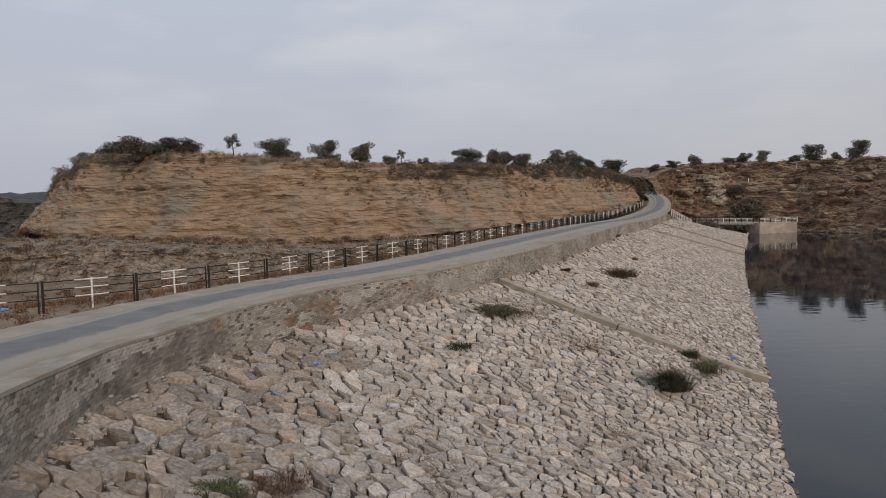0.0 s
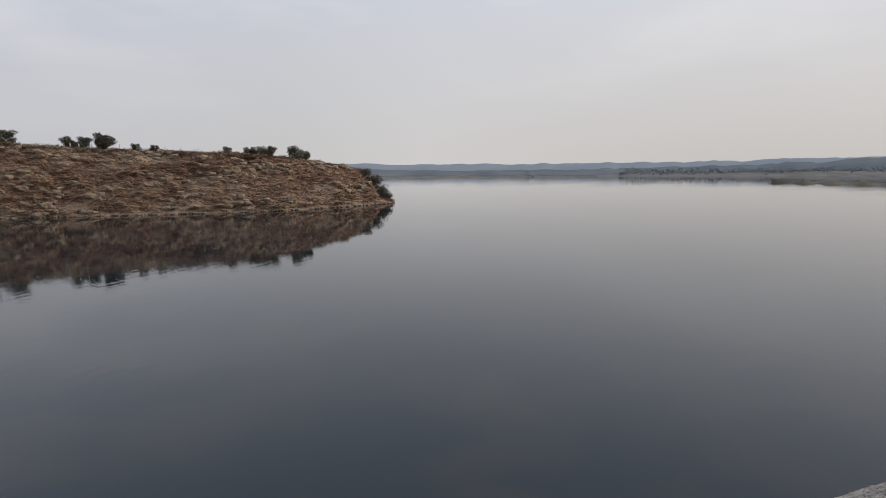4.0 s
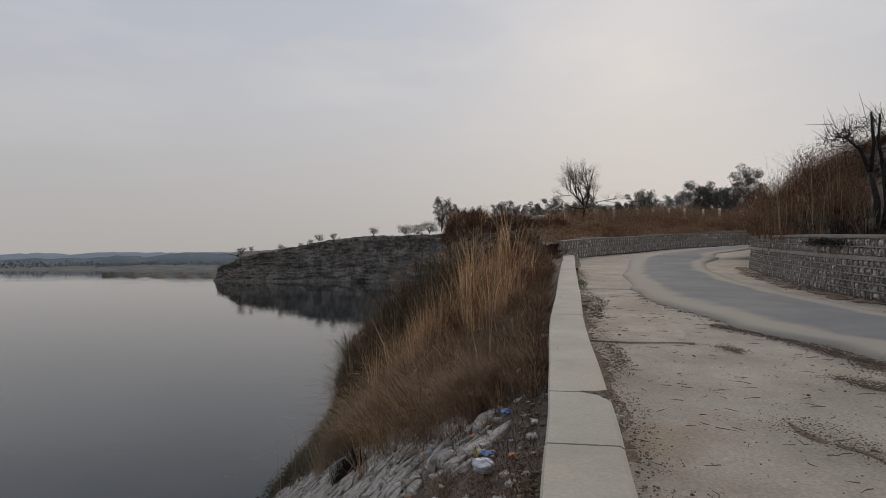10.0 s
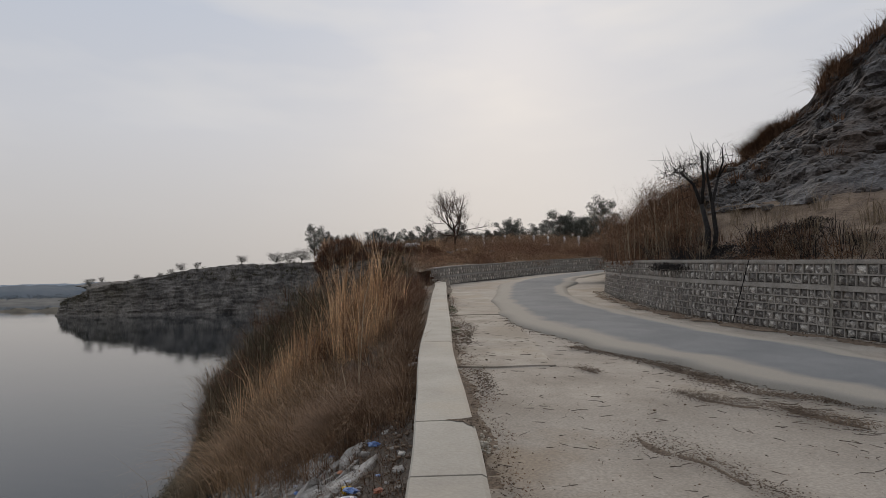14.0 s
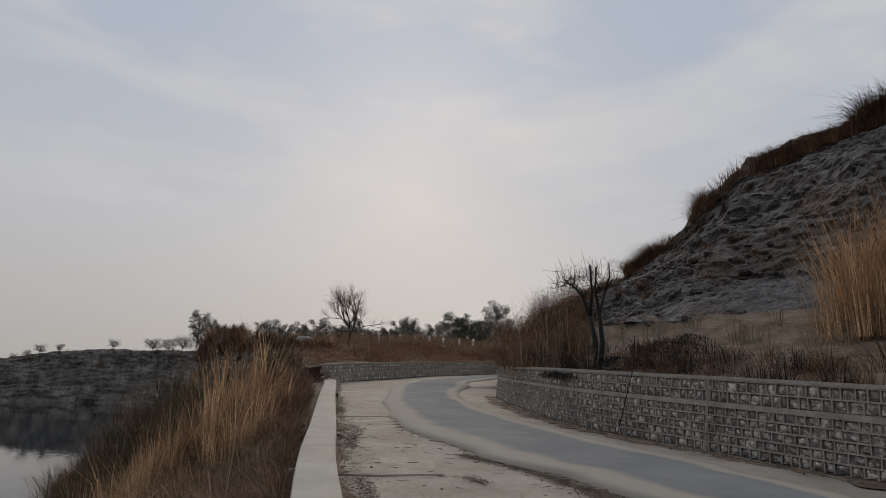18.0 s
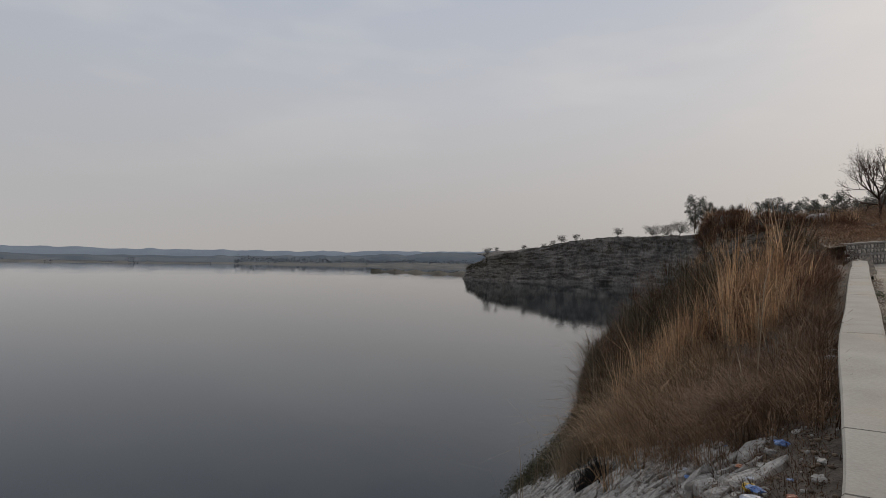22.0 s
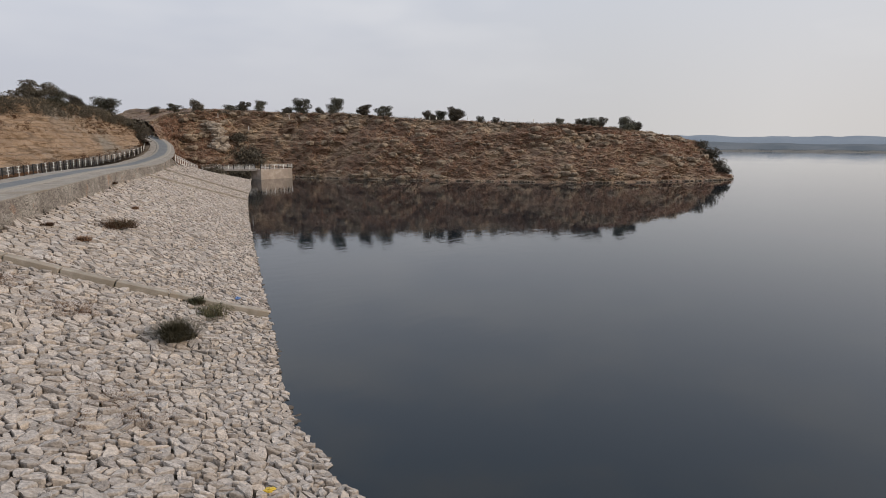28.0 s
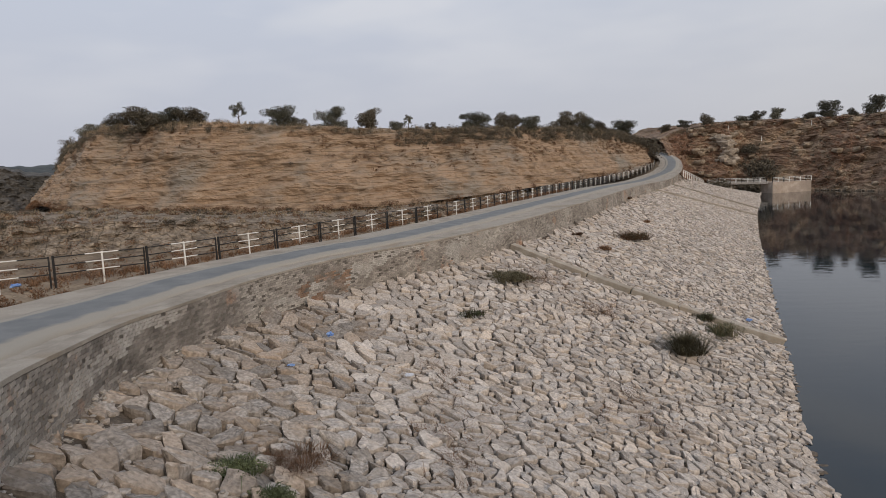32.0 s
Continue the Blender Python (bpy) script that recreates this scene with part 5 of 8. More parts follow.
# ---- spillway bridge and abutment ----
def spillway():
    root = tagged(new("spillway_bridge"), "small concrete spillway bridge with white railings over the water", "bridge")
    p0, p1, p2 = np.array([70.0, 161.5]), np.array([78.6, 154.6]), np.array([89.6, 157.2])

    def block(a, b, half, z0, z1, mat, nm, label="", bevel=0.05):
        bm = bmesh.new()
        L = np.linalg.norm(b - a)
        add_box(bm, (0, -half, z0), (L, half, z1), bevel=bevel)
        bmesh.ops.transform(bm, matrix=Matrix.Translation((*a, 0)) @ Matrix.Rotation(math.atan2(*(b - a)[::-1]), 4, "Z"), verts=bm.verts[:])
        return part(nm, bm, mat, root, label)
    block(p1, p2, 2.0, -1.5, 2.75, M_PINK, "abutment", "stained concrete abutment block")
    block(np.array([67.0, 163.2]), p1 + (p1 - p0) * 0.02, 1.2, 2.35, 2.95, M_WASH, "deck", "pale bridge deck")
    block(p0 + (1.5, -1.4), p0 + (2.3, -2.1), 1.0, -1.5, 2.4, M_CONCRETE, "pier")
    for a, b, n in ((np.array([67.4, 162.8]), p1, 10), (p1, p2, 7)):
        t = (b - a) / np.linalg.norm(b - a)
        o = np.array([t[1], -t[0]]) * (1.1 if n == 10 else 1.9)
        if o[1] > 0:
            o = -o
        for k in range(n + 1):
            q = a + (b - a) * k / n + o
            bm = bmesh.new()
            add_box(bm, (q[0] - 0.09, q[1] - 0.09, 2.7), (q[0] + 0.09, q[1] + 0.09, 3.95), bevel=0.02)
            part("post", bm, M_WHITE if k % 2 else M_BLACK, root)
        for z in (3.2, 3.55, 3.88):
            bm = bmesh.new()
            pipe(bm, (*(a + o), z), (*(b + o), z), 0.05)
            part("rail", bm, M_WHITE, root)
    a, b = np.array([46.5, 124.8, 6.5]), np.array([66.0, 162.5, 2.8])
    for k in range(13):
        q = a + (b - a) * k / 12
        bm = bmesh.new()
        add_box(bm, (q[0] - 0.08, q[1] - 0.08, q[2] - 0.6), (q[0] + 0.08, q[1] + 0.08, q[2] + 0.95), bevel=0.02)
        part("post", bm, M_WHITE, root)
    for z in (0.5, 0.9):
        bm = bmesh.new()
        pipe(bm, a + (0, 0, z), b + (0, 0, z), 0.045)
        part("rail", bm, M_WHITE, root)


spillway()


# ---- plants ----
def blades(pos, height, spread, per, width, rs, lean=0.35, curl=0.25):
    """Tapering bent blades from each foot: vertices and triangles."""
    pos = np.repeat(np.asarray(pos, float), per, axis=0)
    n = len(pos)
    h = np.repeat(np.broadcast_to(np.asarray(height, float), (n // per,)), per) * rs.uniform(0.45, 1.05, n)
    a = rs.uniform(0, 2 * math.pi, n)
    out = np.c_[np.cos(a), np.sin(a), np.zeros(n)]
    side = np.c_[-np.sin(a + rs.normal(0, 0.6, n)), np.cos(a), np.zeros(n)]
    foot = pos + out * (spread * np.sqrt(rs.uniform(0, 1, n)))[:, None]
    l = np.abs(rs.normal(0, lean, n))
    mid = foot + out * (h * 0.45 * l)[:, None] + np.c_[np.zeros((n, 2)), h * 0.55]
    tip = foot + out * (h * (l + curl * rs.uniform(0, 1, n)))[:, None] + np.c_[np.zeros((n, 2)), h * (1 - 0.3 * l)]
    w = side * (width * rs.uniform(0.6, 1.3, n))[:, None]
    v = np.stack([foot - w, foot + w, mid + w * 0.7, mid - w * 0.7, tip], 1).reshape(-1, 3)
    i = np.arange(n)[:, None] * 5
    f = np.concatenate([i + [0, 1, 2], i + [0, 2, 3], i + [3, 2, 4]])
    return v, f


def leafage(centres, radii, per, leaf, rs, flat=0.75, hollow=0.35):
    """Small leaf triangles scattered through uneven clumps."""
    c = np.repeat(np.asarray(centres, float), per, axis=0)
    r = np.repeat(np.asarray(radii, float), per)
    n = len(c)
    d = rs.normal(size=(n, 3))
    d /= np.linalg.norm(d, axis=1)[:, None]
    k = rs.uniform(hollow, 1.0, n) ** 0.6
    k *= 1 + 0.25 * fbm(c * 0.7 + d * 1.7, 2)
    p = c + d * (r * k)[:, None] * (1, 1, flat)
    a, b = rs.normal(size=(n, 3)), rs.normal(size=(n, 3))
    a /= np.linalg.norm(a, axis=1)[:, None]
    b /= np.linalg.norm(b, axis=1)[:, None]
    s = (leaf * rs.uniform(0.5, 1.3, n))[:, None]
    v = np.stack([p - a * s, p + a * s * 0.6 + b * s * 0.5, p + b * s], 1).reshape(-1, 3)
    return v, np.arange(3 * n).reshape(-1, 3)


def stuff(name, chunks, mat, label, category):
    v, f, n = [], [], 0
    for a, b in chunks:
        v.append(a)
        f.append(b + n)
        n += len(a)
    return put(name, mesh_data(name, np.concatenate(v), np.concatenate(f), mat), label=label, category=category, kind="stuff")


def tree(name, seed, height, spread, bare, leaves, leaf, mat, label, category="tree", trunk=None, limbs=7, lean=0.15, bark=None, group="", low=0.05, clump=(0.34, 0.55), round_crown=True, leader=False):
    """A tapered trunk that forks into limbs, and a crown of leaf clumps at their ends; at the origin."""
    rs = np.random.default_rng(seed)
    root = tagged(new(name), label, category, group)
    r0 = trunk or height * 0.028
    pieces, ends = [], []
    top = np.array([lean * height * rs.normal() * 0.4, lean * height * rs.normal() * 0.4, height * bare])
    fork = np.array([0, 0, 0.0])
    if leader:
        top = np.array([lean * height * 0.3 * rs.normal(), lean * height * 0.3 * rs.normal(), height * 0.9])
    pieces.append(tube([(0, 0, -0.3), top * 0.5 + rs.normal(0, 0.03, 3) * height, top], [r0 * 1.25, r0 * (0.75 if leader else 1), r0 * (0.12 if leader else 0.75)], 7))
    for k in range(limbs):
        a = 2 * math.pi * (k + rs.uniform(-0.3, 0.3)) / limbs
        e = top + np.array([math.cos(a) * spread * rs.uniform(0.5, 1.0), math.sin(a) * spread * rs.uniform(0.5, 1.0), (height - top[2]) * rs.uniform(low, 0.92)])
        base = top * rs.uniform(0.75, 1)
        if leader:
            g = bare + (0.95 - bare) * (k + 0.5) / limbs
            base = top * (g / 0.9) * 0.94
            reach = spread * (0.45 + 0.75 * math.sin(math.pi * (1 - g) ** 0.7)) * rs.uniform(0.75, 1.1)
            a = 2.4 * k + rs.uniform(-0.4, 0.4)
            e = base + np.array([math.cos(a) * reach, math.sin(a) * reach, reach * rs.uniform(0.35, 0.8)])
        m = base + (e - base) * 0.5 + np.array([0, 0, -0.06 * height * rs.uniform(-1, 1)])
        pieces.append(tube([base, m, e], [r0 * 0.55, r0 * 0.35, r0 * 0.12], 5))
        ends.append(e)
        for q in range(3):
            e2 = m + (e - m) * rs.uniform(0.2, 0.9) + rs.normal(0, 0.16, 3) * spread + (0, 0, 0.12 * height * rs.random())
            pieces.append(tube([m + (e - m) * 0.2 * q, (m + e2) / 2, e2], [r0 * 0.22, r0 * 0.15, r0 * 0.05], 4))
            ends.append(e2)
    v, f = merge(pieces)
    put("trunk", mesh_data("trunk", v, f, bark or M_BARK, True), root)
    if leaves:
        ends = np.array(ends)
        if round_crown:
            d = rs.normal(size=(16, 3))
            d *= (rs.uniform(0.3, 0.95, 16) / np.linalg.norm(d, axis=1))[:, None]
            ends = np.concatenate([ends[::2], d * (spread * 0.8, spread * 0.8, height * 0.42) + (top[0], top[1], height * 0.5)])
        v, f = leafage(ends, spread * rs.uniform(clump[0], clump[1], len(ends)), max(2, leaves // len(ends)), leaf, rs)
        put("crown", mesh_data("crown", v, f, mat), root)
    return root


def drop(grid, x, y):
    """Height of a terrain grid at a place of the plan."""
    g = grid.reshape(-1, 3)
    return float(g[((g[:, 0] - x) ** 2 + (g[:, 1] - y) ** 2).argmin(), 2])


ACACIA = [tree("acacia_tree", 11 + k, 3.0, 1.35 + 0.2 * (k % 2), 0.08, 7600, 0.13, M_LEAF if k % 2 else M_LEAFDARK, "olive acacia tree on the hilltop, leaves lightened for haze", limbs=7, group="hilltop trees") for k in range(4)]
TALL = [tree("slender_tree", 31 + k, 4.0, 1.0, 0.3, 3600, 0.13, M_LEAF, "slender sparse tree on the hilltop", limbs=8, group="hilltop trees", leader=True, round_crown=False, clump=(0.3, 0.5)) for k in range(1)]
SCRUB = [tree("scrub_bush", 41 + k, 1.3, 1.25, 0.08, 1900, 0.14, M_LEAFDARK, "low dusty thorn bush on dry ground", "bush", limbs=9, trunk=0.05, group="thorn bushes") for k in range(3)]
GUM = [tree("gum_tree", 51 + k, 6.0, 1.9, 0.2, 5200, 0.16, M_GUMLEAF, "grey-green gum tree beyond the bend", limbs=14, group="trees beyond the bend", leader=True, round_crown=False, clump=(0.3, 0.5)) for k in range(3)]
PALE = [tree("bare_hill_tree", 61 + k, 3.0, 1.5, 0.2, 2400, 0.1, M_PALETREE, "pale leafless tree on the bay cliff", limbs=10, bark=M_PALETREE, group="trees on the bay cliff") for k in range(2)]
FIRST = {}


def plant(proto, x, y, z, scale, turn=None, wide=1.0):
    """Stand a copy of a prototype at a place; the first one is the prototype itself."""
    m = Matrix.Translation((x, y, z)) @ Matrix.Rotation(turn if turn is not None else rng.uniform(0, 6.28), 4, "Z")
    if proto.name not in FIRST:
        FIRST[proto.name] = proto
        ob = proto
        ob.matrix_basis = m
    else:
        ob = copy_thing(FIRST[proto.name], m)
    ob.scale = (scale * wide, scale * wide, scale)
    return ob


# azimuth, distance behind the viewer's spot, height, width factor
TOP_TREES = [(26.4, 122, 3.0, 1.7), (24.8, 121, 2.6, 1.5), (22.2, 119, 2.3, 1.5), (15.4, 114, 2.8, 1.2), (13.9, 114, 1.6, 1.2), (11.0, 114, 3.0, 0.9), (7.9, 115, 2.7, 1.1), (5.0, 114, 1.5, 1.2), (1.9, 116, 1.3, 1.2), (-2.3, 120, 2.2, 1.6), (-4.8, 122, 3.0, 1.1), (-7.0, 124, 2.0, 1.5), (-10.9, 137, 3.0, 1.4), (-12.2, 139, 2.2, 1.0), (-13.7, 146, 2.3, 1.0), (-15.4, 154, 3.0, 1.3), (28.3, 131, 2.4, 1.5), (30.3, 137, 2.2, 1.4)]
for k, (az, r, h, wd) in enumerate(TOP_TREES):
    x, y, _ = polar(az, r)
    plant(ACACIA[k % 4], x, y, drop(TAN, x, y) - 0.35 - 0.2 * h, h / 1.9, wide=wd)
for az, r, h in ((18.9, 115, 3.6), (4.0, 118, 2.4)):
    x, y, _ = polar(az, r)
    plant(TALL[0], x, y, drop(TAN, x, y) - 0.1, h / 4.0)
HEAD_TREES = [(-25.3, 200, 2.4, 1.6), (-26.2, 200, 2.2, 1.5), (-27.6, 200, 2.6, 1.0), (-29.6, 199, 2.2, 1.4), (-31.2, 197, 3.7, 1.1), (-32.7, 195, 2.3, 1.0), (-34.2, 194, 3.6, 1.1), (-36.4, 191, 2.8, 1.5), (-38.4, 189, 2.8, 1.3), (-42.6, 186, 2.6, 1.3), (-43.7, 186, 2.4, 1.3), (-45.0, 186, 3.8, 1.2), (-47.4, 184, 2.0, 0.9), (-48.8, 184, 1.5, 1.3), (-54.6, 184, 1.9, 1.1), (-56.4, 187, 3.0, 1.2), (-57.3, 188, 3.0, 1.2), (-58.2, 189, 2.8, 1.1), (-60.3, 193, 3.2, 1.2), (-61.0, 194, 3.2, 1.0), (-20.6, 196, 1.8, 1.5), (-19.0, 200, 2.0, 1.5)]
for k, (az, r, h, wd) in enumerate(HEAD_TREES):
    x, y, _ = polar(az, r)
    plant(ACACIA[(k * 3 + 1) % 4], x, y, drop(HEAD, x, y) - 0.3 - 0.15 * h, h / 2.2, wide=wd * 0.9)
x, y, _ = polar(-22.7, 196)
plant(ACACIA[2], x, y, drop(HEAD, x, y) - 0.1, 2.1, wide=0.75)
for az, r, h in ((-67.3, 208, 4.0), (-68.0, 203, 3.4), (-68.6, 200, 2.6), (-66.5, 210, 3.0)):
    x, y, _ = polar(az, r)
    plant(SCRUB[0], x, y, max(0.0, drop(HEAD, x, y) - 0.6), h / 1.4, wide=0.9)
for az, r, h, wd in ((-113.2, 376, 5, 1.0), (-114, 380, 3, 1.0), (-118.3, 370, 3, 1.0), (-119.2, 368, 3.4, 1.0), (-121.3, 362, 4, 1.0), (-124.9, 358, 4.4, 1.3), (-128, 350, 6, 1.4), (-129.2, 348, 6.5, 1.4), (-130.2, 346, 7, 1.4), (-116.5, 370, 2.6, 1.2)):
    x, y, _ = polar(az, r)
    plant(PALE[int(-az) % 2], x, y, drop(FAR, x, y) - 0.3, h / 2.7, wide=wd)
x, y, _ = polar(-120.0, 366)
plant(PALE[0], x, y, drop(FAR, x, y) - 0.2, 1.6, wide=1.2)
# skyline beyond the bend
for k in range(54):
    az = -131.5 - k * 0.52 + rng.normal(0, 0.25)
    x, y, _ = polar(az, 118 + rng.uniform(-8, 25))
    plant(GUM[k % 3], x, y, up(118, 3.35), rng.uniform(0.65, 1.1) * (1.25 if az < -154 else 0.55 if az > -137 else 0.85), wide=0.9)
x, y, _ = polar(-131.4, 92)
plant(GUM[0], x, y, up(92, 3.4), 0.66, wide=0.9)

def twig_tree(seed, height, label):
    """A small tree of rising, forking branches that end in fine twigs and a few dry leaves."""
    r = np.random.default_rng(seed)
    root = tagged(new("sparse_tree"), label, "tree")
    pieces, ends = [], []

    def grow(p, d, length, rad, depth):
        q = p + d * length
        pieces.append(tube([p, (p + q) / 2 + r.normal(0, 0.04 * length, 3), q], [rad, rad * 0.85, rad * 0.65], 6 if depth < 2 else 3))
        if depth >= 3:
            ends.append(q)
        if depth == 4:
            return
        for _ in range(4 if depth else 7):
            e = d + r.normal(0, 0.5 if depth else 0.55, 3) + (0, 0, 0.12)
            start = p + d * length * r.uniform(0.45, 1.0)
            grow(start, e / np.linalg.norm(e), length * r.uniform(0.6, 0.82), rad * 0.55, depth + 1)
    grow(np.array([0, 0, -0.2]), np.array([0.05, 0.02, 1.0]), height * 0.34, height * 0.015, 0)
    v, f = merge(pieces)
    put("trunk", mesh_data("trunk", v, f, M_TWIG, True), root)
    v, f = leafage(np.array(ends), np.full(len(ends), height * 0.035), 6, height * 0.007, r)
    put("crown", mesh_data("crown", v, f, M_TWIG), root, label="few dry reddish leaves")
    return root


BARE = twig_tree(77, 7.4, "sparse tree with thin reddish twigs on the scrubby rise")
x, y, _ = polar(-144.6, 52)
BARE.matrix_basis = Matrix.Translation((x, y, drop(RISE, x, y) - 0.1))
BURNT = tagged(new("burnt_tree"), "charred forked tree above the retaining wall", "tree")
bt = np.random.default_rng(83)
limbs = []
for pts, rad in ((((0, 0, -0.2), (0.05, 0.0, 0.8), (-0.12, 0.05, 1.5)), (0.13, 0.10, 0.08)), (((0.1, 0.05, -0.2), (0.22, 0.1, 0.7), (0.2, 0.0, 1.5), (0.35, 0.1, 2.2)), (0.10, 0.09, 0.07, 0.045)), (((-0.12, 0.05, 1.5), (-0.35, 0.1, 2.1), (-0.75, 0.2, 2.5), (-1.0, 0.2, 2.55)), (0.075, 0.06, 0.04, 0.02)),
                 (((-0.12, 0.05, 1.5), (0.0, 0.0, 2.2), (-0.1, 0.1, 3.0)), (0.07, 0.055, 0.035)), (((0.2, 0.0, 1.5), (0.05, 0.1, 2.3), (0.15, 0.0, 2.9)), (0.06, 0.045, 0.03)), (((0.35, 0.1, 2.2), (0.5, 0.1, 2.6), (0.45, 0.2, 3.0)), (0.045, 0.035, 0.02)), (((0.35, 0.1, 2.2), (0.65, 0.0, 2.5)), (0.04, 0.02))):
    limbs.append(tube(pts, [q * 0.72 for q in rad], 7))
for q in range(230):
    s0 = np.array([(-0.9, 0.2, 2.45), (-0.5, 0.1, 2.3), (-0.1, 0.1, 2.7), (0.45, 0.1, 2.6), (-0.7, 0.15, 2.5), (-0.35, 0.1, 2.0), (0.15, 0.0, 2.5), (-0.9, 0.2, 2.5), (-0.6, 0.15, 2.6)][q % 9]) + bt.normal(0, 0.16, 3)
    e0 = s0 + bt.normal(0, 0.26, 3) + (-0.08, 0, 0.14)
    limbs.append(tube([s0, (s0 + e0) / 2 + bt.normal(0, 0.05, 3), e0], [0.009, 0.006, 0.003], 3))
v, f = merge(limbs)
put("trunk", mesh_data("trunk", v, f, M_BURNT, True), BURNT)
v, f = leafage(np.array([(-0.95, 0.2, 2.6), (-0.6, 0.2, 2.75), (-0.2, 0.1, 2.9), (-1.1, 0.1, 2.4)]), np.array([0.5, 0.5, 0.45, 0.4]), 260, 0.02, bt)
put("crown", mesh_data("crown", v, f, M_LEAFDARK), BURNT, label="few dry leaves")
x, y, _ = polar(-167.0, 17.6)
BURNT.matrix_basis = Matrix.Translation((x, y, drop(BENCH, x, y) - 0.1)) @ Matrix.Rotation(radians(-13), 4, "Z") @ Matrix.Scale(0.98, 4) @ Matrix.Rotation(math.pi, 4, "Z")

# scrub on the tan cliff's top, its ledge, and the other slopes
def pick(grid, n, u0, u1, v0, v1, rs):
    nu, nv = grid.shape[:2]
    a = rs.uniform(u0, u1, n) * (nu - 1)
    b = rs.uniform(v0, v1, n) * (nv - 1)
    return grid[a.astype(int), b.astype(int)]


rs = np.random.default_rng(21)
top = np.concatenate([pick(TAN, 300, 0.28, 0.97, 0.86, 0.97, rs), pick(TAN, 130, 0.24, 0.42, 0.8, 0.96, rs), pick(TAN, 620, 0.6, 0.97, 0.74, 0.97, rs), pick(TAN, 260, 0.16, 0.34, 0.6, 0.97, rs), np.repeat(pick(TAN, 34, 0.17, 0.33, 0.78, 0.97, rs), 6, axis=0) + rs.normal(0, 0.7, (204, 3))])
ledge_p = np.concatenate([pick(LOWER, 260, 0.05, 0.95, 0.85, 1.0, rs), pick(LOWER, 160, 0.05, 0.95, 0.1, 0.8, rs), pick(TAN, 160, 0.2, 0.6, 0.0, 0.03, rs), pick(TAN, 160, 0.2, 0.97, 0.0, 0.035, rs)])
stuff("cliff_top_scrub", [leafage(top, rs.uniform(0.4, 1.35, len(top)), 170, 0.15, rs), leafage(pick(TAN, 70, 0.3, 0.97, 0.45, 0.85, rs), rs.uniform(0.25, 0.6, 70), 60, 0.12, rs)], M_LEAFDARK, "dark dry scrub along the cliff top", "scrub")
ts = np.concatenate([pick(TAN, 900, 0.55, 0.97, 0.42, 0.95, rs), pick(TAN, 260, 0.25, 0.55, 0.6, 0.95, rs)])
ts = ts[fbm(ts * 0.1, 3) > -0.1]
stuff("cliff_face_scrub", [leafage(ts, rs.uniform(0.2, 0.7, len(ts)), 90, 0.11, rs, flat=0.7)], M_BROWNGRASS, "brown scrub hanging on the cliff face", "scrub")
ps = pick(PASS, 420, 0.0, 1.0, 0.05, 1.0, rs)
stuff("saddle_scrub", [leafage(ps, rs.uniform(0.3, 1.1, len(ps)), 80, 0.16, rs, flat=0.7)], M_BRUSH, "red-brown scrub on the saddle where the road leaves", "scrub")
ls = np.concatenate([pick(LOWER, 420, 0.0, 1.0, 0.82, 1.0, rs), pick(LOWER, 700, 0.0, 0.6, 0.86, 1.0, rs), pick(LOWER, 120, 0.0, 1.0, 0.05, 0.6, rs)])
ls = ls[fbm(ls * 0.15, 2) > -0.1]
stuff("ledge_dark_scrub", [leafage(ls, rs.uniform(0.3, 0.9, len(ls)), 130, 0.11, rs, flat=0.7)], M_LEAFDARK, "dark scrub on the ledge below the cliff", "scrub")
stuff("ledge_scrub", [leafage(ledge_p, rs.uniform(0.4, 1.0, len(ledge_p)), 150, 0.12, rs)], M_BROWNGRASS, "brown scrub on the ledge under the cliff", "scrub")
gp2 = np.concatenate([pick(TAN, 1500, 0.3, 0.97, 0.88, 1.0, rs), pick(LOWER, 700, 0.0, 1.0, 0.87, 1.0, rs)])
stuff("cliff_dry_grass", [blades(gp2, 0.7, 0.5, 12, 0.03, rs)], M_PALEGRASS, "pale dry grass on the cliff top and ledges", "grass")
hp = pick(HEAD, 9000, 0.03, 0.98, 0.08, 0.97, rs)
hp = hp[fbm(hp * 0.12, 3) > -0.3]
stuff("headland_scrub", [leafage(hp, rs.uniform(0.25, 0.8, len(hp)), 34, 0.19, rs, flat=0.6)], M_RUSSET, "russet dry scrub over the headland", "scrub")
hp2 = np.concatenate([pick(HEAD, 900, 0.05, 0.98, 0.06, 0.92, rs), pick(HEAD, 420, 0.05, 0.62, 0.88, 0.99, rs)])
hp2 = hp2[(fbm(hp2 * 0.09 + 7, 3) > 0.0) | (np.arange(len(hp2)) > 800)]
stuff("headland_dark_bushes", [leafage(hp2, rs.uniform(0.4, 1.2, len(hp2)), 90, 0.17, rs, flat=0.7)], M_LEAFDARK, "dark bushes on the headland slope", "scrub")
hp3 = pick(HEAD, 1800, 0.02, 1.0, 0.86, 1.0, rs)
stuff("headland_grass", [blades(hp3, 0.55, 0.6, 9, 0.04, rs)], M_PALEGRASS, "straw-coloured grass on the headland top", "grass")
fp = pick(FAR, 500, 0.1, 0.95, 0.6, 0.95, rs)
stuff("bay_cliff_scrub", [leafage(fp, rs.uniform(0.5, 1.6, len(fp)), 50, 0.35, rs)], M_OLIVEGRASS, "dark scrub on the bay cliff", "scrub")
x, y, _ = polar(-25.8, 184)
plant(SCRUB[1], x, y, drop(HEAD, x, y) - 0.2, 3.4, wide=1.0)
x, y, _ = polar(-25.6, 192)
plant(SCRUB[2], x, y, drop(HEAD, x, y) - 0.2, 2.2)
x, y, _ = polar(-17.6, 158)
plant(SCRUB[0], x, y, drop(TAN, x, y) - 0.6, 3.5, wide=0.75)
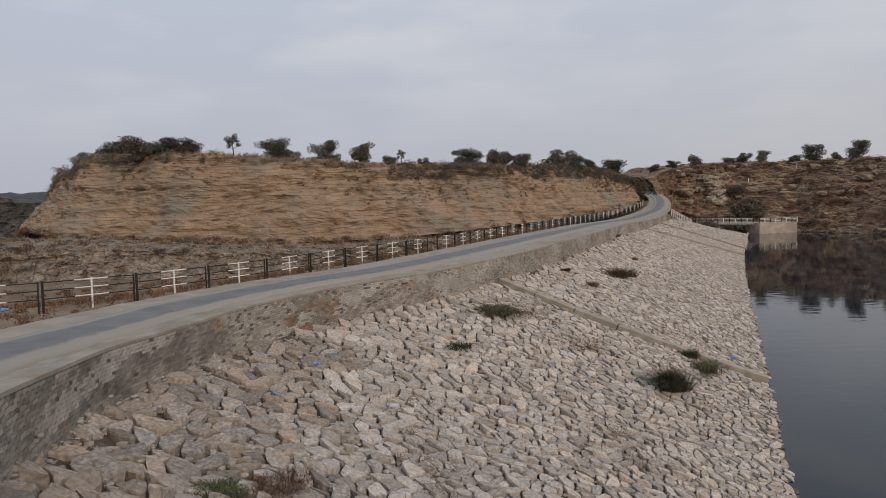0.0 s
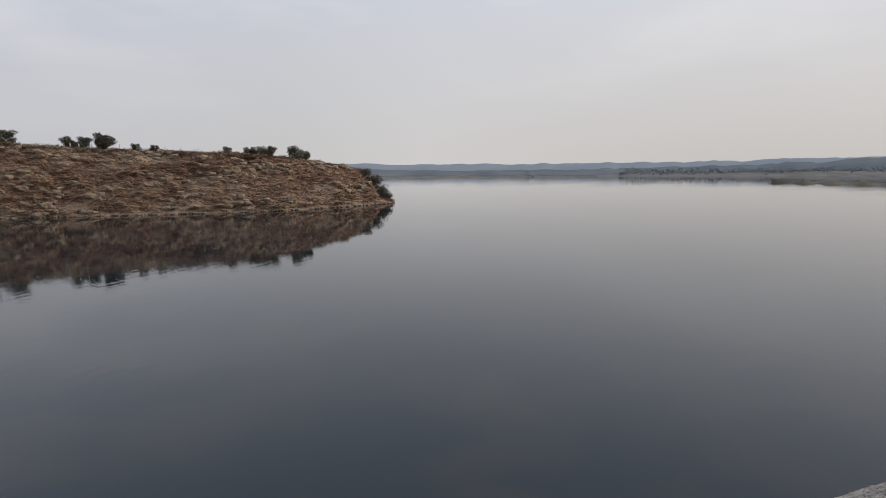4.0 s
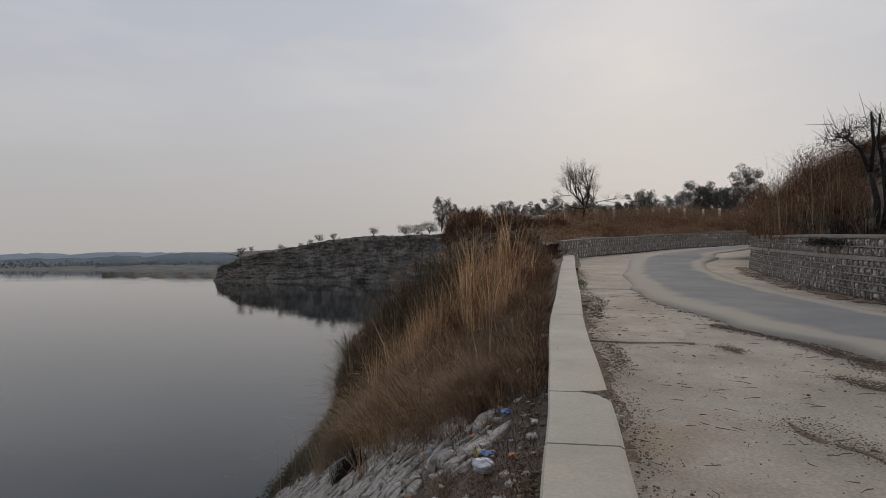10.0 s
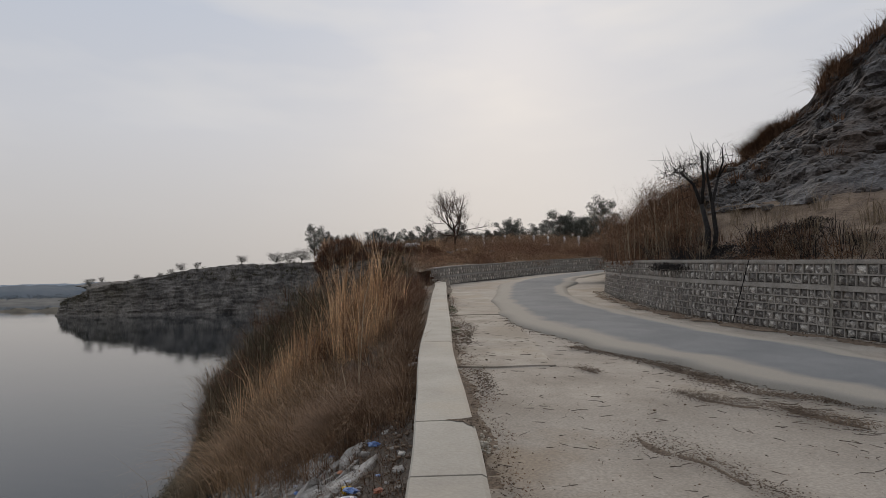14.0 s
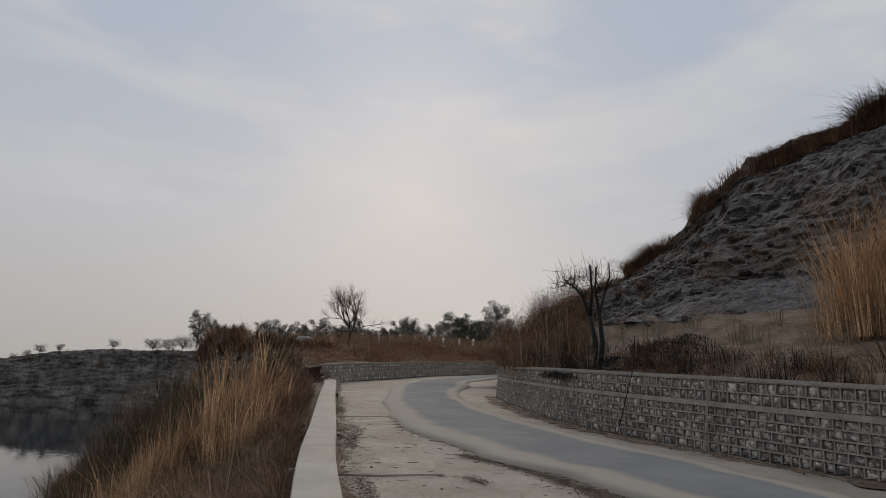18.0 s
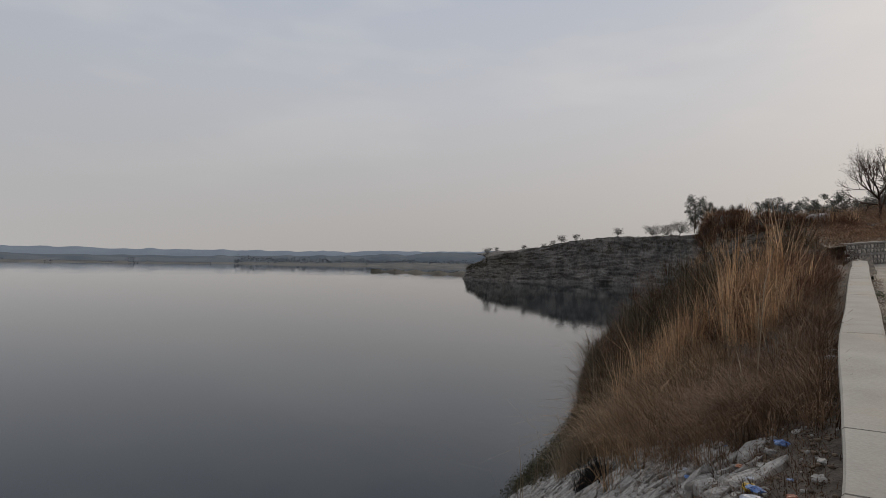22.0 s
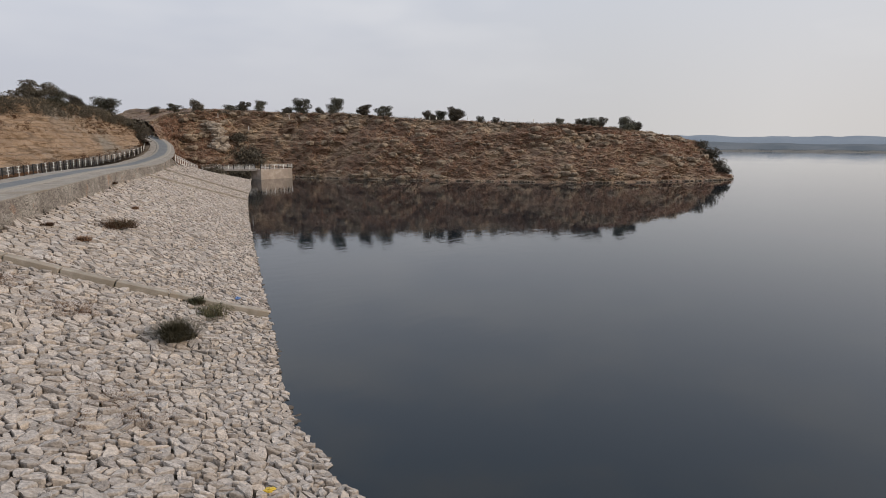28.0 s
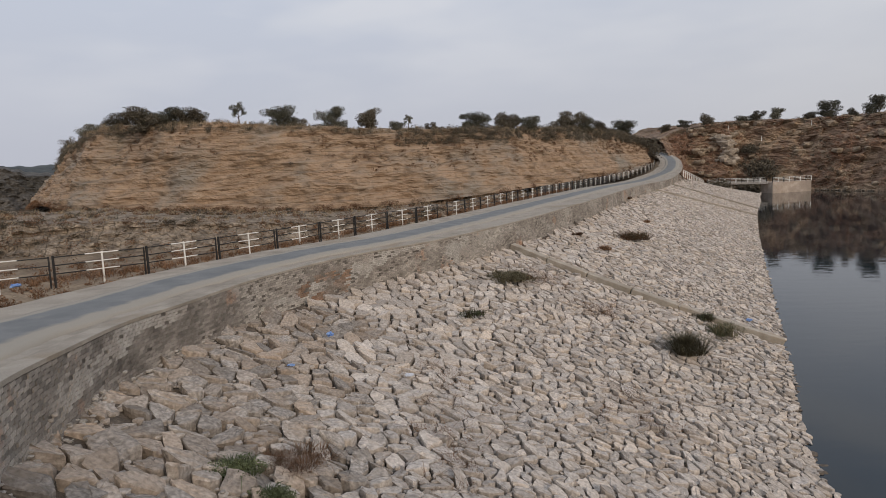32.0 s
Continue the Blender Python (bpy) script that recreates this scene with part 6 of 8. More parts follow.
def on_headland(az, el):
    """The point of the headland's slope in a direction from the viewer's spot."""
    g = HEAD[:, :100].reshape(-1, 3)
    a = np.degrees(np.arctan2(-g[:, 0], g[:, 1]))
    e = np.degrees(np.arctan2(g[:, 2] - 10, np.hypot(g[:, 0], g[:, 1])))
    return g[((a - az) ** 2 + (e - el) ** 2).argmin()]


p = on_headland(-26.7, -1.9)
plant(SCRUB[2], p[0], p[1], p[2] - 0.6, 4.6, wide=0.85)
x, y, _ = polar(-23.2, 174)
plant(SCRUB[1], x, y, drop(HEAD, x, y) - 0.3, 2.6, wide=1.0)
sp = np.array([polar(a, 1130 + 40 * math.sin(a * 3), 1.5) for a in np.arange(-88, -67, 0.22)])
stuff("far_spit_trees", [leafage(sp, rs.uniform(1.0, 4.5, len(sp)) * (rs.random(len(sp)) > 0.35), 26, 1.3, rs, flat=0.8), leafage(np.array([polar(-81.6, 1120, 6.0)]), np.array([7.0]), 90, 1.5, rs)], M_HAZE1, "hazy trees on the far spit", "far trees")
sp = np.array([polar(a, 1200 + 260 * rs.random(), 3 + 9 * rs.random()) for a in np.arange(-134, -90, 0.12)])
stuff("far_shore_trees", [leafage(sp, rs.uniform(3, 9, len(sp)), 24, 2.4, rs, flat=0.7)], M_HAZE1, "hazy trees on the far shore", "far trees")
ip = np.array([islet[int(k)][2] for k in rs.uniform(0, 59, 260)]) + rs.normal(0, 2.5, (260, 3)) * (1, 1, 0)
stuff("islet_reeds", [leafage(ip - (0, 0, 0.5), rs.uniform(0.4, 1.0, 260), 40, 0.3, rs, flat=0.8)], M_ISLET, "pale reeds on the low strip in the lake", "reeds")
# the rise behind the bend
rp = pick(RISE, 1500, 0.0, 1.0, 0.02, 0.62, rs)
stuff("rise_scrub", [leafage(rp, rs.uniform(0.3, 1.0, len(rp)), 190, 0.06, rs, flat=0.75)], M_DRYBUSH, "red-brown dry bushes on the rise behind the bend", "scrub")
rp = pick(RISE, 420, 0.0, 1.0, 0.03, 0.6, rs)
rp = rp[fbm(rp * 0.25, 2) > -0.15]
stuff("rise_bushes", [leafage(rp + (0, 0, 0.25), 0.4 + 1.1 * rs.random(len(rp)) ** 2, 700, 0.045, rs, flat=0.85)], M_BRUSH, "rounded reddish dry bushes behind the low wall", "scrub")
rp = pick(RISE, 150, 0.0, 1.0, 0.3, 0.88, rs)
stuff("rise_mounds", [leafage(rp + (0, 0, 0.5), rs.uniform(0.7, 1.5, len(rp)), 900, 0.055, rs, flat=0.8)], M_DRYBUSH, "mounded brown bushes on the rise behind the bend", "scrub")
rp = pick(RISE, 160, 0.0, 1.0, 0.02, 1.0, rs)
stuff("rise_grass", [blades(rp, 0.6, 0.45, 14, 0.012, rs)], M_BRUSH, "dry grass on the rise behind the bend", "grass")
rp = pick(RISE, 34, 0.0, 1.0, 0.05, 0.6, rs)
stuff("rise_tall_grass", [blades(rp, 1.5, 0.5, 46, 0.012, rs, lean=0.45)], M_STRAW, "tall straw grass behind the bend", "grass")
# the bench and hill over the retaining wall
bp = pick(BENCH, 230, 0.1, 1.0, 0.03, 0.4, rs)
stuff("bench_scrub", [blades(bp, 0.6, 0.3, 34, 0.007, rs, lean=0.7), leafage(pick(BENCH, 380, 0.2, 1.0, 0.02, 0.35, rs), rs.uniform(0.15, 0.45, 380), 240, 0.03, rs), leafage(pick(BENCH, 120, 0.5, 1.0, 0.15, 1.0, rs), rs.uniform(0.15, 0.5, 120), 240, 0.03, rs)], M_BROWNGRASS, "brown dry scrub above the retaining wall", "scrub")
bp = pick(BENCH, 60, 0.45, 0.8, 0.03, 0.4, rs)
stuff("burnt_scrub", [blades(bp, 0.6, 0.25, 30, 0.008, rs, lean=0.5)], M_BURNT, "charred stalks of burnt scrub", "scrub")
stuff("bench_pale_grass", [blades(pick(BENCH, 150, 0.05, 1.0, 0.05, 0.9, rs), 0.75, 0.22, 34, 0.006, rs, lean=0.4)], M_PALEGRASS, "pale dry grass on the bench", "grass")
sp2 = SHALE[rs.integers(0, SHALE.shape[0], 900), rs.integers(104, 113, 900)]
lump = fbm(sp2 * 0.45, 2)
sp2 = sp2[lump > -0.22]
stuff("hill_edge_grass", [blades(sp2, 0.95, 0.3, 130, 0.008, rs, lean=0.85), leafage(sp2[::2], rs.uniform(0.3, 0.8, len(sp2[::2])), 420, 0.04, rs, flat=0.9)], M_BROWNGRASS, "dry grass tufts along the hill's edge", "grass")
r12 = np.random.default_rng(412)
edge = SHALE[:, 106:113].reshape(-1, 3)
edge_az = np.degrees(np.arctan2(-edge[:, 0], edge[:, 1]))
thick = edge[(edge_az > 166.5) & (edge_az < 170.6)]
thick = thick[r12.integers(0, len(thick), 34)]
stuff("hilltop_thicket", [blades(thick, 2.1 * r12.uniform(0.6, 1.1, 34), 0.5, 130, 0.012, r12, lean=0.55), leafage(thick + (0, 0, 0.5), r12.uniform(0.5, 0.95, 34), 700, 0.045, r12, flat=0.9)], M_BROWNGRASS, "dark dry thicket on the hill's shoulder", "scrub")
fringe = edge[(edge_az > 170.6) | (edge_az < -176)]
fringe = fringe[r12.integers(0, len(fringe), 100)]
stuff("hill_edge_stalks", [blades(fringe, 0.95 * r12.uniform(0.4, 1.2, 100), 0.4, 22, 0.011, r12, lean=0.45)], M_BROWNGRASS, "thin dry stalks standing along the hill's edge", "grass")
stuff("hill_face_tufts", [blades(pick(SHALE, 120, 0.0, 1.0, 0.05, 0.85, rs), 0.5, 0.3, 40, 0.01, rs, lean=0.6)], M_BROWNGRASS, "dry tufts on the shale face", "grass")
fx = np.array([polar(a, 16.6 + 0.5 * rs.normal(), 10.2) for a in np.concatenate([rs.normal(c, 0.7, 9) for c in (172.8, 171.0, 169.2, 167, 164.5, 162, 160)])])
fx[:, 2] = [drop(BENCH, q[0], q[1]) for q in fx]
stuff("hill_tall_grass", [blades(fx, 3.3 * rs.uniform(0.55, 1.1, len(fx)), 0.6, 60, 0.009, rs, lean=0.2), blades(fx[::2], 4.6, 0.6, 6, 0.008, rs, lean=0.16)], M_STRAW, "tall orange-brown reed grass above the retaining wall", "grass")
stuff("reed_foot_scrub", [leafage(fx[::2] + (0, 0, 0.3), rs.uniform(0.3, 0.7, len(fx[::2])), 420, 0.03, rs), blades(fx[::2], 0.9, 0.5, 50, 0.006, rs, lean=1.0)], M_BROWNGRASS, "dark brown scrub at the foot of the tall reeds", "scrub")
stuff("hill_reed_stalks", [blades(np.array([polar(a, 18 + rs.random() * 3, 10.8) for a in np.linspace(-178, -160, 26)]), 2.4, 0.3, 7, 0.008, rs, lean=0.2)], M_PALEGRASS, "thin dry reed stalks", "grass")

hb = np.array([(*polar(a, q)[:2], 0.0) for a, q in zip(rs.uniform(-166.5, -158.5, 90), rs.uniform(20, 34, 90))])
hb[:, 2] = [max(drop(BENCH, q[0], q[1]), drop(SHALE, q[0], q[1]) if np.hypot(q[0], q[1]) > 29 else 0) for q in hb]
stuff("dark_brush", [leafage(hb + (0, 0, 0.5), rs.uniform(0.4, 1.0, 90), 420, 0.045, rs, flat=1.1), blades(hb, 1.2, 0.4, 24, 0.008, rs, lean=0.5)], M_BROWNGRASS, "dark brown brush behind the charred tree", "scrub")
lb = np.array([(*polar(a, q)[:2], up(q, e)) for a, q, e in zip(rs.uniform(-166, -161.6, 46), rs.uniform(22, 26, 46), rs.uniform(4.0, 8.6, 46))])
lb[:, 2] = np.minimum(lb[:, 2], [max(drop(BENCH, q[0], q[1]), drop(SHALE, q[0], q[1])) + 1.9 for q in lb])
stuff("thorn_thicket", [leafage(lb, rs.uniform(0.4, 0.8, 46), 620, 0.035, rs, flat=1.0), blades(lb - (0, 0, 0.6), 1.3, 0.4, 26, 0.006, rs, lean=0.7)], M_BROWNGRASS, "dark leafless thorn thicket behind the charred tree", "scrub")
stuff("brush_stalks", [blades(hb[::5], 2.8, 0.5, 6, 0.008, rs, lean=0.14)], M_PALEGRASS, "pale stalks standing over the brush", "grass")

cp = np.array([at_uw(u, w, z) for u, w, z in ((29.4, 0.1, 10.3), (29.9, -0.3, 10.5), (30.2, 0.3, 10.6), (30.8, 0.0, 10.7), (29.0, -0.5, 10.1), (31.5, 0.6, 10.9), (29.7, 0.5, 10.4))])
stuff("corner_brush", [leafage(cp, rs.uniform(0.35, 0.6, len(cp)), 500, 0.035, rs), blades(cp - (0, 0, 0.3), 1.1, 0.3, 40, 0.008, rs, lean=0.5)], M_BRUSH, "dry brush where the parapet meets the low wall", "scrub")
# ---- plants and stones of the near bank ----
def bank_pick(n, u0, u1, v0, v1, rs):
    i0, i1 = bank_index(*at_uw(u0, 0)[:2]), bank_index(*at_uw(u1, 0)[:2])
    return bank_point(rs.uniform(i0, i1, n), rs.uniform(v0, v1, n))


BANK_XY = bank.reshape(-1, 3)


def tussock(u, w):
    """A place on the bank beside the straight parapet: along it and out from it."""
    x, y, _ = at_uw(u, w)
    k = ((BANK_XY[:, 0] - x) ** 2 + (BANK_XY[:, 1] - y) ** 2)
    near3 = np.argsort(k)[:4]
    wgt = 1 / (k[near3] + 1e-4)
    return np.array([x, y, float((BANK_XY[near3, 2] * wgt).sum() / wgt.sum())])


def around(u, w, n, su, sw, rs):
    return np.array([tussock(a, min(b, -0.25)) for a, b in zip(rs.normal(u, su, n), rs.normal(w, sw, n))])


def overgrown(p):
    """True where the bank is grown over, past the stones."""
    u, w = p[:, :2] @ ALONG, p[:, :2] @ ACROSS
    return u > np.minimum(8.2 + (-1.1 - w) * 1.36, 23.0)


def inside_sightline(p, margin=0.0):
    """True past a sight line from the viewer's spot, set to fit the camera's view."""
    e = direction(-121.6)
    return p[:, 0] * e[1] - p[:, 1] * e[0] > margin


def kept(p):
    """Feet of plants, cut off at a viewer azimuth to fit the camera's view."""
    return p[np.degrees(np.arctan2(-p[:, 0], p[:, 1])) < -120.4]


wild = bank_pick(3600, 5, 60, 0.02, 0.96, rs)
wild = wild[overgrown(wild)]
near_w, far_w = wild[np.hypot(wild[:, 0], wild[:, 1]) < 34], wild[np.hypot(wild[:, 0], wild[:, 1]) >= 34]
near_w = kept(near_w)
edge_w = bank_pick(3000, 8, 60, 0.5, 0.95, rs)
edge_w = edge_w[overgrown(edge_w)]
def clump(u, w, n, su, sw, high, per, wide):
    """Tall grass in clumps of uneven height."""
    p = around(u, w, n, su, sw, rs)
    return blades(p, high * rs.uniform(0.55, 1.1, n), 0.16, per, wide, rs, lean=0.2, curl=0.2)


stuff("bank_tall_grass", [clump(14.2, -3.2, 14, 0.45, 0.35, 2.0, 46, 0.010), clump(12.6, -1.1, 8, 0.4, 0.22, 1.5, 38, 0.010), clump(15.2, -1.7, 13, 0.75, 0.5, 2.4, 48, 0.011), clump(17.6, -2.2, 7, 0.5, 0.4, 1.7, 38, 0.012),
                          clump(16.6, -4.4, 5, 0.4, 0.3, 1.5, 40, 0.011), clump(21.5, -2.4, 8, 0.9, 0.5, 1.5, 34, 0.013), clump(26, -1.8, 7, 1.2, 0.5, 1.5, 30, 0.014)], M_STRAW, "tall golden dry grass on the bank below the parapet", "grass")
fill = np.concatenate([heap_at for heap_at in (around(16.2, -1.2, 26, 1.4, 0.5, rs), around(19.5, -1.6, 30, 1.6, 0.8, rs), around(24.5, -1.5, 30, 2.2, 0.8, rs))])
stuff("bank_mixed_brush", [leafage(fill + (0, 0, 0.25), rs.uniform(0.25, 0.6, len(fill)), 420, 0.03, rs), blades(fill, 1.0, 0.3, 24, 0.008, rs, lean=0.7)], M_BRUSH, "red-brown brush between the grass clumps", "scrub")
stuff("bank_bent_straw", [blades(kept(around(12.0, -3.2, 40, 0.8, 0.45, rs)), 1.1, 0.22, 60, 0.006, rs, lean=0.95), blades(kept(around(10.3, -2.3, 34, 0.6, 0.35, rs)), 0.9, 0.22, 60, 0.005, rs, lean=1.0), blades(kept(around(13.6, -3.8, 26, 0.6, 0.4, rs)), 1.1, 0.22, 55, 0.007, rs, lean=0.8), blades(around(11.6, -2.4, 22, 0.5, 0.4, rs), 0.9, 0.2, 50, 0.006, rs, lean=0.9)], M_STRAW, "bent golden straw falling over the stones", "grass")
stuff("bank_flat_grass", [blades(around(12.9, -4.7, 12, 0.25, 0.25, rs), 1.0, 0.2, 130, 0.005, rs, lean=0.45), blades(near_w[:110], 0.8, 0.3, 26, 0.007, rs, lean=0.6)], M_PALEGRASS, "bent pale grass hanging over the stones", "grass")
bush_at = np.concatenate([around(7.5, -0.85, 30, 0.35, 0.24, rs), around(8.6, -1.2, 36, 0.5, 0.35, rs)])
stuff("bank_fuzzy_bush", [leafage(bush_at + (0, 0, 0.2), rs.uniform(0.16, 0.36, len(bush_at)), 900, 0.011, rs, flat=0.9), blades(bush_at, 0.55, 0.25, 110, 0.0025, rs, lean=1.1, curl=0.6), blades(around(6.6, -0.8, 14, 0.9, 0.3, rs), 0.3, 0.15, 60, 0.0025, rs, lean=0.9)], M_DRYBUSH, "rounded fuzzy brown bush beside the stones", "bush")
stuff("bank_brown_scrub", [leafage(around(11.0, -1.6, 50, 0.8, 0.5, rs), rs.uniform(0.15, 0.4, 50), 460, 0.018, rs),
                           blades(near_w[::2], 0.6, 0.3, 30, 0.006, rs, lean=0.7), blades(far_w[::2], 0.8, 0.4, 24, 0.012, rs, lean=0.6), leafage(near_w, rs.uniform(0.15, 0.42, len(near_w)), 230, 0.026, rs), leafage(far_w, rs.uniform(0.25, 0.7, len(far_w)), 130, 0.055, rs)], M_BROWNGRASS, "brown dry scrub on the bank", "scrub")
foot_u = rs.uniform(6.2, 26, 330)
foot_p = np.array([tussock(u, -0.12 - abs(rs.normal(0, 0.36)) * min(1, (u - 4.5) / 5)) for u in foot_u])
stuff("parapet_scrub", [leafage(foot_p + (0, 0, 0.06), rs.uniform(0.08, 0.26, 330), 260, 0.014, rs, flat=0.7), blades(foot_p, 0.4, 0.2, 40, 0.003, rs, lean=0.9)], M_DRYBUSH, "brown scrub along the outer foot of the parapet", "scrub")


def heap(u, w, n, su, sw, top, rs):
    return around(u, w, n, su, sw, rs) + np.c_[np.zeros((n, 2)), rs.uniform(0.1, top, n)]


brush = np.concatenate([heap(19.6, -6.6, 60, 1.0, 0.7, 1.9, rs), heap(16.6, -5.7, 36, 0.8, 0.5, 1.1, rs), heap(24, -7.0, 60, 1.8, 1.2, 2.0, rs), heap(22, -4.5, 40, 1.8, 1.0, 1.3, rs), heap(31, -7.5, 50, 2.5, 1.8, 2.2, rs)])
# brush trimmed at the sight line so its outline fits the camera's view
brush = brush[inside_sightline(brush, 0.35)]
far_heap = far_w[rs.integers(0, len(far_w), 900)] + np.c_[np.zeros((900, 2)), rs.uniform(0.2, 0.9, 900)]
stuff("bank_far_brush", [leafage(far_heap, rs.uniform(0.3, 0.8, 900), 220, 0.06, rs), blades(far_heap[::3], 1.2, 0.4, 16, 0.015, rs, lean=0.5)], M_OLIVEGRASS, "dark brush over the farther bank", "scrub")
stuff("bank_far_red_brush", [leafage(far_heap[::3] + (0, 0, 0.35), rs.uniform(0.3, 0.8, 300), 150, 0.07, rs)], M_BRUSH, "red-brown brush over the farther bank", "scrub")
stuff("bank_dark_brush", [leafage(brush, rs.uniform(0.3, 0.75, len(brush)), 420, 0.035, rs), blades(brush[:150] - (0, 0, 0.3), 1.3, 0.3, 30, 0.007, rs, lean=0.6)], M_OLIVEGRASS, "dark overhanging brush at the bank's outer edge", "scrub")
stuff("bank_brush_twigs", [blades(brush, 1.1, 0.45, 26, 0.008, rs, lean=1.1, curl=0.4), blades(far_heap[::2], 1.3, 0.6, 12, 0.016, rs, lean=1.0, curl=0.4)], M_BROWNGRASS, "bent brown twigs sticking out of the brush", "scrub")
stuff("bank_brush_straws", [blades(brush[::3], 1.5, 0.5, 7, 0.007, rs, lean=0.6, curl=0.4), blades(around(15.2, -5.3, 16, 1.6, 0.7, rs), 1.9, 0.4, 5, 0.006, rs, lean=0.5, curl=0.5)], M_PALEGRASS, "pale bent straws over the water's edge", "grass")
stuff("bank_red_brush", [leafage(brush[1::3] + rs.normal(0, 0.4, brush[1::3].shape) + (0, 0, 0.2), rs.uniform(0.2, 0.5, len(brush[1::3])), 320, 0.03, rs)], M_BRUSH, "red-brown dead twigs over the dark brush", "scrub")
stuff("bank_olive_scrub", [leafage(edge_w, rs.uniform(0.3, 0.8, len(edge_w)), 190, 0.05, rs), leafage(around(18.5, -0.9, 14, 0.8, 0.2, rs), rs.uniform(0.25, 0.45, 14), 300, 0.04, rs), leafage(near_w[1::3], rs.uniform(0.2, 0.45, len(near_w[1::3])), 220, 0.03, rs)], M_OLIVEGRASS, "dark olive undergrowth on the bank", "scrub")
stuff("bank_dark_tuft", [blades(around(9.9, -3.35, 8, 0.12, 0.12, rs), 0.5, 0.12, 90, 0.006, rs, lean=0.4)], M_BURNT, "small charred tuft on the stones", "grass")
stuff("bank_reed_stalks", [blades(near_w[rs.integers(0, len(near_w), 40)], 3.0, 0.3, 4, 0.005, rs, lean=0.12, curl=0.15)], M_PALEGRASS, "thin tall seed stalks over the bank", "grass")
kp = np.concatenate([pick(KNOLL, 360, 0.15, 1.0, 0.68, 0.97, rs), pick(KNOLL, 90, 0.15, 1.0, 0.1, 0.6, rs)])
stuff("knoll_scrub", [leafage(kp, rs.uniform(0.25, 0.75, len(kp)), 260, 0.045, rs, flat=0.7), blades(kp[:300], 0.8, 0.35, 50, 0.01, rs, lean=0.9)], M_BRUSH, "red-brown scrub on the knoll", "scrub")
kg = KNOLL[40:130, 30:58].reshape(-1, 3)
kg = kg[np.abs(np.degrees(np.arctan2(-kg[:, 0], kg[:, 1])) + 133.6) < 1.3]
stuff("knoll_reed_stalks", [blades(kg[rs.integers(0, len(kg), 9)], 3.6, 0.3, 3, 0.022, rs, lean=0.12, curl=0.15)], M_PALEGRASS, "thin tall reed stalks on the knoll", "grass")
stuff("knoll_grass", [blades(pick(KNOLL, 45, 0.2, 1.0, 0.4, 0.95, rs), 1.3, 0.35, 30, 0.014, rs, lean=0.25)], M_STRAW, "straw grass on the knoll", "grass")


# ---- loose stone facing ----
def rock_shapes(n, rs):
    """Angular blocks with nearly flat tops, about 2 across before scaling."""
    out = []
    for _ in range(n):
        pts = []
        k = rs.integers(5, 8)
        a0 = rs.uniform(0, 6.28)
        for z, r0, r1 in ((0.55, 0.55, 0.9), (0.12, 0.85, 1.08), (-0.6, 0.5, 0.9)):
            for q in range(k):
                a = a0 + 6.283 * (q + rs.uniform(-0.32, 0.32)) / k
                r = rs.uniform(r0, r1)
                pts.append((r * math.cos(a), r * math.sin(a), z + rs.normal(0, 0.09)))
        bm = bmesh.new()
        for p in pts:
            bm.verts.new(p)
        res = bmesh.ops.convex_hull(bm, input=bm.verts[:])
        bmesh.ops.delete(bm, geom=[v for v in bm.verts if not v.link_faces], context="VERTS")
        bmesh.ops.triangulate(bm, faces=bm.faces[:])
        bm.verts.index_update()
        out.append((np.array([v.co for v in bm.verts]), np.array([[v.index for v in f.verts] for f in bm.faces])))
        bm.free()
    return out


ROCKS = rock_shapes(24, np.random.default_rng(5))


def cell(c, others, reach):
    """The outline of the ground nearer to c than to any of the others."""
    poly = [(c[0] - reach, c[1] - reach), (c[0] + reach, c[1] - reach), (c[0] + reach, c[1] + reach), (c[0] - reach, c[1] + reach)]
    for ox, oy, d2 in others:
        far = max((x - c[0]) ** 2 + (y - c[1]) ** 2 for x, y in poly)
        if d2 > 4 * far:
            break
        nx, ny = ox - c[0], oy - c[1]
        k = (ox * ox + oy * oy - c[0] * c[0] - c[1] * c[1]) / 2
        side = [x * nx + y * ny - k for x, y in poly]
        cut = []
        for q in range(len(poly)):
            a, b, sa, sb = poly[q - 1], poly[q], side[q - 1], side[q]
            if (sa < 0) != (sb < 0):
                t = sa / (sa - sb)
                cut.append((a[0] + t * (b[0] - a[0]), a[1] + t * (b[1] - a[1])))
            if sb < 0:
                cut.append(b)
        poly = cut
        if len(poly) < 3:
            return []
    return poly


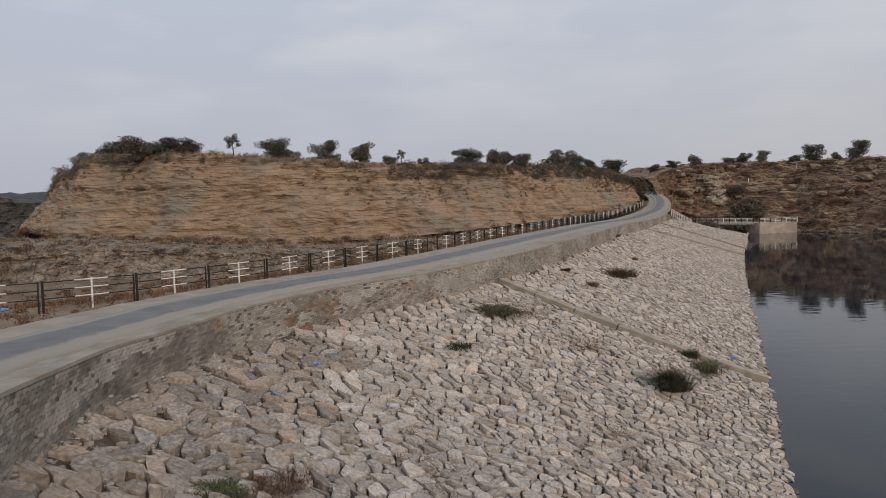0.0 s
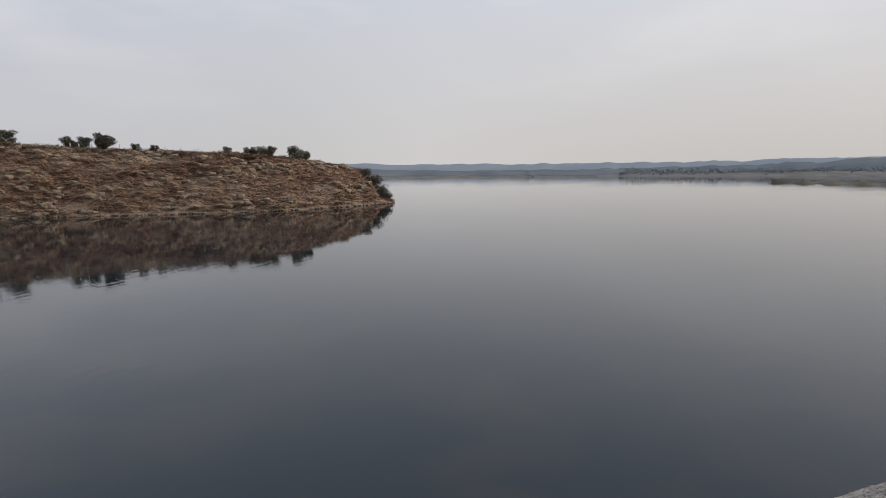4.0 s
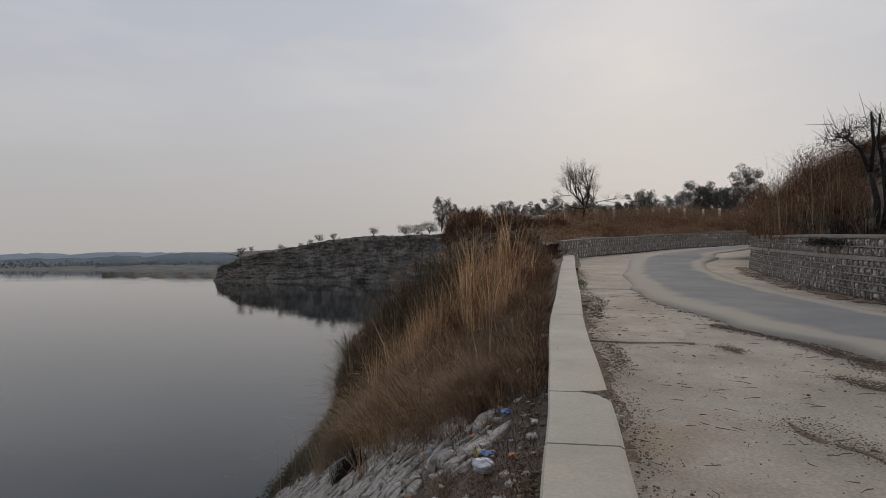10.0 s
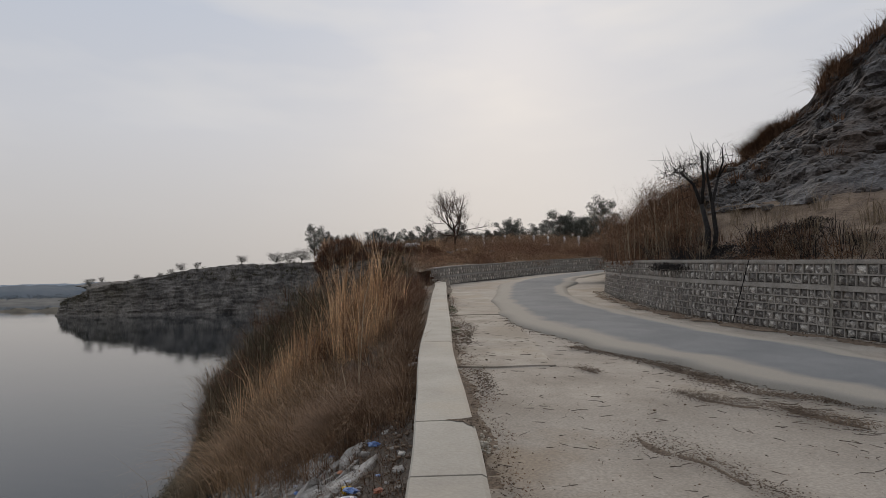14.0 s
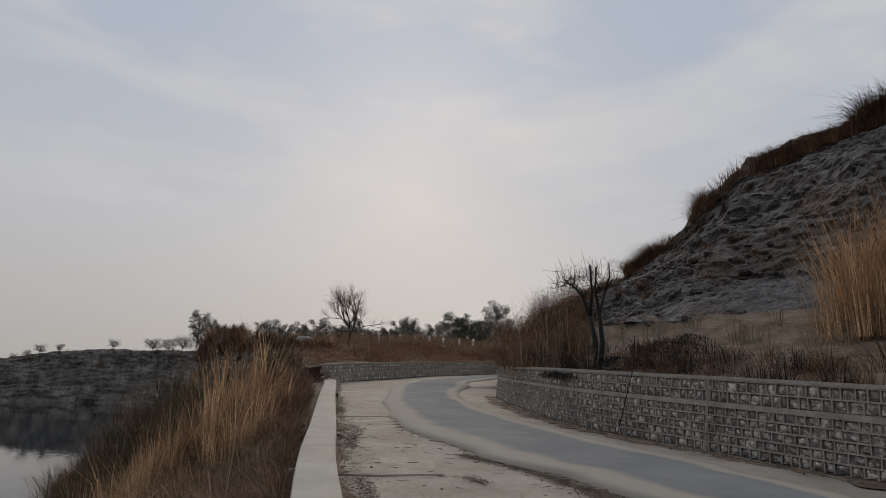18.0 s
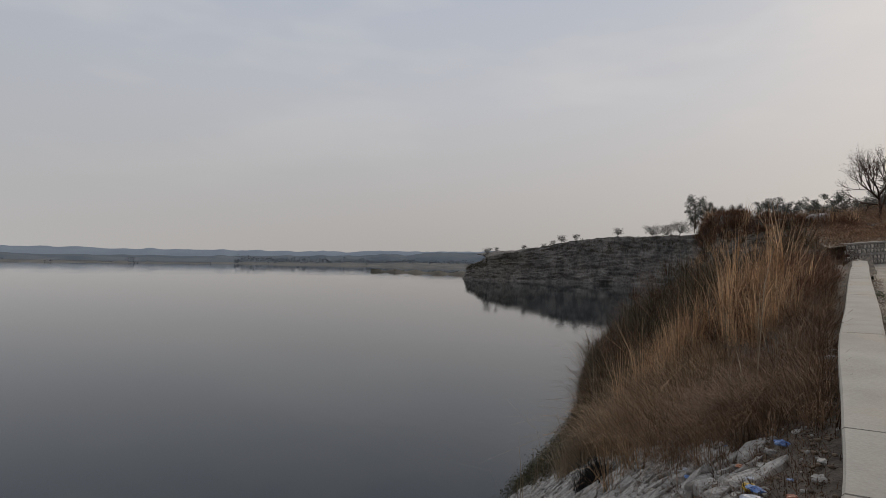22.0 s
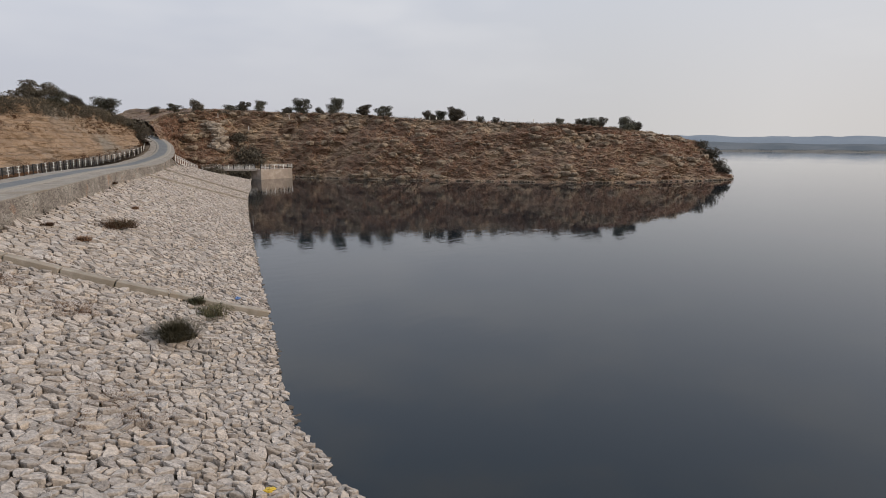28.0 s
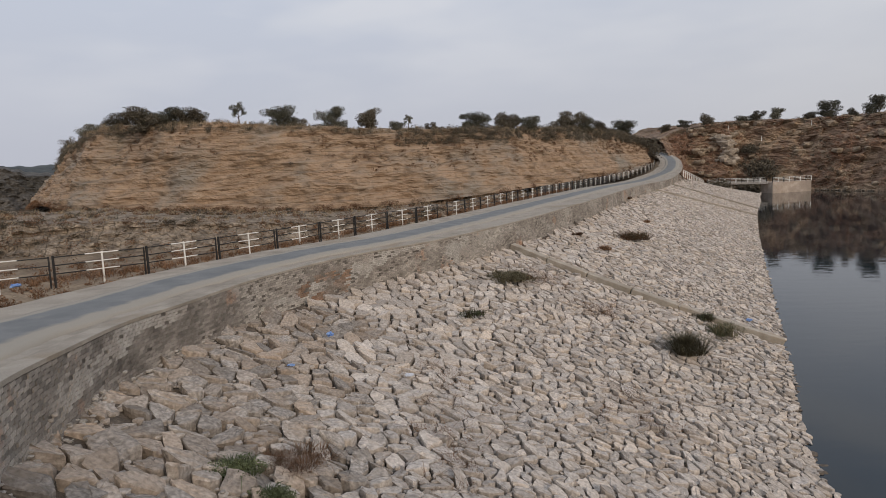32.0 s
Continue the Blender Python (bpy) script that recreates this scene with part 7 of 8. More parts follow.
def slab_stone(outline, c, nz, h, rs, gap, fine):
    """A rough block laid on its outline: sides, worn shoulder and uneven top; vertices about c, triangles."""
    o = np.array(outline) - c[:2]
    if fine:
        nx = np.roll(o, -1, axis=0)
        t = rs.uniform(0.16, 0.36, (len(o), 1))
        o = np.stack([o + (nx - o) * t, o + (nx - o) * (1 - t)], 1).reshape(-1, 2)
    r = np.linalg.norm(o, axis=1)[:, None] + 1e-6
    size = float(r.mean())
    k = len(o)
    o = o + rs.normal(0, 0.05, 2) * size
    o1 = o * np.clip(1 - gap * rs.uniform(0.5, 2.0, (k, 1)) / r, 0.3, 1) * rs.uniform(0.94, 1.0)
    o2 = o1 * (1 - rs.uniform(0.03, 0.13, (k, 1)))
    o3 = o1 * (1 - rs.uniform(0.38, 0.62, (k, 1)))
    slope = -nz[:2] / nz[2]
    tip = rs.normal(0, 0.17, 2)

    def lay(p, z, lean):
        return np.c_[p, p @ slope + z + lean * (p @ tip)]
    mid = rs.normal(0, 0.2, 2) * size
    v = np.concatenate([lay(o1 * 0.86, np.full(k, -0.32), 0), lay(o1, h * 0.7 + rs.normal(0, 0.05 * size, k), 0.9), lay(o2, h * 0.96 + rs.normal(0, 0.035 * size, k), 1),
                        lay(o3, h + 0.02 * size + rs.normal(0, 0.035 * size, k), 1), lay(mid[None], np.array([h + 0.05 * size * rs.uniform(-1, 1)]), 1)])
    i = np.arange(k)
    j = (i + 1) % k
    f = []
    for q in (0, 1, 2):
        f += [np.c_[i + q * k, j + q * k, j + (q + 1) * k], np.c_[i + q * k, j + (q + 1) * k, i + (q + 1) * k]]
    f.append(np.c_[i + 3 * k, j + 3 * k, np.full(k, 4 * k)])
    return v, np.concatenate(f)


def facing(root, i0, i1, v0, v1, size, mat, rs, single, skip=None, grow=lambda v: 1.0, gap=0.024, drop_out=0.2, near=lambda c: True, high=(0.02, 0.19), reach=1.7, darker=(lambda c: False, None)):
    """Fitted stones over the bank between two of its sections. single: picks those that become objects of their own."""
    seeds, norms = [], []
    length = np.linalg.norm(PAIR[int((i0 + i1) / 2), 3:5] - PAIR[int((i0 + i1) / 2), :2])
    v = v0
    while v < v1:
        step = size * grow(v)
        idx = np.linspace(i0, i1, 400)
        line = bank_point(idx, np.full(400, v))
        d = np.r_[0, np.cumsum(np.linalg.norm(np.diff(line, axis=0), axis=1))]
        count = int(d[-1] / step)
        if count < 2:
            break
        s = (np.arange(count) + rs.uniform(-0.47, 0.47, count) + 0.5 * rs.random()) * step
        fi = np.interp(s, d, idx)
        fv = v + rs.uniform(-0.45, 0.45, count) * step / length
        p = bank_point(fi, fv)
        nz = np.cross(bank_point(fi + 0.3, fv) - p, bank_point(fi, fv + 0.02) - p)
        nz *= np.where(nz[:, 2:] < 0, -1, 1)
        nz /= np.linalg.norm(nz, axis=1)[:, None]
        keep = (rs.random(count) > drop_out) & (p[:, 2] > -0.6)
        seeds.append(p[keep])
        norms.append(nz[keep])
        v += step * 0.82 / length
    seeds, norms = np.concatenate(seeds), np.concatenate(norms)
    bins = {}
    g = size * 2.2
    for q, p in enumerate(seeds):
        bins.setdefault((int(p[0] // g), int(p[1] // g)), []).append(q)
    V, F, n, singles, chinks, OV, OF = [], [], 0, 0, [], [], []
    wall = bank_point(np.linspace(i0, i1, 900), np.zeros(900))[:, :2]
    for q, p in enumerate(seeds):
        if skip is not None and skip(p):
            continue
        if rs.random() < 0.003:
            continue
        a, b = int(p[0] // g), int(p[1] // g)
        others = [(float(seeds[w, 0]), float(seeds[w, 1]), float((seeds[w, 0] - p[0]) ** 2 + (seeds[w, 1] - p[1]) ** 2)) for x in (a - 1, a, a + 1) for y in (b - 1, b, b + 1) for w in bins.get((x, y), ()) if w != q]
        others.sort(key=lambda w: w[2])
        outline = cell((float(p[0]), float(p[1])), others, size * reach)
        if len(outline) < 3:
            continue
        if near(p):
            for x, y in outline:
                if rs.random() < 0.4:
                    rise = -(norms[q][0] * (x - p[0]) + norms[q][1] * (y - p[1])) / norms[q][2]
                    chinks.append((x, y, p[2] + rise + rs.uniform(-0.06, 0.05)))
        sv, sf = slab_stone(outline, p, norms[q], rs.uniform(*high) * (size / 0.5), rs, gap, near(p))
        away = p[:2] - wall
        foot = np.argmin((away ** 2).sum(1))
        out = away[foot] / (np.linalg.norm(away[foot]) + 1e-6)
        sv[:, :2] -= np.minimum(0, (sv[:, :2] + away[foot]) @ out + 0.06)[:, None] * out     # stop at the wall
        is_dark = darker[0](p)
        if singles < 300 and single(p):
            put("stone", mesh_data("stone", sv, sf, darker[1] if is_dark else mat), root, Matrix.Translation(p))
            singles += 1
            continue
        if is_dark:
            OF.append(sf + sum(len(q) for q in OV))
            OV.append(sv + p)
            continue
        V.append(sv + p)
        F.append(sf + n)
        n += len(sv)
    put("stones", mesh_data("stones", np.concatenate(V), np.concatenate(F), mat), root, label="rest of the fitted stones", kind="stuff")
    if OV:
        put("old_stones", mesh_data("old_stones", np.concatenate(OV), np.concatenate(OF), darker[1]), root, label="greyer, darker stones beside the wall", kind="stuff")
    V, F, n = [], [], 0
    for p in chinks:
        v, f = ROCKS[rs.integers(0, len(ROCKS))]
        sz = size * rs.uniform(0.09, 0.3)
        V.append((v * (sz, sz * rs.uniform(0.6, 1), sz * rs.uniform(0.5, 0.9))) @ np.array(Matrix.Rotation(rs.uniform(0, 6.28), 3, "Z")).T + p)
        F.append(f + n)
        n += len(v)
    put("small_stones", mesh_data("small_stones", np.concatenate(V), np.concatenate(F), mat), root, label="small stones wedged between the blocks", kind="stuff")


I_CAM = bank_index(*at_uw(2.4, 0)[:2])
RIPRAP = tagged(new("riprap"), "pale loose limestone blocks facing the dam slope", "stone facing", kind="structure")


def on_drain(p):
    a, b = bank_point(np.array([I_DRAIN]), np.array([0.0]))[0], bank_point(np.array([I_DRAIN_END]), np.array([1.0]))[0]
    d = (b - a)[:2] / np.linalg.norm((b - a)[:2])
    q = p[:2] - a[:2]
    return abs(q[0] * -d[1] + q[1] * d[0]) < 0.42


facing(RIPRAP, 1, I_CAM, 0.012, 1.09, 0.43, M_STONE, np.random.default_rng(9), lambda c: np.hypot(c[0] - 1, c[1] - 14) < 5.2, lambda p: p[2] < -0.04 or on_drain(p), darker=(lambda c: c[0] < -2.2 - 0.12 * (c[1] - 8) + 1.2 * fbm(np.array([[c[0] * 0.5, c[1] * 0.5, 0]]), 2)[0] and c[1] < 24, M_DARKSTONE), grow=lambda v: 1.22 - 0.73 * v if v < 0.45 else 0.89 - 0.3 * (v - 0.45), near=lambda c: c[1] < 40)
PITCH = tagged(new("stone_pitching"), "pale grey stone pitching beside the water", "stone facing", kind="structure")
facing(PITCH, I_CAM, bank_index(*at_uw(14.2, 0)[:2]), 0.05, 1.05, 0.26, M_GREYSTONE, np.random.default_rng(19), lambda c: 6.0 < c[0] * ALONG[0] + c[1] * ALONG[1] < 11,
       lambda p: overgrown(p[None])[0] or p[0] * ACROSS[0] + p[1] * ACROSS[1] > -1.35 + 0.9 * fbm(np.array([[p[0] * 0.9, p[1] * 0.9, 0]]), 3)[0], gap=0.009, drop_out=0.15, high=(0.03, 0.14), reach=0.72)

# bricks of the dam wall, nearest stretch
BR = np.random.default_rng(15)
bv = np.array([(x, y, z) for z in (-0.5, 0.5) for x, y in ((-0.5, -0.5), (0.5, -0.5), (0.5, 0.5), (-0.5, 0.5))])
bf = np.array(BOX_F)
brick_me = mesh_data("brick", bv * (0.228, 0.09, 0.07), bf, M_BRICK)
SETS = {"bricks": ([], []), "washed_bricks": ([], []), "red_bricks": ([], [])}
single_n = 0
seg = LINE[: CAMERA_I - 8]
sd = np.r_[0, np.cumsum(np.linalg.norm(np.diff(seg[:, :2], axis=0), axis=1))]
ftz = foot_z(seg)
for course in range(24):
    s = sd[-1] - (0.0 if course % 2 else 0.12)
    while s > 0.5 + DAM_A * 0.5:
        p = np.array([np.interp(s, sd, seg[:, k]) for k in (0, 1, 2)])
        n = np.array([np.interp(s, sd, LEFT[: len(seg), k]) for k in (0, 1)])
        z = p[2] - 0.13 - course * 0.082
        ft = np.interp(s, sd, ftz)
        s -= 0.241
        if z < ft or BR.random() < 0.03:
            continue
        off = 0.002 + 0.012 * BR.random() + (-0.03 if BR.random() < 0.08 else 0)
        ang = math.atan2(-n[0], n[1])
        c = (p[0] + n[0] * (off - 0.045), p[1] + n[1] * (off - 0.045), z)
        wash = float(fbm(np.array([[c[0] * 0.3, c[1] * 0.3, z * 0.9]]), 3)[0]) + (0.5 if z - ft < 0.16 else 0) + (0.5 if 27.5 < c[1] < 34 else 0) + 0.14 * BR.random() > 0.62
        red = 23.6 < c[1] < 26.8 and course > 4 and float(fbm(np.array([[c[0] * 0.8, c[1] * 0.8, z * 2 + 9]]), 2)[0]) + 0.3 * BR.random() > -0.05
        if not wash and not red and single_n < 300 and sd[-1] - 16 < s < sd[-1] - 9.5 and course < 12:
            put("brick", brick_me, DAM_WALL, Matrix.Translation(c) @ Matrix.Rotation(ang, 4, "Z"))
            single_n += 1
        else:
            R = np.array(Matrix.Rotation(ang, 3, "Z"))
            V, F = SETS["red_bricks" if red else "washed_bricks" if wash else "bricks"]
            F.append(bf + 8 * len(V))
            V.append((bv * (0.228, 0.09, 0.07)) @ R.T + c)
for nm, mat, lb in (("bricks", M_BRICK, "rest of the weathered bricks"), ("washed_bricks", M_WASH, "bricks under flaking lime wash"), ("red_bricks", M_REDBRICK, "patch of orange-red repaired brick")):
    put(nm, mesh_data(nm, np.concatenate(SETS[nm][0]), np.concatenate(SETS[nm][1]), mat), DAM_WALL, label=lb, kind="stuff")


# ---- plants on the stone slope ----
def bushlet(x, y, h, spread, per, mat, label, z=None, category="bush", width=0.007, lean=0.5, leafy=0, leaf_mat=None):
    """A small plant of blades, with leaves if it has them."""
    root = tagged(new("slope_plant"), label, category)
    r = np.random.default_rng(int(abs(x) * 100 + abs(y) * 7))
    z0 = drop(bank, x, y) + 0.36 if z is None else z
    feet = np.c_[r.normal(0, spread * 0.4, 14), r.normal(0, spread * 0.4, 14), np.zeros(14)]
    v, f = blades(feet, h, spread * 0.35, per, width, r, lean=lean)
    put("grass_tuft", mesh_data("grass_tuft", v, f, mat), root)
    if leafy:
        v, f = leafage(np.c_[r.normal(0, spread * 0.5, 14), r.normal(0, spread * 0.5, 14), r.uniform(0.05, max(0.12, h * 0.6), 14)], r.uniform(0.12, 0.28, 14) * spread * 2, leafy, 0.035, r)
        put("foliage", mesh_data("foliage", v, f, leaf_mat or mat), root)
    root.matrix_basis = Matrix.Translation((x, y, z0))
    return root


bushlet(9.6, 26.6, 1.15, 0.62, 170, M_BUSH, "round dark grassy bush on the pale stones", width=0.009, lean=0.75)
bushlet(13.0, 30.7, 0.75, 0.8, 40, M_BUSH, "grey-green bush beside the concrete drain", width=0.012, leafy=160, leaf_mat=M_LEAFGREEN)
bushlet(12.9, 32.6, 0.45, 0.5, 30, M_OLIVEGRASS, "small green plant behind the concrete drain", width=0.012, leafy=90, leaf_mat=M_LEAFGREEN)
bushlet(2.4, 32.0, 0.5, 1.0, 50, M_BUSH, "low spreading olive bush on the stones", width=0.012, lean=1.0, leafy=900, leaf_mat=M_BUSH)
bushlet(3.4, 32.6, 0.3, 0.5, 30, M_BROWNGRASS, "low brown tuft on the stones", width=0.012, lean=0.9)
bushlet(14.3, 51.0, 0.85, 1.2, 60, M_BROWNGRASS, "dry brown bush on the stone slope", width=0.02, lean=0.8, leafy=260, leaf_mat=M_BUSH)
bushlet(0.2, 26.0, 0.3, 0.55, 20, M_OLIVEGRASS, "sparse green weed between the stones", width=0.012, lean=0.8, leafy=70, leaf_mat=M_LEAFGREEN)
bushlet(-4.3, 10.0, 0.22, 0.36, 30, M_LEAFGREEN, "fresh green weed among the stones", width=0.012, lean=1.2, leafy=150, leaf_mat=M_LEAFGREEN)
bushlet(-3.6, 9.3, 0.16, 0.3, 20, M_LEAFGREEN, "low green weed among the stones", width=0.01, lean=0.8, leafy=120, leaf_mat=M_LEAFGREEN)
bushlet(-3.6, 10.7, 0.16, 0.7, 110, M_BROWNGRASS, "dry brown weed mat among the stones", width=0.005, lean=1.5)
bushlet(11.2, -4.6, 0.35, 0.2, 20, M_LEAFGREEN, "small green shoot at the stones' foot", z=drop(bank, 11.2, -4.6) + 0.1, width=0.008, lean=0.4)
for x, y, sz in ((10.5, 44.5, 0.5), (12.2, 58.5, 0.5), (19.5, 63.0, 0.4), (16.5, 70.5, 0.6), (21.2, 77, 0.7), (9.2, 47.5, 0.3), (23.5, 83.5, 0.6)):
    bushlet(x, y, 0.4 * sz + 0.2, sz, 30, M_BROWNGRASS, "small dry tuft on the stone slope", width=0.016, lean=0.8, category="tuft")

# patches of earth and dead stalks lying on the stones
r9 = np.random.default_rng(99)
dp = np.concatenate([np.c_[r9.normal(6.4, 0.9, 60), r9.normal(30.4, 0.8, 60)], np.c_[r9.normal(4.4, 0.7, 40), r9.normal(33.7, 0.6, 40)], np.c_[r9.normal(-1.0, 0.5, 40), r9.normal(15.5, 2.6, 40)], np.c_[r9.normal(5.5, 0.5, 30), r9.normal(20.0, 1.2, 30)]])
dp = np.c_[dp, [drop(bank, x, y) + 0.42 for x, y in dp]]
stuff("dead_stalks", [blades(dp, 0.22, 0.3, 7, 0.006, r9, lean=2.4), leafage(dp - (0, 0, 0.12), r9.uniform(0.2, 0.5, len(dp)), 130, 0.022, r9, flat=0.3)], M_BROWNGRASS, "dead brown stalks lying on the stones", "dead plants")


# ---- litter ----
def crumple(name, label, x, y, z, size, mat, seed, flat=0.5, category="litter"):
    """A crumpled piece of film or paper."""
    bm = bmesh.new()
    bmesh.ops.create_icosphere(bm, subdivisions=3, radius=1.0)
    co = np.array([v.co for v in bm.verts])
    k = 1 + 0.45 * fbm(co * 1.6 + seed * 11.3, 4)
    for v, q in zip(bm.verts, co * k[:, None] * (size, size * 0.75, size * flat)):
        v.co = q
    for f in bm.faces:
        f.smooth = False
    me = bpy.data.meshes.new(name)
    bm.to_mesh(me)
    bm.free()
    me.materials.append(mat)
    return put(name, me, m=Matrix.Translation((x, y, z)) @ Matrix.Rotation(seed, 4, "Z"), label=label, category=category)


def lay(u, w, rise=0.03):
    p = tussock(u, w)
    return p[0], p[1], p[2] + rise


crumple("plastic_bag", "crumpled white plastic bag on the bank", *lay(4.91, -0.56, 0.05), 0.11, M_PLASTIC, 1, 0.45, "plastic bag")
crumple("wrapper", "crumpled yellow wrapper on the bank", *lay(5.52, -0.67), 0.07, M_YELLOW, 2, 0.4)
crumple("wrapper", "torn blue wrapper on the bank", *lay(5.26, -0.6), 0.07, M_BLUE, 3, 0.3)
crumple("wrapper", "blue wrapper lying in dry grass", *lay(6.17, -0.47, 0.06), 0.07, M_BLUE, 4, 0.35)
crumple("wrapper", "red-brown wrapper on the bank", *lay(4.9, -0.33), 0.05, M_RED, 5, 0.3)
crumple("paper_scrap", "white paper scrap beside the yellow wrapper", *lay(5.62, -0.5), 0.045, M_PLASTIC, 6, 0.3)
crumple("paper_scrap", "small pale paper scrap on the bank", *lay(5.2, -1.04), 0.055, M_PLASTIC, 7, 0.25)
crumple("wrapper", "blue wrapper between the slope stones", -4.77, 20.05, 4.72, 0.16, M_BLUE, 8, 0.4)
crumple("wrapper", "small blue wrapper between the slope stones", -5.06, 16.26, 4.92, 0.1, M_BLUE, 9, 0.4)
crumple("paper_scrap", "white paper scrap on the slope stones", -1.96, 17.89, 3.95, 0.14, M_PLASTIC, 10, 0.25)
crumple("wrapper", "blue wrapper near the drain's foot", 16.0, 34.05, 0.75, 0.2, M_BLUE, 11, 0.4)
crumple("wrapper", "yellow wrapper on the slope stones", 6.84, 12.95, 1.45, 0.14, M_YELLOW, 12, 0.3)
crumple("wrapper", "blue wrapper on the roadside by the railing", -16.6, 22.0, 6.5, 0.16, M_BLUE, 13, 0.4)
for k in range(15):
    p = tussock(r9.uniform(3.2, 8.0), r9.uniform(-1.8, -0.3))
    crumple("litter_scrap", "small faded scrap of litter on the bank", p[0], p[1], p[2] + 0.06, r9.uniform(0.02, 0.05), (M_PLASTIC, M_RED, M_BLUE, M_COPING)[k % 4], k + 20, 0.3)

bank_bits = np.array([lay(u, w, 0.0) for u, w in zip(r9.uniform(2.2, 10.5, 3200), -0.07 - np.abs(r9.normal(0, 0.85, 3200)))])


# ---- debris on the road ----
def on_road(u, w, rise=0.0):
    shift = float(np.interp(u, [0, 8, 11.5, 18.8, 24.5, 30], [0, 0, 0.05, 0.25, 0.45, 0.8]))
    return np.array(at_uw(u, w + shift, road_z(u) + rise))


def rubble(name, places, sizes, mat, label):
    V, F, n = [], [], 0
    for p, sz in zip(places, sizes):
        v, f = ROCKS[r9.integers(0, len(ROCKS))]
        a = r9.uniform(0, 6.28)
        R = np.array(Matrix.Rotation(a, 3, "Z"))
        V.append((v * (sz, sz * 0.8, sz * 0.6)) @ R.T + p)
        F.append(f + n)
        n += len(v)
    put(name, mesh_data(name, np.concatenate(V), np.concatenate(F), mat), label=label, category="rubble", kind="stuff")


rubble("bank_rubble", bank_bits[:260], 0.015 + 0.07 * r9.random(260) ** 2, M_GREYSTONE, "loose pale stones on the earth of the bank")
rubble("bank_crumbs", bank_bits[260:], 0.006 + 0.03 * r9.random(2940) ** 2.5, M_EARTH, "clods and crumbs on the earth of the bank")
stuff("bank_twigs", [leafage(bank_bits[1::2], np.full(len(bank_bits[1::2]), 0.13), 22, 0.012, r9, flat=0.25), blades(bank_bits[::6], 0.12, 0.15, 10, 0.003, r9, lean=1.6)], M_BROWNGRASS, "dead twigs and leaves on the bank", "dead plants")
# the broken edge of the asphalt beside the apron
edge_pts = []
for i in range(CAMERA_I + 6, CAMERA_I + 30):
    p, n = asph[i, 0], LEFT[i]
    for q in range(42):
        o = abs(r9.normal(0, 0.14))
        t = LINE[i + 1, :2] - LINE[i, :2]
        edge_pts.append((*(p[:2] + n * o + t * r9.random()), LINE[i, 3] + 0.0))
edge_pts = np.array(edge_pts)
rubble("asphalt_crumbs", edge_pts, r9.uniform(0.004, 0.018, len(edge_pts)), M_SOIL, "dark crumbs along the broken asphalt edge")
gravel = [on_road(u, w, 0.0) for u, w in zip(r9.uniform(1.0, 20, 4500), r9.uniform(0.55, 6.2, 4500))]
rubble("road_gravel", gravel, (0.003 + 0.007 * r9.random(4500) ** 2) * (1 + (r9.random(4500) > 0.985) * 1.8), M_EARTH, "scattered gravel on the dusty shoulder")
side = [on_road(u, 0.52 + abs(r9.normal(0, 0.10)), 0.0) for u in r9.uniform(0.5, 27, 1500)]
rubble("parapet_debris", side, 0.003 + 0.013 * r9.random(len(side)) ** 2.5, M_EARTH, "dark soil crumbs at the parapet's foot")
foot_rw = []
for u in r9.uniform(4, 24, 900):
    w = np.interp(u, [4, 8, 11.3, 13, 16.6, 18.6, 21.5, 24], [10.3, 8.3, 7.3, 6.75, 6.35, 6.5, 6.7, 7.2])
    foot_rw.append(at_uw(u, w - 0.08 - abs(r9.normal(0, 0.25)), road_z(u)))
rubble("wall_foot_debris", np.array(foot_rw), r9.uniform(0.006, 0.028, len(foot_rw)), M_VALLEY, "earth and crumbs at the foot of the retaining wall")


def soil_patch(name, line, width, mat, label, lift=0.006):
    """A thin uneven skin of soil along a line of the road."""
    P = resample(line, 0.025)
    N = side_of(P)
    rows = []
    for k, p in enumerate(P):
        wl, wr = [width * max(0.05, 0.7 + 0.9 * float(fbm(np.array([[p[0] * 2.2 + s * 9, p[1] * 2.2, s]]), 4, 0.5)[0])) for s in (0, 1)]
        taper = math.sin(math.pi * min(1, max(0.02, k / (len(P) - 1)))) ** 0.5
        rows.append([(*(p[:2] + N[k] * o), p[2] + z) for o, z in ((wl * taper, -0.014), (wl * taper * 0.5, lift), (-wr * taper * 0.5, lift), (-wr * taper, -0.014))])
    put(name, grid_mesh(name, rough_z(np.array(rows), 0.006, 9), mat), label=label, category="soil", kind="structure")


def crumb_streak(name, line, spread, n, label, big=0.02, mat=None):
    P = resample([on_road(u, w) for u, w in line], 0.05)
    k = r9.integers(0, len(P), n)
    wide = spread * (0.5 + 1.1 * np.abs(fbm(P[k] * 1.7, 2)))
    q = P[k] + np.c_[r9.normal(0, 1, n) * wide, r9.normal(0, 1, n) * wide, np.full(n, 0.0)]
    rubble(name, q, 0.003 + (big - 0.003) * r9.random(n) ** 2.2, mat or M_SOIL, label)


crumb_streak("dirt_crumbs", ((3.2, 2.7), (3.4, 2.62), (3.65, 2.5), (3.98, 2.38), (4.26, 2.25), (4.64, 2.18), (5.02, 1.92), (5.35, 1.88)), 0.13, 2200, "dark crumbs along a crack in the shoulder", 0.009)
crumb_streak("dirt_crumbs", ((6.0, 4.55), (6.3, 4.35), (6.7, 3.8), (7.9, 3.5), (9.2, 3.05), (10.2, 2.5)), 0.12, 6500, "dark crumbs of the broken asphalt edge", 0.014)
crumb_streak("dirt_crumbs", ((6.2, 3.5), (6.5, 3.15), (6.9, 2.9)), 0.13, 2600, "dark patch of dirt on the shoulder", 0.008)
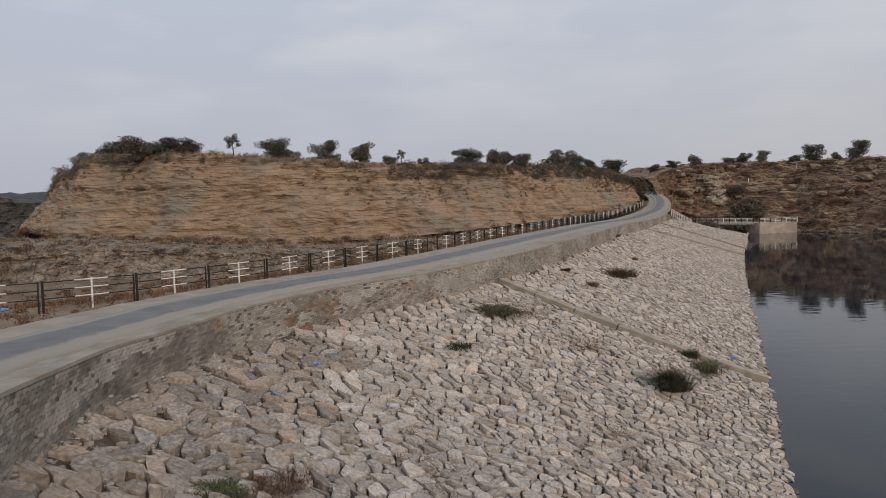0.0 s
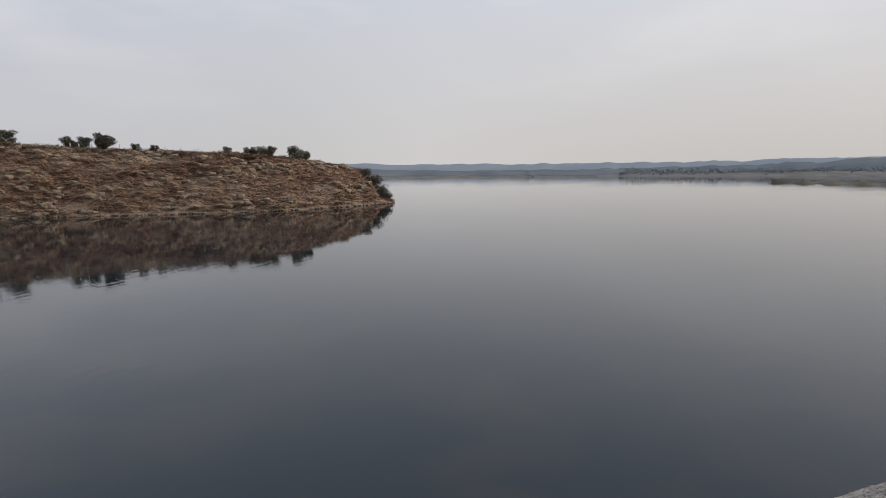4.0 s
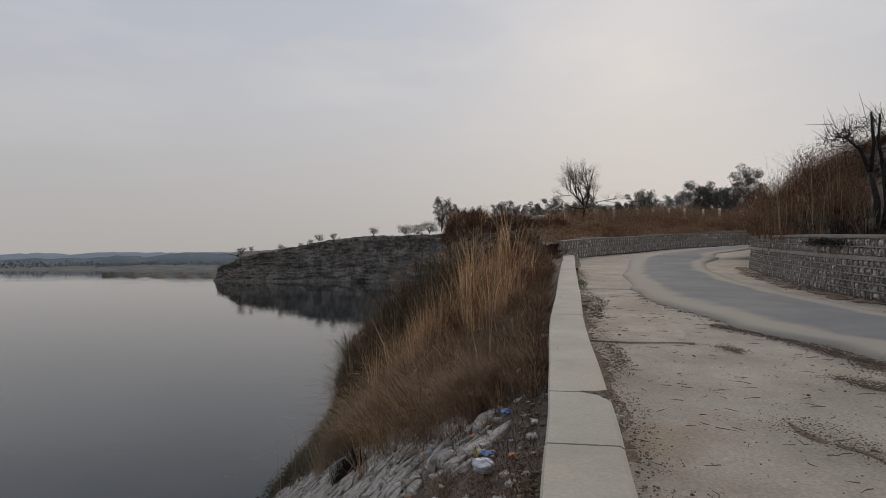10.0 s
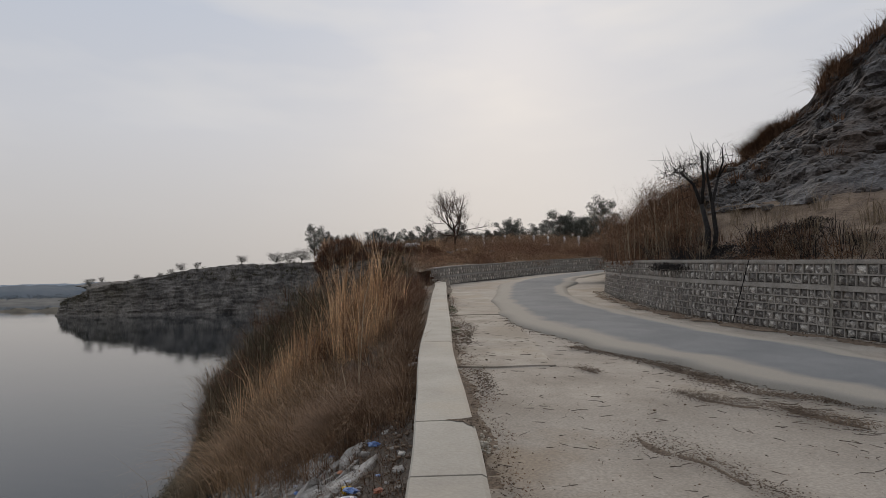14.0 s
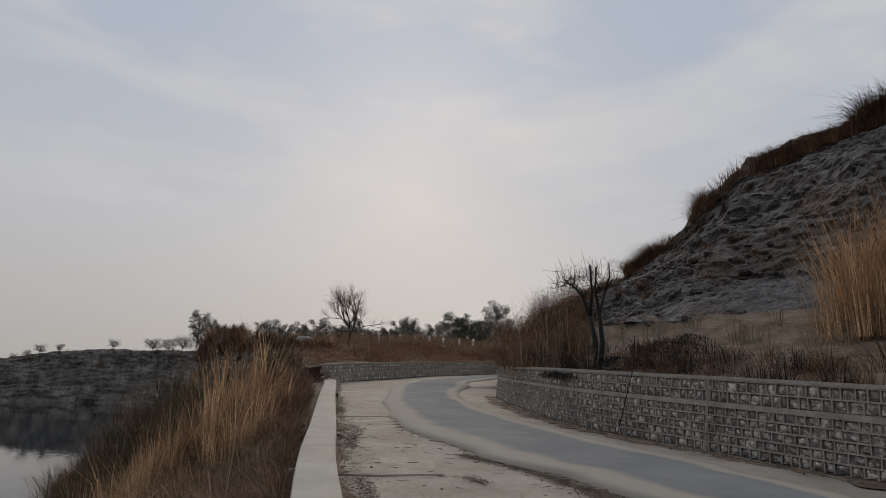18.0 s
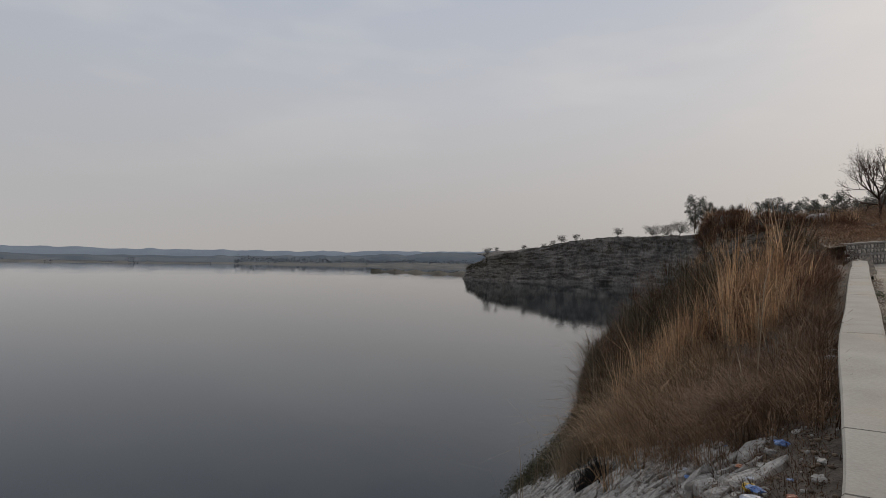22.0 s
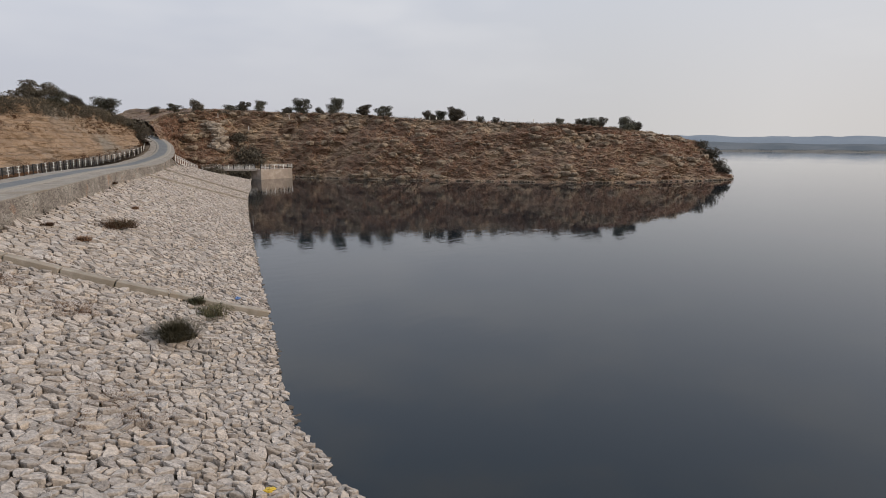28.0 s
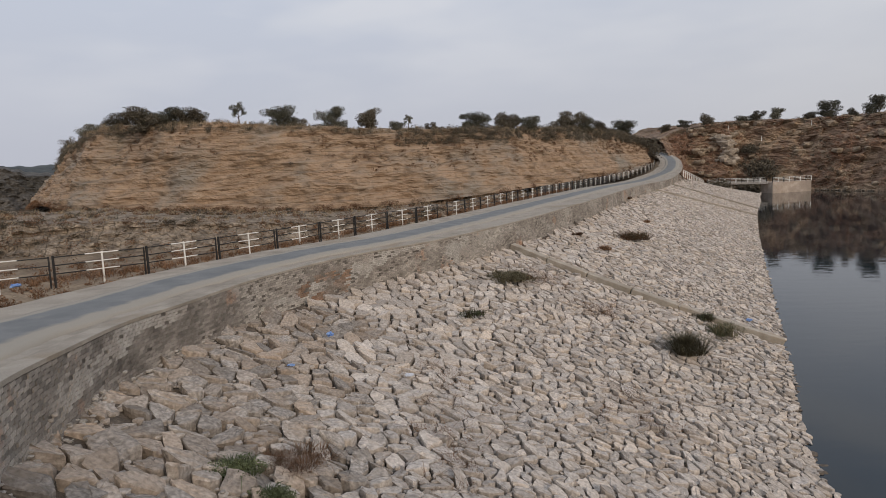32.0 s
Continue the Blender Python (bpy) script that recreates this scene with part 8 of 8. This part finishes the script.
crumb_streak("dirt_crumbs", ((5.4, 4.0), (5.7, 3.85), (6.2, 3.65)), 0.15, 2400, "brown patch of dirt and twigs on the shoulder", 0.009, M_EARTH)
crumb_streak("dirt_crumbs", ((8.1, 2.3), (8.3, 2.25), (8.5, 2.2)), 0.07, 500, "small dark hole of crumbs in the shoulder", 0.012)
crumb_streak("dirt_crumbs", [(u, 0.56 + 0.05 * math.sin(u * 3)) for u in np.arange(0.5, 27, 0.7)], 0.07, 1500, "dark soil crumbs and leaves along the parapet", 0.012)
crumb_streak("dirt_crumbs", ((10.8, 0.75), (12.0, 0.8), (13.2, 0.9), (14.0, 0.8)), 0.13, 1300, "patch of soil crumbs by the parapet", 0.016)
crumb_streak("dirt_crumbs", ((7.0, 0.75), (7.8, 0.8), (8.4, 0.75)), 0.1, 700, "patch of soil crumbs by the parapet", 0.015)
for u0, u1, wd in ((0.4, 3.2, 0.14), (3.0, 6.6, 0.24), (6.4, 8.6, 0.26), (8.7, 14.6, 0.34), (14.4, 19.5, 0.16), (19.3, 26.5, 0.2)):
    soil_patch("parapet_soil", [on_road(u, 0.5, -0.01 if u > 8.6 else -0.024) for u in np.linspace(u0, u1, 8)], wd * 0.7, M_SOIL, "blown soil along the parapet's foot", 0.004)
soil_patch("wall_foot_soil", [at_uw(u, w, road_z(u)) for u, w in ((3, 10.6), (6, 9.0), (8, 8.0), (11.3, 7.0), (13, 6.45), (16.6, 6.05), (18.6, 6.15), (21.5, 6.3), (24, 6.8))], 0.34, M_EARTH, "strip of earth and dead leaves along the retaining wall")
for line, wd in ((((3.3, 2.65), (3.65, 2.5), (3.98, 2.38), (4.26, 2.25), (4.64, 2.18), (5.02, 1.92), (5.35, 1.88)), 0.06), (((6.2, 3.45), (6.5, 3.15), (6.9, 2.9)), 0.1), (((5.4, 4.0), (5.7, 3.85), (6.2, 3.65)), 0.1), (((8.05, 2.32), (8.3, 2.25), (8.5, 2.2)), 0.07), (((6.05, 4.6), (6.35, 4.4), (6.75, 3.9), (7.9, 3.58), (9.2, 3.12), (10.2, 2.52)), 0.1)):
    soil_patch("shoulder_dirt", [on_road(u, w, -0.031) for u, w in line], wd * 1.5, M_SOIL, "dark dirt in a broken patch of the shoulder", 0.004)


def lying(places, length, thick):
    """Thin crooked twigs lying flat on the ground."""
    pieces = []
    for p in places:
        a, l = r9.uniform(0, 6.28), length * r9.uniform(0.3, 1.2)
        d, e = np.array([math.cos(a), math.sin(a), 0.0]), r9.normal(0, 0.08 * l, 3) * (1, 1, 0)
        pieces.append(tube([p - d * l / 2, p + e, p + d * l / 2], [thick, thick * 0.9, thick * 0.4], 3))
    v, f = merge(pieces)
    return v, f


tw = [on_road(u, w, 0.014 if w < 1.9 and u > 8.7 else 0.0) for u, w in zip(r9.uniform(1.2, 15, 420), r9.uniform(0.55, 5.5, 420))]
tw += [np.array(at_uw(u, np.interp(u, [4, 8, 11.3, 13, 16.6, 24], [10.3, 8.3, 7.3, 6.75, 6.35, 7.2]) - 0.15 - 0.6 * r9.random(), road_z(u) + 0.02)) for u in r9.uniform(4, 22, 420)]
tw += [on_road(5.2 + r9.normal(0, 0.9), 3.9 + r9.normal(0, 0.4), 0.012) for _ in range(120)]
v, f = lying(tw, 0.16, 0.004)
put("twigs", mesh_data("twigs", v, f, M_BARK), label="thin dead twigs on the ground", category="twigs", kind="stuff")
stuff("parapet_weeds", [leafage(np.array([on_road(u, 0.58, 0.05) for u in (16.2, 16.6, 17.0, 12.4)]), np.array([0.16, 0.18, 0.14, 0.1]), 200, 0.02, r9)], M_LEAFGREEN, "small green weeds at the parapet's foot", "weeds")
stuff("parapet_dead_leaves", [leafage(np.array([on_road(u, 0.6 + abs(r9.normal(0, 0.12)), 0.02) for u in r9.uniform(2, 22, 300)]), np.full(300, 0.09), 16, 0.012, r9, flat=0.25)], M_BROWNGRASS, "dead leaves along the parapet", "dead leaves")

# a broken corner of the coping
bm = bmesh.new()
bm.faces.new([bm.verts.new(on_road(u, w, 0.258)) for u, w in ((4.79, 0.425), (4.84, 0.37), (4.92, 0.345), (4.96, 0.27), (5.01, 0.20), (5.02, 0.33), (5.06, 0.425))])
bmesh.ops.solidify(bm, geom=bm.faces[:], thickness=0.02)
part("broken_corner", bm, M_SOIL, PARAPET, "broken coping corner filled with dirt")
lime = []
for k in r9.integers(len(seg) - 34, len(seg), 420):
    n2 = LEFT[k]
    o = abs(r9.normal(0, 0.1))
    lime.append((*(seg[k, :2] + n2 * o + (seg[k, :2] - seg[k - 1, :2]) * r9.random()), ftz[k] + 0.35 + 0.3 * abs(r9.normal(0, 0.5)) * (o < 0.06)))
rubble("lime_crumbs", np.array(lime), 0.02 + 0.07 * r9.random(420) ** 2, M_WASH, "white lime lumps fallen along the wall's foot")
stuff("coping_break", [leafage(np.array([on_road(4.95, 0.42, 0.2)]), np.array([0.1]), 10, 0.02, r9)], M_MORTAR, "crumbs at the broken coping corner", "rubble")
rubble("broken_coping", np.array([on_road(4.9 + r9.normal(0, 0.10), 0.46 + abs(r9.normal(0, 0.06)), 0.05 + 0.07 * r9.random()) for _ in range(50)]), 0.006 + 0.024 * r9.random(50) ** 2, M_COPING, "broken lumps where the coping corner has split")

# ---- markers and rocks farther off ----
def marker(x, y, z, h, label):
    bm = bmesh.new()
    add_box(bm, (-0.09, -0.09, -0.3), (0.09, 0.09, h), bevel=0.03)
    me = bpy.data.meshes.new("marker_post")
    bm.to_mesh(me)
    bm.free()
    me.materials.append(M_WHITE)
    return put("marker_post", me, m=Matrix.Translation((x, y, z)), label=label, category="post", group="white marker posts")


for az in (-42.0, -42.7, -43.3, -44.1, -46.2, -47.9, -49.6, -50.8, -52.2, -39.5, -30.0, -26.5, -24.0):
    r0 = 184 if az < -38 else 193
    x, y, _ = polar(az, r0)
    marker(x, y, drop(HEAD, x, y), 1.15, "white concrete marker post on the headland top")
for az in (-147.2, -149.2, -150.6, -151.9, -153.2, -154.7, -156.0):
    x, y, _ = polar(az, 64)
    marker(x, y, drop(RISE, x, y) + 0.3, 0.95, "white concrete post on the scrubby rise")
for k, (az, r0, sz) in enumerate(((-145.4, 50, 0.9), (-144.0, 47, 0.5), (-153.0, 60, 0.9), (-140.5, 44, 0.8), (-150.5, 58, 0.4), (-148.0, 49, 0.4))):
    x, y, _ = polar(az, r0)
    v, f = ROCKS[k]
    me = mesh_data("boulder", v * (sz, sz * 0.7, sz * 0.45), f, M_GREYSTONE)
    put("boulder", me, m=Matrix.Translation((x, y, drop(RISE if az < -143 else KNOLL, x, y) + 0.25)) @ Matrix.Rotation(k, 4, "Z"), label="pale boulder among the dry bushes", category="boulder", group="boulders on the rise")
oc = np.array([on_headland(-23.6 - 0.5 * t + r9.normal(0, 0.3), 1.4 - 2.2 * t) for t in r9.random(60)]) + (0, -0.4, 0.3)
rubble("pale_outcrop", oc, r9.uniform(0.8, 2.2, 60), M_OUTCROP, "pale rock outcrop at the headland's end")
hr = pick(HEAD, 1900, 0.08, 0.97, 0.05, 0.9, r9)
hr = hr[np.abs(fbm(hr * (0.05, 0.05, 0.35) + 3, 3)) < 0.22]
rubble("headland_rocks", hr, 0.35 + 1.5 * r9.random(len(hr)) ** 2, M_PALEROCK, "pale rocks breaking through the headland slope")
sh = np.array([bank_point(np.array([i]), np.array([v]))[0] for i, v in zip(r9.uniform(1, I_CAM + 24, 500), r9.normal(1.01, 0.012, 500))])
rubble("waterline_stones", sh, r9.uniform(0.08, 0.22, 500), M_GRIT, "dark wet stones along the waterline")
hs = np.array([HEAD[int(a), 4] for a in r9.uniform(40, 440, 260)]) * (1, 1, 0) + (0, 0, 0.15)
rubble("headland_shore_rocks", hs, r9.uniform(0.25, 0.8, 260), M_LEDGE, "brown rocks along the headland's shore")

hb2 = pick(SHALE, 1100, 0.25, 1.0, 0.0, 0.45, r9)
rubble("hill_scree", hb2, 0.04 + 0.24 * r9.random(1100) ** 2, M_GREYROCK, "broken shale blocks on the hillside")
bb = np.array([(*polar(a, q)[:2], 0.0) for a, q in zip(r9.uniform(-176, -163, 260), r9.uniform(16.2, 18.4, 260))])
bb[:, 2] = [drop(BENCH, q[0], q[1]) for q in bb]
stuff("charred_litter", [leafage(bb, r9.uniform(0.12, 0.4, 260), 150, 0.03, r9, flat=0.35)], M_BURNT, "charred plant litter on the bench", "burnt scrub")
vs = np.concatenate([pick(LOWER, 160, 0.0, 1.0, 0.86, 0.95, r9), np.array([polar(a, q, 2.0) for a, q in zip(r9.uniform(4, 48, 500), r9.uniform(45, 76, 500))])])
stuff("valley_scrub", [leafage(vs, r9.uniform(0.3, 1.0, len(vs)), 60, 0.16, r9, flat=0.6), blades(vs, 0.5, 0.6, 10, 0.02, r9, lean=0.6)], M_BROWNGRASS, "brown dry scrub over the valley floor", "scrub")
fs = np.array([(x + r9.normal(0.2, 0.3), y + r9.normal(0.3, 0.3), z - 0.05) for x, y, z in FENCE[r9.integers(0, 330, 700)]])
stuff("railing_weeds", [blades(fs + (-0.35, 0.25, 0), 0.35, 0.2, 26, 0.008, r9, lean=0.7)], M_BROWNGRASS, "dry weeds along the railing's foot", "weeds")
